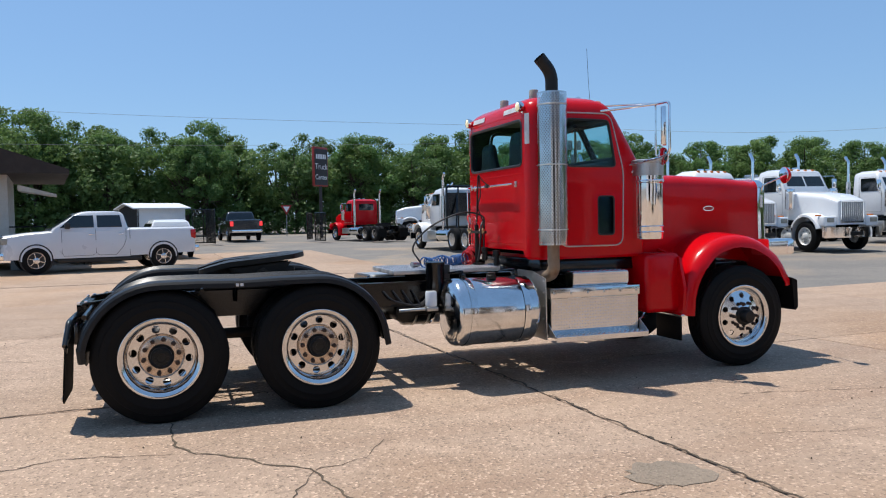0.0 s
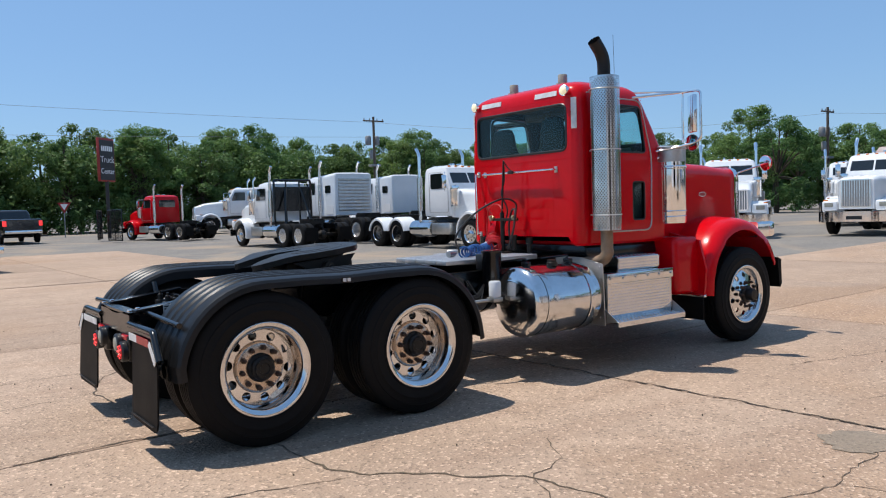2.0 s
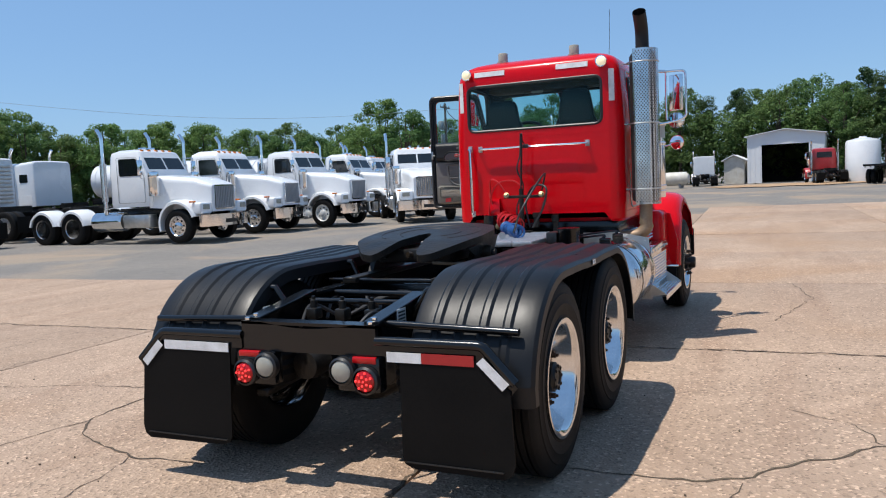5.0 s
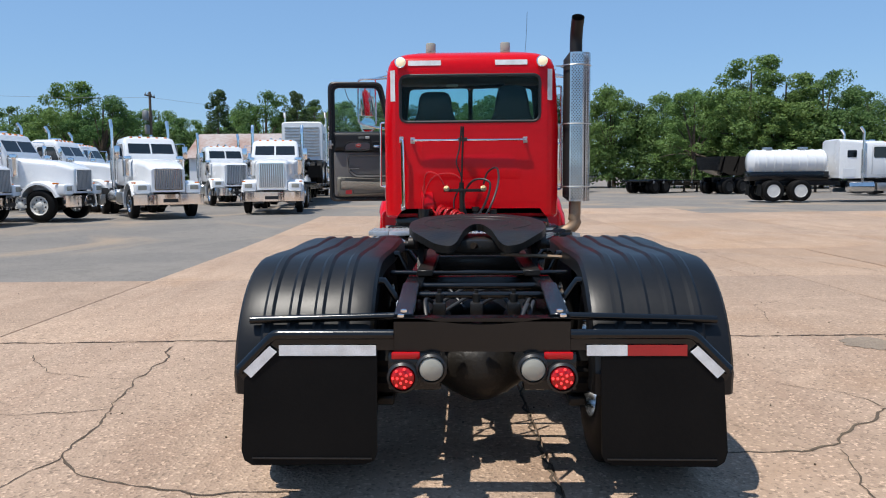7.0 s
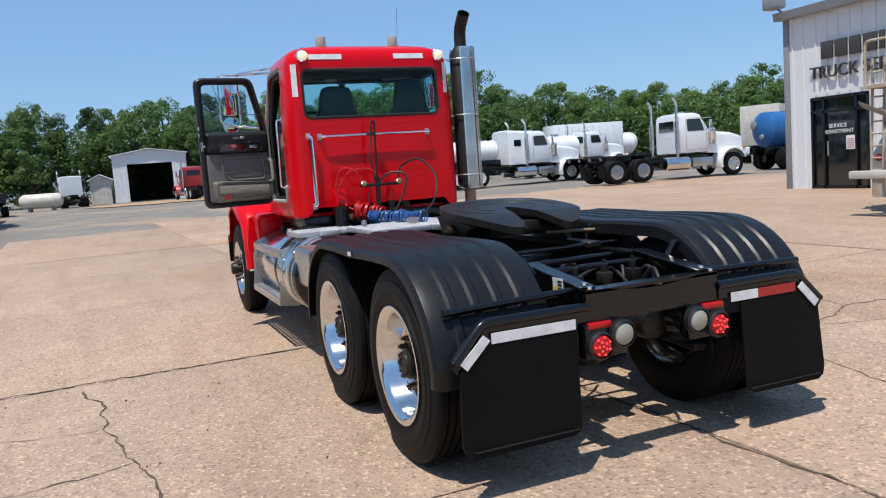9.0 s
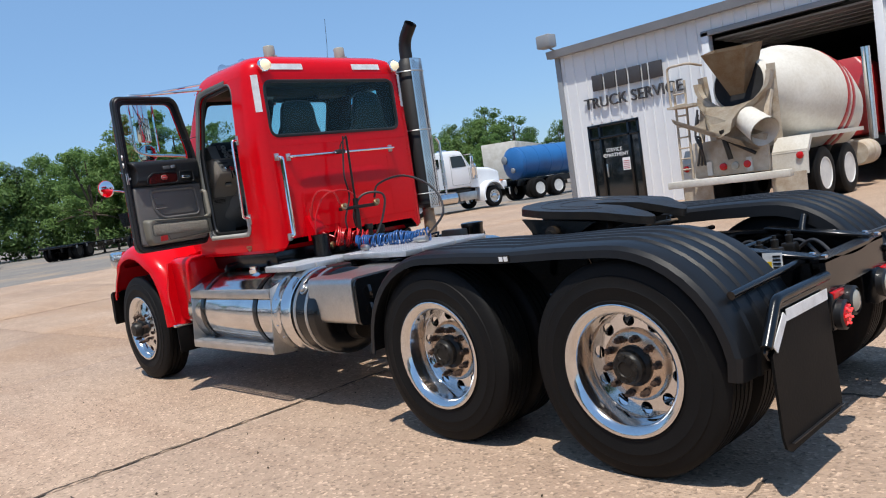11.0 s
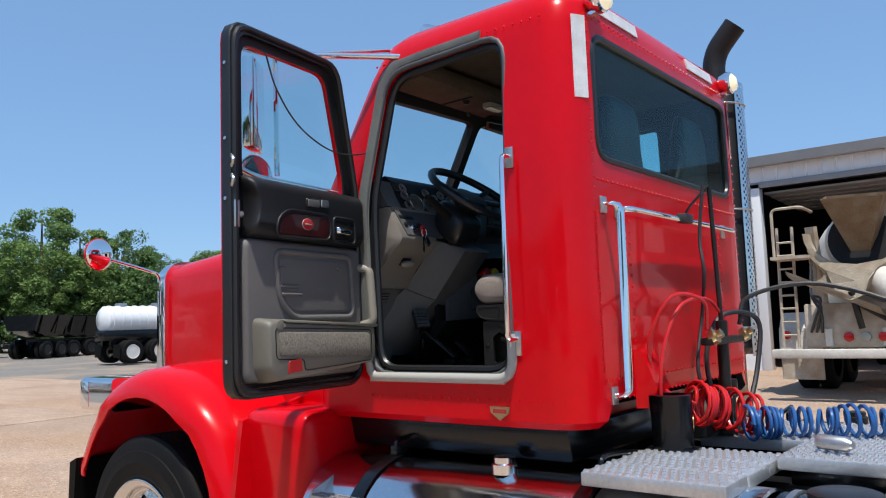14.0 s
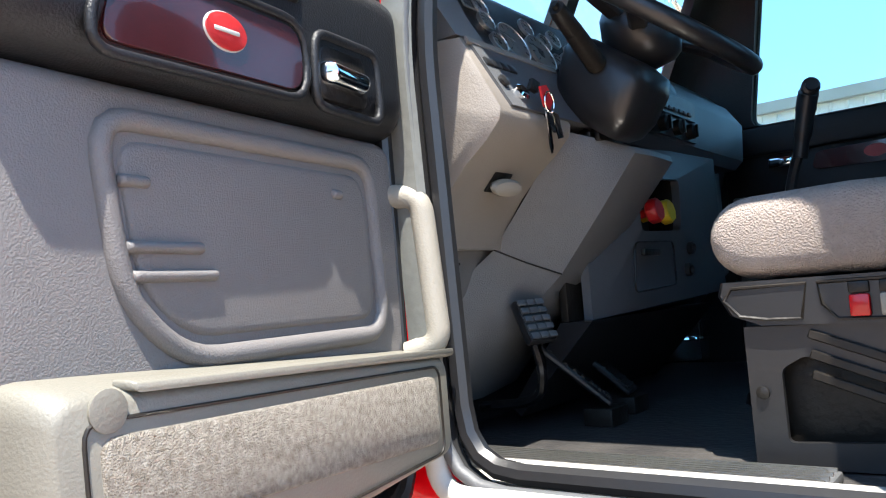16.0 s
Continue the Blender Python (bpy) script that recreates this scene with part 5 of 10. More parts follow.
# ---- hood, fenders, grille ----
def hood_ring(x, hw, zt, zb, r):
    pts = [(-hw - 0.02, zb), (-hw, (zb + zt) / 2 + 0.1)]
    for i in range(7):
        a = radians(180 - 90 * i / 6)
        pts.append((-hw + r + r * math.cos(a), zt - r + r * math.sin(a)))
    pts.append((0, zt + 0.022))
    left = [(-y, z) for y, z in reversed(pts[:-1])]
    return [(x, y, z) for y, z in pts + left]


bm = B()
rings(bm, [hood_ring(4.97, 0.76, 2.12, 1.24, 0.16), hood_ring(5.2, 0.70, 2.135, 1.24, 0.16), hood_ring(5.6, 0.635, 2.135, 1.22, 0.15), hood_ring(6.2, 0.585, 2.115, 1.16, 0.14),
           hood_ring(6.7, 0.545, 2.075, 1.10, 0.12), hood_ring(6.80, 0.535, 2.06, 1.08, 0.11)])
hood = part("hood", bm, RED, truck, "long glossy red hood", 30)
for s in (1, -1):
    bm = B()
    prism(bm, [(6.03 + 0.075 * math.cos(a), 1.745 + 0.030 * math.sin(a)) for a in [math.tau * i / 24 for i in range(24)]], "y", 0.575 * s, 0.612 * s)
    bd = part("hood_badge", bm, CHROME, hood, "chrome oval badge with red centre")
    bm = B()
    prism(bm, [(6.03 + 0.064 * math.cos(a), 1.745 + 0.022 * math.sin(a)) for a in [math.tau * i / 24 for i in range(24)]], "y", 0.600 * s, 0.615 * s)
    part("badge_centre", bm, REFLECT_RED, bd)
# grille shell and bars
bm = B()
o, i_ = hood_ring(0, 0.56, 2.09, 0.95, 0.13), hood_ring(0, 0.46, 1.99, 1.03, 0.10)
rings(bm, [[(6.795, y, z) for _, y, z in o], [(6.90, y * 0.99, z - 0.005) for _, y, z in o], [(6.915, y * 0.97, z - 0.015) for _, y, z in o], [(6.90, y, z) for _, y, z in i_], [(6.84, y, z) for _, y, z in i_]])
gr = part("grille_shell", bm, CHROME, truck)
for k in range(9):
    bm = B()
    y = -0.40 + 0.1 * k
    box(bm, 6.85, 6.88, y - 0.012, y + 0.012, 1.03, 1.985, 0.004)
    part("grille_bar", bm, CHROME, gr)


def front_fender(s):
    """An arched wing over the steer wheel with a rounded outer shoulder."""
    path = [(5.215, 0.60), (5.23, 0.80)]
    for i in range(17):
        a = radians(168 - 142 * i / 16)
        path.append((6.00 + 0.775 * math.cos(a), 0.685 + 0.775 * math.sin(a)))
    path += [(6.745, 0.95), (6.755, 0.88)]
    sec = [(0.50, 0.02), (0.80, 0.012), (0.98, 0.0), (1.07, -0.012), (1.125, -0.035), (1.16, -0.07), (1.178, -0.115), (1.182, -0.15), (1.172, -0.152)]
    sec += [(1.166, -0.115), (1.148, -0.078), (1.115, -0.048), (1.06, -0.026), (0.97, -0.014), (0.5, 0.0)]
    loops = []
    p = [Vector((x, 0, z)) for x, z in path]
    for i, q in enumerate(p):
        d = (p[min(i + 1, len(p) - 1)] - p[max(i - 1, 0)]).normalized()
        n = Vector((-d.z, 0, d.x))
        loops.append([(q.x + n.x * h, y * s, q.z + n.z * h) for y, h in sec])
    bm = B()
    rings(bm, loops)
    return part("front_fender", bm, RED, truck, "glossy red arched front wing", 30)


for s in (1, -1):
    ff = front_fender(s)
    bm = B()
    box(bm, 4.84, 5.30, min(0.50 * s, 1.07 * s), max(0.50 * s, 1.07 * s), 0.63, 1.27, 0.07, 4)
    part("cowl_skirt", bm, RED, truck)
    bm = B()
    prism(bm, [(0.5 * s, 0.62), (1.14 * s, 0.62), (1.165 * s, 0.9), (1.10 * s, 1.22), (0.5 * s, 1.35)], "x", 5.235, 5.27)
    part("fender_back", bm, RED, truck)
    bm = B()
    box(bm, 5.195, 5.245, min(0.62 * s, 1.17 * s), max(0.62 * s, 1.17 * s), 0.585, 0.615, 0.008)
    part("fender_trim", bm, CHROME, ff)
    bm = B()
    box(bm, 5.20, 5.225, min(0.72 * s, 1.15 * s), max(0.72 * s, 1.15 * s), 0.33, 0.60, 0.008)
    part("splash_flap", bm, FLAP, truck)
    bm = B()
    prism(bm, [(6.70, 0.95), (6.775, 0.92), (6.79, 0.62), (6.755, 0.58), (6.735, 0.60)], "y", 0.72 * s, 1.178 * s)
    part("splash_flap", bm, FLAP, truck)
    bm = B()
    prism(bm, loop_round([(0.78 * s, 1.20), (1.06 * s, 1.20), (1.06 * s, 1.385), (0.78 * s, 1.385)], 0.03), "x", 6.50, 6.85)
    hl = part("headlamp_pod", bm, CHROME, truck)
    bm = B()
    box(bm, 6.852, 6.865, min(0.80 * s, 0.96 * s), max(0.80 * s, 0.96 * s), 1.215, 1.37, 0.01)
    part("lens", bm, LENS_CLEAR, hl)
    bm = B()
    box(bm, 6.76, 6.862, min(0.985 * s, 1.065 * s), max(0.985 * s, 1.065 * s), 1.215, 1.37, 0.01)
    part("turn_signal", bm, CHROME, hl)
    # convex mirror on its stalk
    bm = B()
    tube(bm, smooth_path([(6.86, 0.54 * s, 1.82), (6.865, 0.56 * s, 1.99), (6.86, 0.64 * s, 2.03), (6.80, 0.98 * s, 2.10)]), 0.010, 8)
    tube(bm, [(6.86, 0.55 * s, 1.75), (6.86, 0.55 * s, 1.90)], 0.022, 10)
    st = part("mirror_stalk", bm, CHROME, truck)
    bm = B()
    m = Matrix.Translation((6.78, 1.0 * s, 2.11)) @ pose(0, 0, 0, 0, 90, 12 * s)
    lathe(bm, [(0.012, 0.075), (0.05, 0.06), (0.088, 0.02), (0.097, -0.004), (0.093, -0.008)], m, 28)
    cm = part("convex_mirror", bm, RED, truck)
    bm = B()
    lathe(bm, [(0.096, -0.004), (0.09, -0.012), (0.06, -0.026), (0.02, -0.032)], m, 28)
    part("mirror_glass", bm, MIRROR, cm)
    # front axle side: leaf spring
bm = B()
lathe(bm, [(0.06, -0.95), (0.06, 0.95)], Matrix.Translation((6.03, 0, 0.50)) @ pose(0, 0, 0, 90), 14)
for s in (1, -1):
    bar(bm, (5.3, 0.43 * s, 0.70), (6.03, 0.43 * s, 0.60), 0.09, 0.05)
    bar(bm, (6.03, 0.43 * s, 0.60), (6.75, 0.43 * s, 0.70), 0.09, 0.05)
part("front_axle", bm, GREASY, truck)
bm = B()
box(bm, 5.05, 6.4, -0.33, 0.33, 0.75, 1.75, 0.08)
box(bm, 4.3, 5.1, -0.25, 0.25, 0.62, 1.15, 0.08)
part("engine", bm, GREASY, truck)
bm = B()
box(bm, 3.7, 4.95, -0.80, 0.80, 1.10, 1.235, 0.02)
part("cab_subframe", bm, FRAME_BLACK, truck)


# ---- exhaust, air cleaner, tanks, decks ----
SX0, SY0 = 3.72, -1.08
bm = B()
tube(bm, fillet([(3.80, -0.52, 1.00), (SX0, -0.72, 1.05), (SX0, SY0, 1.09), (SX0, SY0, 1.45)], 0.19, 9), 0.062, 18)
part("exhaust_elbow", bm, RUST, truck, "heat-stained tan exhaust elbow")
bm = B()
tube(bm, [(SX0, SY0, 1.40), (SX0, SY0, 1.44), (SX0, SY0, 2.86), (SX0, SY0, 2.94)], [0.07, 0.128, 0.128, 0.07], 24)
part("muffler", bm, SOOT, truck)
# heat shield: a curved sheet, punched with rows of slots, wrapped round the outer side
bm = B()
R, rows_, cols = 0.150, 84, 42
a0, a1 = radians(150), radians(390)
z0, z1 = 1.395, 2.925
vg = [[bm.verts.new((SX0 + R * math.cos(a0 + (a1 - a0) * c / cols), SY0 + R * math.sin(a0 + (a1 - a0) * c / cols), z0 + (z1 - z0) * r / rows_)) for c in range(cols + 1)] for r in range(rows_ + 1)]
for r in range(rows_):
    for c in range(cols):
        q = [vg[r][c], vg[r][c + 1], vg[r + 1][c + 1], vg[r + 1][c]]
        if r in (0, rows_ - 1) or c in (0, cols - 1) or (r + c) % 2 == 1:
            bm.faces.new(q)
            continue
        mid = sum((v.co for v in q), Vector()) / 4
        inn = [bm.verts.new(mid.lerp(v.co, 0.74)) for v in q]
        for k in range(4):
            bm.faces.new((q[k], q[(k + 1) % 4], inn[(k + 1) % 4], inn[k]))
part("heat_shield", bm, PERF, truck, "chrome perforated exhaust heat shield", 60)
for z in (1.55, 2.2, 2.8):
    bm = B()
    tube(bm, [(SX0 + 0.152 * math.cos(a), SY0 + 0.152 * math.sin(a), z) for a in [math.tau * i / 24 for i in range(24)]], 0.006, 6, closed=True)
    bar(bm, (SX0 - 0.02, SY0 + 0.10, z), (SX0 - 0.02, -0.87, z), 0.03, 0.01)
    part("shield_clamp", bm, ALLOY_DULL, truck)
bm = B()
pts = fillet([(SX0, SY0, 2.90), (SX0, SY0, 3.12), (SX0 - 0.14, SY0, 3.27)], 0.14, 8)
tube(bm, pts, 0.064, 20, cap=False)
tube(bm, pts, 0.058, 20, cap=False)
part("stack_tip", bm, SOOT, truck, "black sooty curved stack tip")

# air cleaner on the cowl
AC = Matrix.Translation((4.96, -0.93, 0))
bm = B()
lathe(bm, [(0.06, 1.42), (0.165, 1.425), (0.170, 1.44), (0.170, 2.02), (0.178, 2.03), (0.178, 2.05), (0.170, 2.06), (0.170, 2.10)], AC, 36)
ac = part("air_cleaner", bm, CHROME, truck, "chrome canister air cleaner")
bm = B()
lathe(bm, [(0.172, 2.10), (0.172, 2.235), (0.185, 2.24), (0.185, 2.262), (0.15, 2.275), (0.03, 2.28)], AC, 36)
part("intake_cap", bm, ALLOY_DULL, ac)
for z in (1.50, 1.56, 2.045):
    bm = B()
    tube(bm, [AC @ Vector((0.176 * math.cos(a), 0.176 * math.sin(a), z)) for a in [math.tau * i / 32 for i in range(32)]], 0.007, 6, closed=True)
    part("band", bm, CHROME, ac)
bm = B()
bar(bm, (4.98, -0.78, 1.55), (4.98, -0.70, 1.55), 0.06, 0.3)
bar(bm, (4.98, -0.78, 2.0), (4.98, -0.70, 2.0), 0.06, 0.1)
part("bracket", bm, ALLOY_DULL, ac)
bm = B()
tube(bm, smooth_path([(4.78, -0.90, 2.14), (4.86, -0.98, 2.22), (4.94, -1.05, 2.26)]), 0.010, 8)
part("mirror_stay", bm, CHROME, ac)


def tank(x0, x1, y, z, r, name, label):
    """A round fuel tank along the frame with domed ends, straps and a filler."""
    bm = B()
    L = x1 - x0
    prof = [(0.02, 0.0), (r * 0.55, 0.008), (r * 0.86, 0.03), (r * 0.97, 0.06), (r, 0.085), (r, L - 0.085), (r * 0.97, L - 0.06), (r * 0.86, L - 0.03), (r * 0.55, L - 0.008), (0.02, L)]
    lathe(bm, prof, Matrix.Translation((x0, y, z)) @ pose(0, 0, 0, 0, 90), 48)
    t = part(name, bm, BRUSHED, truck, label, 40)
    for f in (0.20, 0.80) if L < 1.2 else (0.30, 0.80):
        bm = B()
        x = x0 + L * f
        lathe(bm, [(r + 0.006, -0.035), (r + 0.007, -0.03), (r + 0.007, 0.03), (r + 0.006, 0.035)], Matrix.Translation((x, y, z)) @ pose(0, 0, 0, 0, 90), 48, False)
        part("strap", bm, ALLOY if L < 1.2 else FRAME_BLACK, t)
        bm = B()
        box(bm, x - 0.02, x + 0.02, y - 0.05, y + 0.05, z + r, z + r + 0.045, 0.008)
        tube(bm, smooth_path([(x, y + 0.04, z + r + 0.03), (x, y - 0.02 * (1 if y > 0 else -1), z + r + 0.07), (x, y * 0.55, z + r + 0.03)]), 0.010, 8)
        part("strap_bolt", bm, FRAME_BLACK, t)
    bm = B()
    lathe(bm, [(0.05, 0), (0.05, 0.035), (0.042, 0.04), (0.042, 0.06), (0.02, 0.065)], Matrix.Translation((x0 + L * 0.5, y + 0.06 * (1 if y > 0 else -1), z + r - 0.012)), 20)
    part("filler_cap", bm, CHROME if y > 0 else GREASY, t)
    return t


tr = tank(2.62, 3.56, -0.845, 0.745, 0.335, "fuel_tank", "polished aluminium cylindrical fuel tank")
tl = tank(2.965, 4.90, 0.845, 0.745, 0.335, "fuel_tank", "long polished aluminium fuel tank with steps")
# riveted skirt round the tank's rear end
bm = B()
lathe(bm, [(0.338, -0.16), (0.347, -0.155), (0.347, -0.06), (0.353, -0.052), (0.353, -0.038), (0.347, -0.03), (0.347, 0.08), (0.350, 0.085), (0.350, 0.10), (0.338, 0.13)], Matrix.Translation((3.15, 0.845, 0.745)) @ pose(0, 0, 0, 0, 90), 48, False)
for k in range(9):
    a = radians(-30 + 18 * k)
    rivets(bm, [(3.20, 0.845 + 0.347 * math.cos(a), 0.745 + 0.347 * math.sin(a))], 0.010, (0, math.cos(a), math.sin(a)))
part("tank_skirt", bm, ALLOY, tl, "polished riveted end skirt")
# black oil drum behind the tank, held by two bright straps
bm = B()
M_DRUM = Matrix.Translation((2.60, 0.845, 0.745)) @ pose(0, 0, 0, 0, 90)
lathe(bm, [(0.02, 0.0), (0.20, 0.010), (0.30, 0.03), (0.335, 0.06), (0.340, 0.08), (0.340, 0.365), (0.30, 0.372)], M_DRUM, 48)
drum = part("oil_drum", bm, FRAME_BLACK, truck, "glossy black oil drum with two bright straps")
for x in (0.17, 0.325):
    bm = B()
    lathe(bm, [(0.341, x - 0.013), (0.349, x - 0.010), (0.349, x + 0.010), (0.341, x + 0.013)], M_DRUM, 48, False)
    part("strap", bm, ALLOY_DULL, drum)
bm = B()
lathe(bm, [(0.045, 0), (0.045, 0.014), (0.030, 0.018), (0.032, 0.035), (0.026, 0.042), (0.012, 0.044)], Matrix.Translation((2.85, 0.845 + 0.335 * 0.78, 0.745 + 0.335 * 0.62)) @ Vector((0, 0.78, 0.62)).to_track_quat("Z", "Y").to_matrix().to_4x4(), 20)
part("filler_cap", bm, ALLOY_DULL, drum)
bm = B()
lathe(bm, [(0.10, 0), (0.10, 0.02), (0.085, 0.026), (0.03, 0.03)], Matrix.Translation((2.80, 0.80, 1.075)), 24)
part("top_cover", bm, BLACK_TRIM, drum)


def grating(bm, x0, x1, y0, y1, z, holes_x, holes_y, t=0.018, web=0.35):
    """An open stamped tread: a frame of bars with square holes through it."""
    dx, dy = (x1 - x0) / holes_x, (y1 - y0) / holes_y
    for i in range(holes_x + 1):
        x = x0 + dx * i
        box(bm, x - dx * web / 2, x + dx * web / 2, y0, y1, z - t, z)
    for j in range(holes_y + 1):
        y = y0 + dy * j
        box(bm, x0, x1, y - dy * web / 2, y + dy * web / 2, z - t, z + 0.002)
    return bm


# steps of the left tank: two perforated treads between end plates
for z, y1, y0 in ((0.955, 1.17, 1.05), (0.50, 1.21, 1.07)):
    bm = B()
    grating(bm, 3.29, 4.71, y0, y1, z, 46, 4)
    st = part("step_tread", bm, DECK_ALLOY, truck, "perforated aluminium step", smooth=False)
    bm = B()
    box(bm, 3.28, 4.72, y1 - 0.003, y1 + 0.006, z - 0.065, z + 0.002, 0.002)
    part("step_edge", bm, ALLOY_DULL, st)
for x in (3.27, 4.72):
    bm = B()
    prism(bm, [(0.86, 1.06), (1.0, 1.03), (1.165, 0.97), (1.215, 0.44), (1.05, 0.42), (0.95, 0.44)], "x", x - 0.004, x + 0.004)
    part("step_end_plate", bm, ALLOY_DULL, truck)

# battery box behind the left tank
bm = B()
prism(bm, loop_round([(0.46, 0.70), (1.15, 0.70), (1.15, 1.04), (0.46, 1.055)], 0.05), "x", 2.20, 2.74)
bb = part("battery_box", bm, ALLOY_DULL, truck, "brushed aluminium battery box", 40)
bm = B()
prism(bm, loop_round([(0.46, 0.69), (1.14, 0.69), (1.14, 1.03), (0.46, 1.045)], 0.05), "x", 2.165, 2.197)
part("side_panel", bm, FRAME_BLACK, bb)
bm = B()
for z in (0.75, 0.88):
    tube(bm, smooth_path([(2.155, 1.02, z), (2.13, 1.04, z + 0.04), (2.155, 1.03, z + 0.09)]), 0.012, 6)
part("latch", bm, FRAME_BLACK, bb)
for y in (0.72, 0.95):
    bm = B()
    lathe(bm, [(0.03, 0), (0.09, 0.015), (0.10, 0.06), (0.10, 0.14), (0.07, 0.17)], Matrix.Translation((2.25 + (y - 0.7), y - 0.1, 0.62)) @ pose(0, 0, 0, 0, 90), 20)
    part("air_tank_end", bm, GREASY, truck)

def tread(bm, o, u, v, n, size, h):
    """Raised diamond bars over a plate from corner o along u and v, standing proud along n."""
    o, u, v, n = Vector(o), Vector(u), Vector(v), Vector(n)
    cu, cv = max(1, int(u.length / size)), max(1, int(v.length / size))
    e, g = u.normalized(), v.normalized()
    for i in range(cu):
        for j in range(cv):
            c = o + u * ((i + 0.5) / cu) + v * ((j + 0.5) / cv)
            p, q = ((e + g), (e - g)) if (i + j) % 2 else ((e - g), (e + g))
            p, q = p * size * 0.33, q * size * 0.11
            base = [bm.verts.new(c + d) for d in (p, q, -p, -q)]
            top = bm.verts.new(c + n * h)
            for k in range(4):
                bm.faces.new((base[k], base[(k + 1) % 4], top))


# right side: tool box with tread-plate face and step
bm = B()
box(bm, 3.66, 4.70, -1.10, -0.45, 0.47, 0.955, 0.012)
tb = part("tool_box", bm, ALLOY, truck, "aluminium tool box with tread-plate front and step")
bm = B()
box(bm, 3.665, 4.695, -1.106, -1.101, 0.53, 0.85, 0.002)
tread(bm, (3.67, -1.1062, 0.535), (1.02, 0, 0), (0, 0, 0.31), (0, -1, 0), 0.030, 0.006)
part("tread_panel", bm, ALLOY, tb, smooth=False)
bm = B()
box(bm, 3.65, 4.71, -1.118, -1.098, 0.855, 0.955, 0.004)
part("lid_edge", bm, ALLOY, tb)
for x in row((3.69, 0, 0), (4.67, 0, 0), 6):
    bm = B()
    rivets(bm, [(x.x, -1.118, 0.905)], 0.014, (0, -1, 0))
    part("bolt", bm, ALLOY_DULL, tb)
bm = B()
box(bm, 4.0, 4.68, -0.96, -0.45, 0.955, 1.10, 0.012)
box(bm, 4.005, 4.675, -0.966, -0.961, 0.975, 1.085, 0.002)
tread(bm, (4.01, -0.9662, 0.98), (0.66, 0, 0), (0, 0, 0.10), (0, -1, 0), 0.030, 0.006)
tread(bm, (4.01, -0.95, 1.1002), (0.66, 0, 0), (0, 0.48, 0), (0, 0, 1), 0.030, 0.006)
part("upper_step", bm, ALLOY, tb, smooth=False)
bm = B()
box(bm, 3.64, 4.72, -1.255, -1.08, 0.465, 0.485, 0.005)
box(bm, 3.64, 4.72, -1.26, -1.25, 0.43, 0.487, 0.004)
tread(bm, (3.66, -1.245, 0.4852), (1.04, 0, 0), (0, 0.14, 0), (0, 0, 1), 0.030, 0.006)
part("step", bm, ALLOY, tb, smooth=False)
for x in (3.63, 4.715):
    bm = B()
    prism(bm, [(-1.10, 0.60), (-1.26, 0.487), (-1.10, 0.46)], "x", x - 0.004, x + 0.004)
    part("step_bracket", bm, ALLOY_DULL, tb)
bm = B()
prism(bm, [(-1.10, 1.06), (-0.80, 1.12), (-0.45, 1.12), (-0.45, 0.44), (-1.12, 0.44)], "x", 3.60, 3.61)
rivets(bm, [(3.598, y, z) for y in (-1.06, -0.75) for z in (0.52, 0.65, 0.78, 0.92, 1.03)], 0.012, (-1, 0, 0))
part("end_plate", bm, ALLOY_DULL, tb)

# catwalk decks of stamped aluminium planks
def deck(edges, x0, z, label):
    """Planks along the truck between successive edges (y, front end), each with raised ribs of dimples."""
    d = None
    rnd = random.Random(7)
    for (a, _), (b, x1) in zip(edges, edges[1:]):
        bm = B()
        box(bm, x0 + rnd.uniform(-0.004, 0.004), x1, a + 0.003, b - 0.003, z - 0.045, z, 0.005, 2)
        for j in range(5):
            y = a + (b - a) * (j + 0.5) / 5
            for k in range(int((x1 - x0) / 0.030)):
                x = x0 + 0.018 + 0.030 * k + (0.015 if j % 2 else 0.0)
                if x < x1 - 0.012:
                    lathe(bm, [(0.011, 0), (0.008, 0.006), (0.004, 0.0062)], Matrix.Translation((x, y, z)), 6)
        ob = part("plank", bm, DECK_ALLOY, d or truck, "" if d else label, 30)
        d = d or ob
    return d


dk1 = deck([(-0.33, 3.45), (-0.15, 3.45), (0.03, 3.45), (0.21, 3.45), (0.39, 3.05), (0.57, 3.05)], 2.25, 1.145, "stamped aluminium deck plank")
dk2 = deck([(0.42, 3.54), (0.62, 3.54), (0.83, 3.54), (1.03, 3.54)], 3.06, 1.128, "stamped aluminium step plank")
bm = B()
box(bm, 2.60, 3.04, 0.44, 0.452, 1.03, 1.098, 0.003)
box(bm, 2.60, 3.04, 0.44, 0.50, 1.03, 1.04, 0.003)
part("deck_bracket", bm, FRAME_BLACK, truck)
bm = B()
box(bm, 3.08, 3.52, 0.86, 0.90, 1.00, 1.082, 0.004)
part("deck_bracket", bm, FRAME_BLACK, truck)

# air lines: stand, coils, couplings
bm = B()
tube(bm, [(3.36, 0.12, 1.15), (3.36, 0.12, 1.60)], 0.024, 12)
tube(bm, [(3.36, 0.12, 1.60), (3.38, 0.10, 2.16)], 0.010, 10)
box(bm, 3.31, 3.41, 0.02, 0.22, 1.15, 1.17, 0.004)
box(bm, 3.335, 3.385, -0.12, 0.30, 1.505, 1.535, 0.006)
stand = part("hose_stand", bm, GREASY, truck, "upright steel hose stand")
for y in (0.27, -0.10):
    bm = B()
    lathe(bm, [(0.030, 0), (0.030, 0.025), (0.018, 0.03), (0.018, 0.05)], Matrix.Translation((3.35, y, 1.53)) @ pose(0, 0, 0, 0, -60), 12)
    part("gladhand_holder", bm, BRASS, stand)
bm = B()
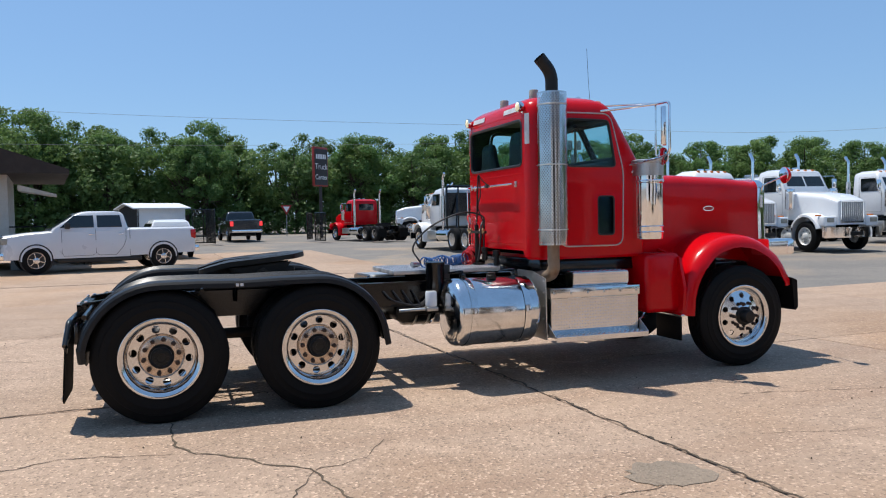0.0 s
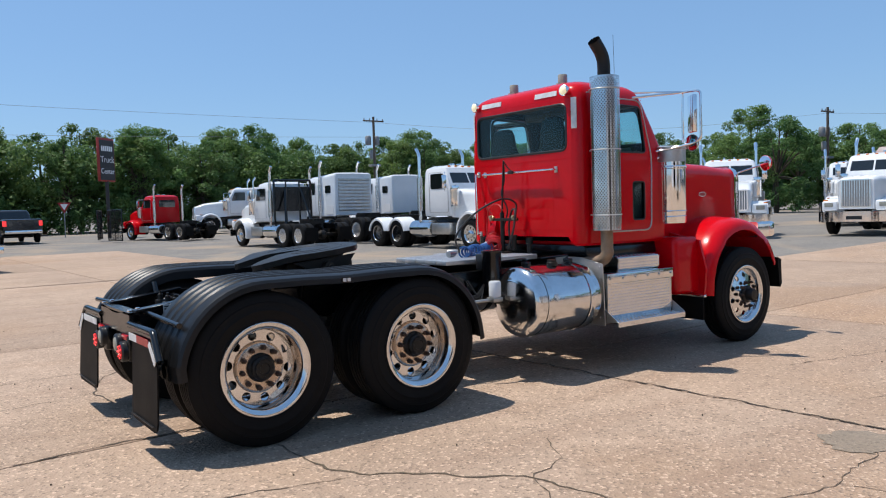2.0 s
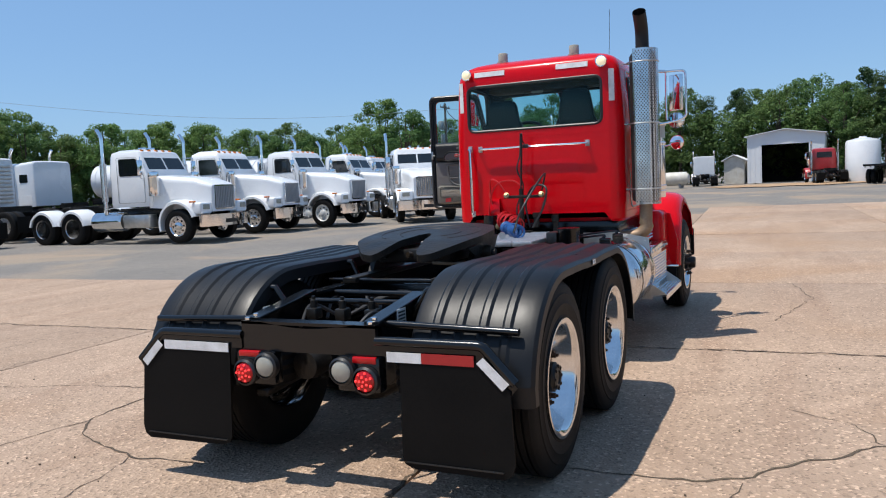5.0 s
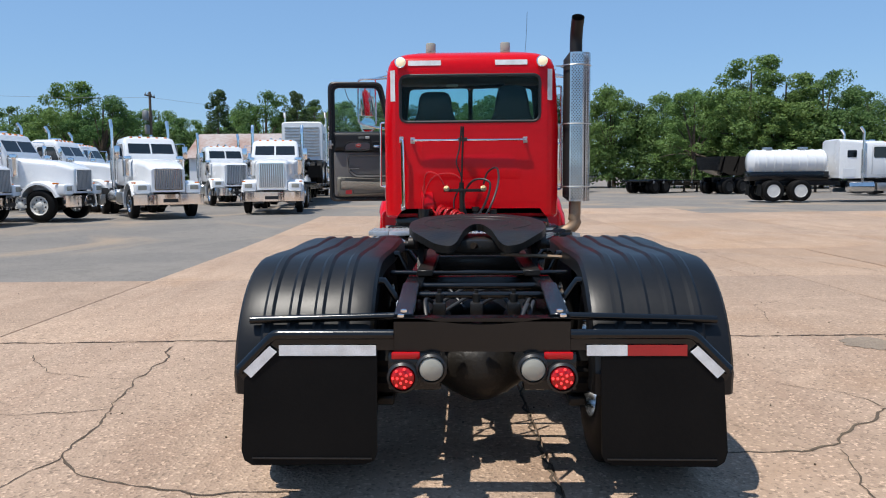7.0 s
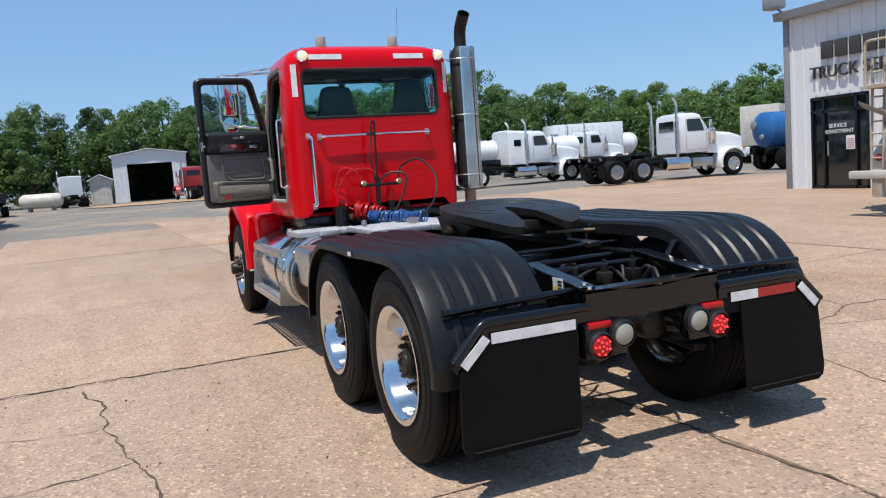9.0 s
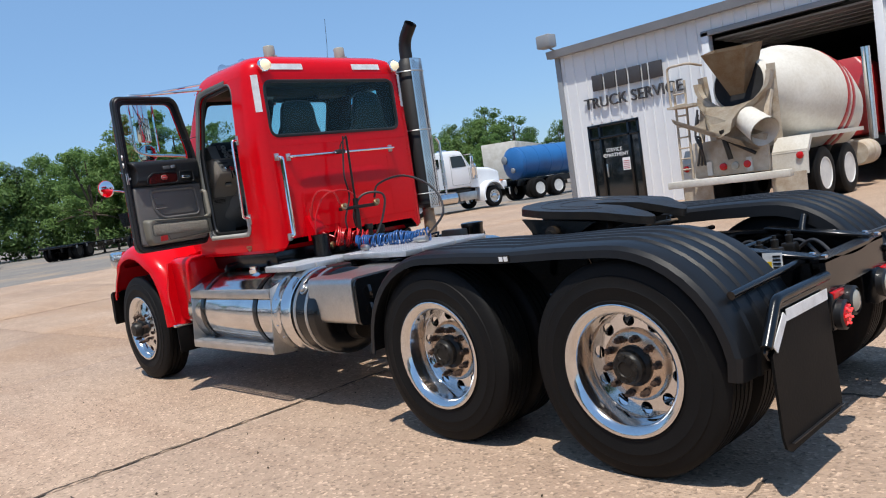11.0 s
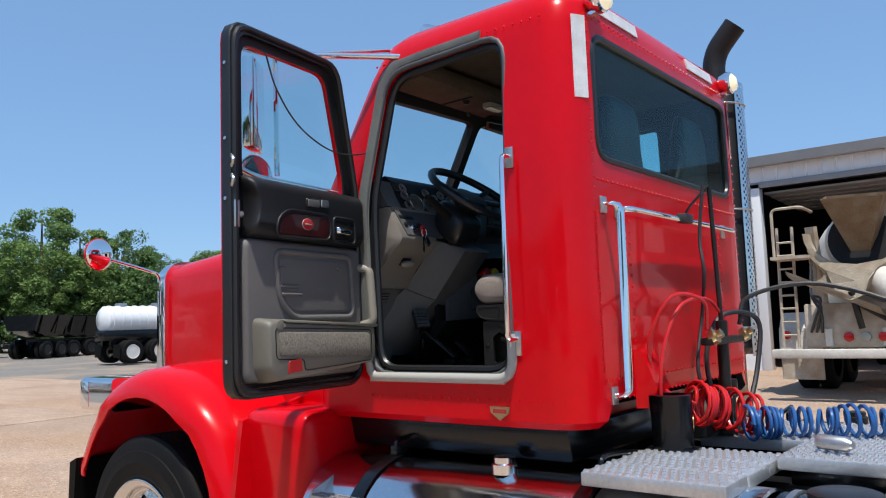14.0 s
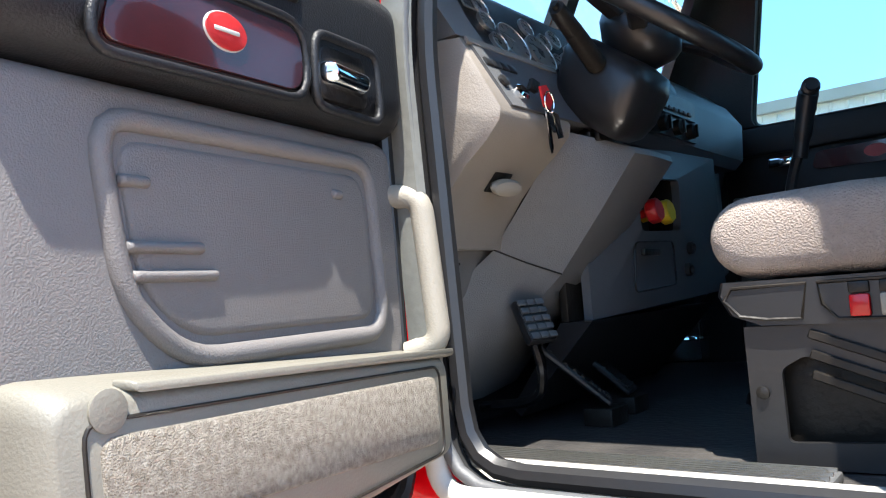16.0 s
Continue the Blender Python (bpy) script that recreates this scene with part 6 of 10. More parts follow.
tube(bm, smooth_path([(3.40, 0.12, 2.17), (3.42, 0.14, 1.95), (3.40, 0.17, 1.80), (3.44, 0.12, 1.62), (3.44, 0.20, 1.40), (3.40, 0.16, 1.20)]), 0.008, 8)
part("hanging_hose", bm, HOSE_BLACK, stand)
bm = B()
tube(bm, smooth_path([(3.50, 0.10, 2.05), (3.45, 0.12, 2.10), (3.38, 0.10, 2.17)]), 0.006, 6)
box(bm, 3.47, 3.51, 0.06, 0.14, 2.02, 2.06, 0.006)
part("tie_strap", bm, HOSE_BLACK, stand)


def coil(a, b, r, turns, pipe, wob, seed):
    rnd = random.Random(seed)
    a, b = Vector(a), Vector(b)
    d = (b - a).normalized()
    up = Vector((0, 0, 1))
    side = d.cross(up).normalized()
    up = side.cross(d)
    n = turns * 14
    ph = [rnd.uniform(-wob, wob) for _ in range(turns + 2)]
    gap = [0.0]
    for _ in range(turns + 1):
        gap.append(gap[-1] + rnd.choice((0.55, 0.8, 1.0, 1.2, 1.9)))
    out = []
    for i in range(n + 1):
        k = turns * i / n
        j, f = int(k), k % 1
        s = ph[j] * (1 - f) + ph[j + 1] * f
        t = (gap[j] * (1 - f) + gap[j + 1] * f) / gap[turns]
        sway = side * 0.03 * math.sin(t * 7.0 + seed) * math.sin(math.pi * t)
        out.append(a.lerp(b, t) + sway + (side * math.cos(k * math.tau) + up * math.sin(k * math.tau)) * (r * (1 + s * 1.2)) + d * (s * 0.06) * math.cos(k * math.tau + s))
    return out


bm = B()
red_c = coil((3.42, 0.34, 1.285), (3.24, 0.12, 1.225), 0.072, 15, 0.008, 0.30, 1)
tube(bm, smooth_path([(3.36, 0.29, 1.57), (3.34, 0.36, 1.68), (3.42, 0.47, 1.70), (3.50, 0.50, 1.55), (3.50, 0.44, 1.36), red_c[0]], 5) + red_c[1:], 0.0075, 7)
part("red_air_hose", bm, HOSE_RED, truck, "red coiled air hose")
bm = B()
blue_c = coil((3.24, 0.25, 1.207), (2.66, -0.08, 1.203), 0.050, 26, 0.008, 0.26, 2)
tube(bm, blue_c, 0.0075, 7)
part("blue_air_hose", bm, HOSE_BLUE, truck, "blue coiled air hose")
bm = B()
tube(bm, smooth_path([(3.36, -0.10, 1.58), (3.32, -0.14, 1.70), (3.05, -0.22, 1.74), (2.70, -0.22, 1.60), (2.52, -0.14, 1.38), blue_c[-1]]), 0.010, 8)
part("air_hose", bm, HOSE_BLACK, truck)
bm = B()
tube(bm, smooth_path([(3.42, 0.06, 1.20), (3.44, 0.10, 1.45), (3.40, 0.0, 1.62), (3.30, -0.16, 1.60), (3.30, -0.12, 1.40), (3.32, 0.0, 1.20)]), 0.011, 8)
part("air_hose", bm, HOSE_BLACK, truck)
bm = B()
tube(bm, smooth_path([(3.36, 0.10, 1.62), (3.38, 0.22, 1.69), (3.42, 0.40, 1.66), (3.46, 0.50, 1.48), (3.47, 0.52, 1.26)]), 0.007, 8)
part("air_hose", bm, HOSE_RED, truck)
bm = B()
lathe(bm, [(0.030, 0), (0.030, 0.08), (0.02, 0.09), (0.02, 0.12)], Matrix.Translation((2.56, 0.05, 1.18)) @ pose(0, 0, 0, 0, 90, 20), 12)
part("gladhand", bm, ALLOY_DULL, truck)
bm = B()
lathe(bm, [(0.026, 0), (0.026, 0.10), (0.012, 0.12)], Matrix.Translation((2.95, 0.42, 1.18)) @ pose(0, 0, 0, 0, 90, 160), 12)
part("gladhand", bm, ALLOY_DULL, truck)
bm = B()
lathe(bm, [(0.075, 0), (0.075, 0.20), (0.060, 0.203), (0.060, 0.02)], Matrix.Translation((3.44, 0.49, 1.130)), 24)
box(bm, 3.35, 3.53, 0.44, 0.54, 1.128, 1.138, 0.003)
part("exhaust_pot", bm, FRAME_BLACK, truck, "chipped black steel cup bolted to the deck")
bm = B()
lathe(bm, [(0.036, 0), (0.036, 0.02), (0.03, 0.024)], Matrix.Translation((3.42, 0.40, 1.215)) @ pose(0, 0, 0, 90, 0, -60), 18)
gg = part("pressure_gauge", bm, BRASS, truck)
bm = B()
box(bm, 3.36, 3.50, 0.20, 0.36, 1.152, 1.20, 0.01)
part("brake_valve", bm, GREASY, truck)
bm = B()
lathe(bm, [(0.03, 1.20), (0.03, 1.30), (0.04, 1.31), (0.04, 1.35)], Matrix.Translation((3.40, -0.02, 0)), 12)
part("pipe_fitting", bm, GREASY, truck)
bm = B()
lathe(bm, [(0.028, 1.15), (0.028, 1.25), (0.04, 1.26), (0.04, 1.32)], Matrix.Translation((3.46, -0.20, 0)), 12)
part("pipe_fitting", bm, GREASY, truck)
bm = B()
prism(bm, [(3.50, 1.28), (3.56, 1.28), (3.56, 1.50), (3.53, 1.50), (3.48, 1.36)], "y", 0.40, 0.52)
part("cab_mount", bm, RED, truck)
bm = B()
box(bm, 2.58, 2.82, -0.46, -0.36, 1.04, 1.20, 0.012)
part("junction_box", bm, BLACK_TRIM, truck)
# filters on the right frame side
bm = B()
lathe(bm, [(0.085, 0.92), (0.095, 0.94), (0.095, 1.20), (0.10, 1.21), (0.10, 1.235), (0.08, 1.24)], Matrix.Translation((2.62, -0.56, 0)), 24)
part("air_dryer", bm, FRAME_BLACK, truck)
bm = B()
lathe(bm, [(0.05, 0.80), (0.058, 0.81), (0.058, 0.94), (0.05, 0.955), (0.02, 0.957)], Matrix.Translation((2.52, -0.72, 0)), 24)
part("filter", bm, WHITE, truck, "white spin-on filter")
bm = B()
box(bm, 2.46, 2.58, -0.77, -0.66, 0.755, 0.80, 0.01)
tube(bm, smooth_path([(2.50, -0.70, 0.775), (2.35, -0.68, 0.77), (2.22, -0.62, 0.76)]), 0.016, 8)
part("filter_head", bm, ALLOY_DULL, truck)
for k in range(4):
    bm = B()
    tube(bm, smooth_path([(2.10 + 0.1 * k, -0.45, 0.95), (2.2 + 0.1 * k, -0.52, 0.85 - 0.03 * k), (2.45 + 0.03 * k, -0.50, 0.80), (2.6, -0.46, 0.9)]), 0.010, 7)
    part("air_line", bm, HOSE_BLACK, truck)
bm = B()
lathe(bm, [(0.03, -0.45), (0.11, -0.42), (0.12, -0.38), (0.12, 0.38), (0.11, 0.42), (0.03, 0.45)], Matrix.Translation((2.35, 0, 0.72)) @ pose(0, 0, 0, 90), 20)
part("air_tank", bm, GREASY, truck)
bm = B()
box(bm, 4.0, 4.9, -0.40, 0.40, 0.70, 1.05, 0.05)
part("gearbox", bm, GREASY, truck)

# ---- cab interior ----
bm = B()
box(bm, 3.62, 4.94, -0.84, 0.84, 1.39, 1.415, 0.004)
fl = part("cab_floor", bm, FLOOR_MAT, cab, "black rubber floor mat, dusty")
bm = B()
rings(bm, [cab_ring(2.80, 3.61, 4.58, 0.80, 0.12, 0.12), cab_ring(2.86, 3.65, 4.52, 0.74, 0.12, 0.12)])
hlr = part("headliner", bm, HEADLINER, cab, "dusty brown headliner")
bm = B()
box(bm, 4.36, 4.60, -0.78, 0.78, 2.70, 2.79, 0.03)
shelf = part("header_shelf", bm, HEADLINER, cab)
bm = B()
prism(bm, loop_round([(4.365, 0.14), (4.425, 0.14), (4.425, 0.27), (4.365, 0.27)], 0.025), "z", 2.682, 2.701)
dome = part("dome_lamp", bm, TRIM_GREY, shelf, "pale dome lamp in a grey frame")
bm = B()
prism(bm, loop_round([(4.372, 0.15), (4.418, 0.15), (4.418, 0.26), (4.372, 0.26)], 0.02), "z", 2.676, 2.683)
part("lens", bm, LENS_CLEAR, dome)
bm = B()
tube(bm, smooth_path([(4.54, 0.06, 2.696), (4.47, -0.12, 2.684), (4.39, -0.38, 2.692)]), 0.026, 10)
part("grab_roll", bm, DARK_VINYL, shelf)
bm = B()
tube(bm, [(4.585, -0.20, 2.698), (4.455, -0.20, 2.698)], 0.005, 6)
tube(bm, [(4.56, 0.40, 2.698), (4.38, 0.40, 2.698)], 0.005, 6)
part("seam", bm, DARK_VINYL, shelf)
for x, y, r in ((4.447, 0.36, 0.018), (4.57, 0.18, 0.011), (4.44, -0.30, 0.014)):
    bm = B()
    lathe(bm, [(r, 2.700), (r, 2.690), (r * 0.5, 2.682)], Matrix.Translation((x, y, 0)), 12)
    part("retainer", bm, BLACK_TRIM, shelf)
bm = B()
tube(bm, smooth_path([(4.57, 0.02, 2.70), (4.575, 0.012, 2.672), (4.58, 0.008, 2.655)]), [0.006] * 12 + [0.011], 8)
part("loose_plug", bm, REFLECT_RED, shelf)
bm = B()
prism(bm, [(3.602, 1.42), (3.612, 1.42), (3.612, 2.21), (3.602, 2.21)], "y", -0.80, 0.80)
part("rear_lining", bm, DARK_VINYL, cab)
bm = B()
box(bm, -0.05, 0.05, -0.04, 0.04, -0.003, 0.003)
ns = part("no_smoking_plate", bm, REFLECT_RED, cab, "red no smoking plate with white letters")
ns.matrix_basis = Matrix.Translation((4.33, 0.36, 2.788)) @ pose(0, 0, 0, 180, 0, 230)


def lettering(text, size, material, parent, m, extrude=0.0, align="CENTER"):
    """Raised letters as a mesh."""
    cu = bpy.data.curves.new("letters", "FONT")
    cu.body, cu.size, cu.extrude, cu.align_x, cu.align_y = text, size, extrude, align, "CENTER"
    tmp = new("letters", cu)
    dg = bpy.context.evaluated_depsgraph_get()
    dg.update()
    me = bpy.data.meshes.new_from_object(tmp.evaluated_get(dg))
    bpy.data.objects.remove(tmp)
    bpy.data.curves.remove(cu)
    me.materials.clear()
    me.materials.append(material)
    ob = new("lettering", me)
    ob.parent = parent
    ob.matrix_basis = m
    return ob


lettering("NO\nSMOKING", 0.022, WHITE_PLAIN, ns, Matrix.Translation((0, 0.008, 0.0045)))
# dashboard: top pad, gauge face, beige driver-side end, sloping switch strip, centre stack
bm = B()
prism(bm, [(4.600, 2.152), (4.640, 2.225), (4.672, 2.300), (4.700, 2.325), (4.80, 2.315), (4.93, 2.24), (4.95, 1.66), (4.80, 1.66), (4.66, 2.05)], "y", -0.78, 0.68)
dash = part("dashboard", bm, DARK_VINYL, truck, "charcoal dashboard with round gauges", 30)
bm = B()
CHEEK_PROFILE = [(4.600, 2.158), (4.527, 2.020), (4.532, 2.000), (4.560, 1.972), (4.610, 1.935), (4.655, 1.890), (4.690, 1.845), (4.705, 1.800), (4.93, 1.800), (4.93, 2.158)]
rings(bm, [[(x + (0.03 if x < 4.72 else 0.0), y, z) for x, z in CHEEK_PROFILE] if edge else [(x, y, z) for x, z in CHEEK_PROFILE] for y, edge in ((0.775, True), (0.762, False), (0.525, False))])
part("side_cheek", bm, CHEEK, dash, "beige-grey moulded dash end", 50)
bm = B()
prism(bm, [(4.600, 2.162), (4.640, 2.228), (4.668, 2.290), (4.93, 2.25), (4.93, 2.162)], "y", 0.682, 0.772)
part("cheek_top", bm, KNEE, dash)
bm = B()
prism(bm, [(4.600, 2.157), (4.536, 2.036), (4.60, 2.02), (4.93, 2.02), (4.93, 2.157)], "y", 0.40, 0.525)
part("strip_backing", bm, SLATE, dash)
bm = B()   # switch strip across the sloping face
for a, b_ in ((0.415, 0.745),):
    rings(bm, [[(4.593 - d, y, 2.150), (4.530 - d, y - 0.02, 2.030), (4.536 - d + 0.006, y - 0.02, 2.026), (4.600, y, 2.147)] for y, d in ((b_, 0.004), (a, 0.004))])
sw = part("switch_strip", bm, SLATE, dash)
bm = B()
rings(bm, [[(4.596, y, 2.158), (4.590, y, 2.146), (4.586, y, 2.149), (4.592, y, 2.161)] for y in (0.755, 0.45)])
part("strip_edge", bm, CHEEK, sw)
SF = Vector((-0.886, 0, 0.463)).to_track_quat("Z", "Y").to_matrix().to_4x4()
for k in range(4):
    bm = B()
    box(bm, -0.013, 0.013, -0.009, 0.009, 0.0, 0.010, 0.003)
    turned(bm, Matrix.Translation((4.576, 0.722 - 0.024 * k, 2.112)) @ SF)
    part("switch", bm, BLACK_TRIM, sw)
bm = B()
lathe(bm, [(0.012, 0.0), (0.012, 0.012), (0.008, 0.014)], Matrix.Translation((4.556, 0.712, 2.075)) @ SF, 14)
part("switch_knob", bm, BLACK_TRIM, sw)
bm = B()
box(bm, -0.016, 0.016, -0.05, 0.05, 0.0, 0.006, 0.002)
turned(bm, Matrix.Translation((4.538, 0.60, 2.036)) @ SF)
part("strip_recess", bm, GREASY, sw)
bm = B()
rings(bm, [[(4.594, y, 2.140), (4.578, y, 2.110), (4.574, y, 2.113), (4.590, y, 2.143)] for y in (0.58, 0.44)])
part("vent_slot", bm, GREASY, sw)
GF = Vector((-0.91, 0, 0.42)).normalized().to_track_quat("Z", "Y").to_matrix().to_4x4()
for y, z, r in ((0.615, 2.185, 0.022), (0.552, 2.200, 0.046), (0.448, 2.200, 0.044), (0.382, 2.192, 0.021), (0.618, 2.232, 0.021), (0.612, 2.268, 0.022), (0.450, 2.262, 0.021), (0.395, 2.240, 0.020), (0.335, 2.262, 0.022), (0.330, 2.205, 0.022), (0.280, 2.240, 0.020)):
    x = 4.598 + (z - 2.152) * 0.50
    m = Matrix.Translation((x, y, z)) @ GF
    bm = B()
    lathe(bm, [(r + 0.002, -0.006), (r + 0.002, 0.004), (r + 0.0005, 0.005), (r - 0.0005, 0.003)], m, 26)
    gg = part("gauge", bm, ALLOY_DULL, dash)
    bm = B()
    lathe(bm, [(r - 0.001, 0.0025), (r * 0.3, 0.003)], m, 26)
    part("gauge_face", bm, BLACK_TRIM, gg)
    bm = B()
    for k in range(9):
        a = radians(-40 + 260 * k / 8)
        b2 = B()
        box(b2, r * 0.70, r * 0.9, -0.0011, 0.0011, 0.0035, 0.0045)
        turned(b2, m @ Matrix.Rotation(a, 4, "Z"))
        join(bm, b2)
    b2 = B()
    box(b2, 0, r * 0.7, -0.0011, 0.0011, 0.0045, 0.0055)
    turned(b2, m @ Matrix.Rotation(radians(150), 4, "Z"))
    join(bm, b2)
    tagged(part("dial_scale", bm, SLATE, gg), kind="stuff")
bm = B()
box(bm, -0.020, 0.020, -0.026, 0.026, 0.0, 0.003)
turned(bm, Matrix.Translation((4.661, 0.650, 2.275)) @ GF)
pl = part("data_plate", bm, KNEE, dash, "small pale plate with dark print")
bm = B()
for k in range(4):
    b2 = B()
    box(b2, -0.016 + 0.008 * k, -0.012 + 0.008 * k, -0.022, 0.022, 0.003, 0.0042)
    turned(b2, Matrix.Translation((4.661, 0.650, 2.275)) @ GF)
    join(bm, b2)
part("print", bm, BLACK_TRIM, pl)
# column shroud: a broad leg that sweeps down and forward from the column to the toe board
bm = B()
rings(bm, [loop3 for loop3 in (
    [(4.566, 0.500, 2.022), (4.520, 0.462, 2.004), (4.456, 0.402, 1.978), (4.446, 0.340, 1.976), (4.456, 0.215, 1.978), (4.62, 0.190, 2.03)],
    [(4.568, 0.507, 2.010), (4.522, 0.466, 1.992), (4.454, 0.406, 1.966), (4.442, 0.340, 1.964), (4.454, 0.210, 1.966), (4.62, 0.186, 2.02)],
    [(4.640, 0.520, 1.905), (4.592, 0.475, 1.880), (4.540, 0.420, 1.852), (4.530, 0.345, 1.850), (4.545, 0.225, 1.855), (4.68, 0.200, 1.91)],
    [(4.715, 0.545, 1.800), (4.675, 0.490, 1.770), (4.628, 0.432, 1.742), (4.618, 0.350, 1.740), (4.635, 0.240, 1.745), (4.76, 0.215, 1.80)],
    [(4.775, 0.600, 1.735), (4.735, 0.545, 1.690), (4.700, 0.470, 1.665), (4.690, 0.370, 1.665), (4.705, 0.250, 1.675), (4.82, 0.220, 1.73)],
    [(4.835, 0.690, 1.665), (4.795, 0.630, 1.610), (4.775, 0.530, 1.590), (4.775, 0.400, 1.590), (4.785, 0.260, 1.605), (4.88, 0.230, 1.66)],
    [(4.92, 0.760, 1.58), (4.90, 0.70, 1.50), (4.88, 0.56, 1.48), (4.88, 0.40, 1.48), (4.88, 0.26, 1.50), (4.93, 0.23, 1.56)])])
kb = part("knee_bolster", bm, KNEE, dash, "grey moulded steering column shroud", 35)
bm = B()
tube(bm, [(4.7155, 0.546, 1.800), (4.675, 0.492, 1.770), (4.627, 0.434, 1.741)], 0.0016, 6)
part("shroud_seam", bm, GREASY, kb)
bm = B()
rings(bm, [[(4.735, 0.50, 1.80), (4.735, 0.768, 1.80), (4.90, 0.768, 1.80), (4.90, 0.50, 1.80)], [(4.80, 0.52, 1.62), (4.80, 0.775, 1.62), (4.92, 0.775, 1.62), (4.92, 0.52, 1.62)], [(4.86, 0.52, 1.43), (4.86, 0.78, 1.43), (4.94, 0.78, 1.43), (4.94, 0.52, 1.43)]])
kp = part("kick_panel", bm, KNEE, dash)
bm = B()
for k in range(5):
    bar(bm, (4.742 + 0.006 * k, 0.63, 1.775 - 0.012 * k), (4.742 + 0.006 * k, 0.755, 1.775 - 0.012 * k), 0.006, 0.005)
part("vent_louvre", bm, GREASY, kp)
bm = B()   # beige lever that sticks out of its slot in the under-dash panel
box(bm, -0.028, 0.028, -0.022, 0.022, 0.0, 0.004, 0.002)
turned(bm, Matrix.Translation((4.628, 0.640, 1.918)) @ Vector((-0.72, 0, -0.69)).to_track_quat("Z", "Y").to_matrix().to_4x4())
lever = part("lever_slot", bm, GREASY, dash)
bm = B()
lathe(bm, [(0.010, 0.0), (0.026, 0.012), (0.030, 0.022), (0.026, 0.030), (0.012, 0.034)], Matrix.Translation((4.624, 0.640, 1.915)) @ Vector((-0.80, 0.25, -0.5)).to_track_quat("Z", "Y").to_matrix().to_4x4() @ Matrix.Diagonal((1.2, 0.55, 1, 1)), 18)
part("release_lever", bm, GREY_LIGHT, lever, "beige release lever")
# centre stack with radio and heater controls, rounded toward the passenger
bm = B()
rings(bm, [[(4.575, y1, 2.035), (4.548, y1, 2.060), (4.540, y1, 2.17), (4.585, y1, 2.235), (4.66, y1, 2.285), (4.92, y1, 2.27), (4.92, y1, 2.035)] if k < 3 else [(4.66, y1, 2.06), (4.64, y1, 2.08), (4.64, y1, 2.16), (4.67, y1, 2.20), (4.72, y1, 2.24), (4.92, y1, 2.24), (4.92, y1, 2.06)] for k, y1 in enumerate((0.16, -0.20, -0.62, -0.72))])
rad = part("centre_panel", bm, SLATE, dash, "slate grey centre dash with radio and heater controls", 40)
bm = B()
prism(bm, [(0.10, 2.122), (-0.19, 2.122), (-0.19, 2.172), (0.10, 2.172)], "x", 4.534, 4.546)
rd = part("radio", bm, BLACK_TRIM, rad, "black car radio")
for k in range(8):
    bm = B()
    box(bm, 4.528, 4.536, 0.075 - 0.032 * k, 0.097 - 0.032 * k, 2.130, 2.140, 0.002)
    part("radio_button", bm, SLATE, rd)
bm = B()
prism(bm, [(0.10, 2.066), (-0.19, 2.066), (-0.19, 2.114), (0.10, 2.114)], "x", 4.538, 4.548)
hp = part("heater_panel", bm, BLACK_TRIM, rad)
for y in (0.045, -0.045, -0.135):
    bm = B()
    lathe(bm, [(0.020, 0), (0.020, 0.018), (0.014, 0.022)], Matrix.Translation((4.538, y, 2.090)) @ pose(0, 0, 0, 0, -90), 16)
    box(bm, 4.510, 4.518, y - 0.003, y + 0.003, 2.074, 2.106)
    part("heater_knob", bm, GREASY, hp)
for y in (-0.02, -0.12):
    bm = B()
    lathe(bm, [(0.030, 0), (0.030, 0.006), (0.024, 0.008)], Matrix.Translation((4.575, y, 2.215)) @ GF, 20)
    part("air_vent", bm, BLACK_TRIM, rad)
# lower console with its pocket, brake knobs, sockets
bm = B()
sheet(bm, [(0.36, 1.640), (-0.34, 1.672), (-0.34, 2.04), (0.36, 2.04)], [list(reversed(loop_round([(0.195, 1.826), (-0.045, 1.832), (-0.060, 1.962), (0.190, 1.946)], 0.02)))], lambda u, v, w: (4.548 + w + max(0.0, u - 0.2) * 0.35, u, v), 0.02)
con = part("lower_console", bm, SLATE, dash, "slate grey lower console with an open pocket")
bm = B()
box(bm, 4.640, 4.66, -0.34, 0.40, 1.64, 2.03, 0.004)
box(bm, 4.57, 4.645, 0.20, 0.215, 1.81, 1.97)
box(bm, 4.57, 4.645, -0.075, -0.060, 1.81, 1.97)
box(bm, 4.57, 4.645, -0.06, 0.20, 1.808, 1.822)
part("console_pocket", bm, GREASY, con)
bm = B()
prism(bm, [(4.585, 1.64), (4.66, 1.64), (4.80, 1.46), (4.78, 1.44)], "y", -0.34, 0.40)
part("tunnel_front", bm, DARK_VINYL, con)
for y, mt in ((0.115, HOSE_RED), (0.045, YELLOW)):
    bm = B()
    m = Matrix.Translation((4.61, y, 1.866)) @ pose(0, 0, 0, 0, -82)
    lathe(bm, [(0.010, 0), (0.010, 0.045), (0.018, 0.050)], m, 12)
    prism2 = [(0.030 * math.cos(q), 0.030 * math.sin(q)) for q in [math.tau * k / 8 for k in range(8)]]
    rings(bm, [[m @ Vector((x * f, y_ * f, h)) for x, y_ in prism2] for h, f in ((0.048, 0.8), (0.054, 1.0), (0.072, 1.0), (0.078, 0.85))])
    part("brake_knob", bm, mt, con, "red brake knob" if mt is HOSE_RED else "yellow brake knob")
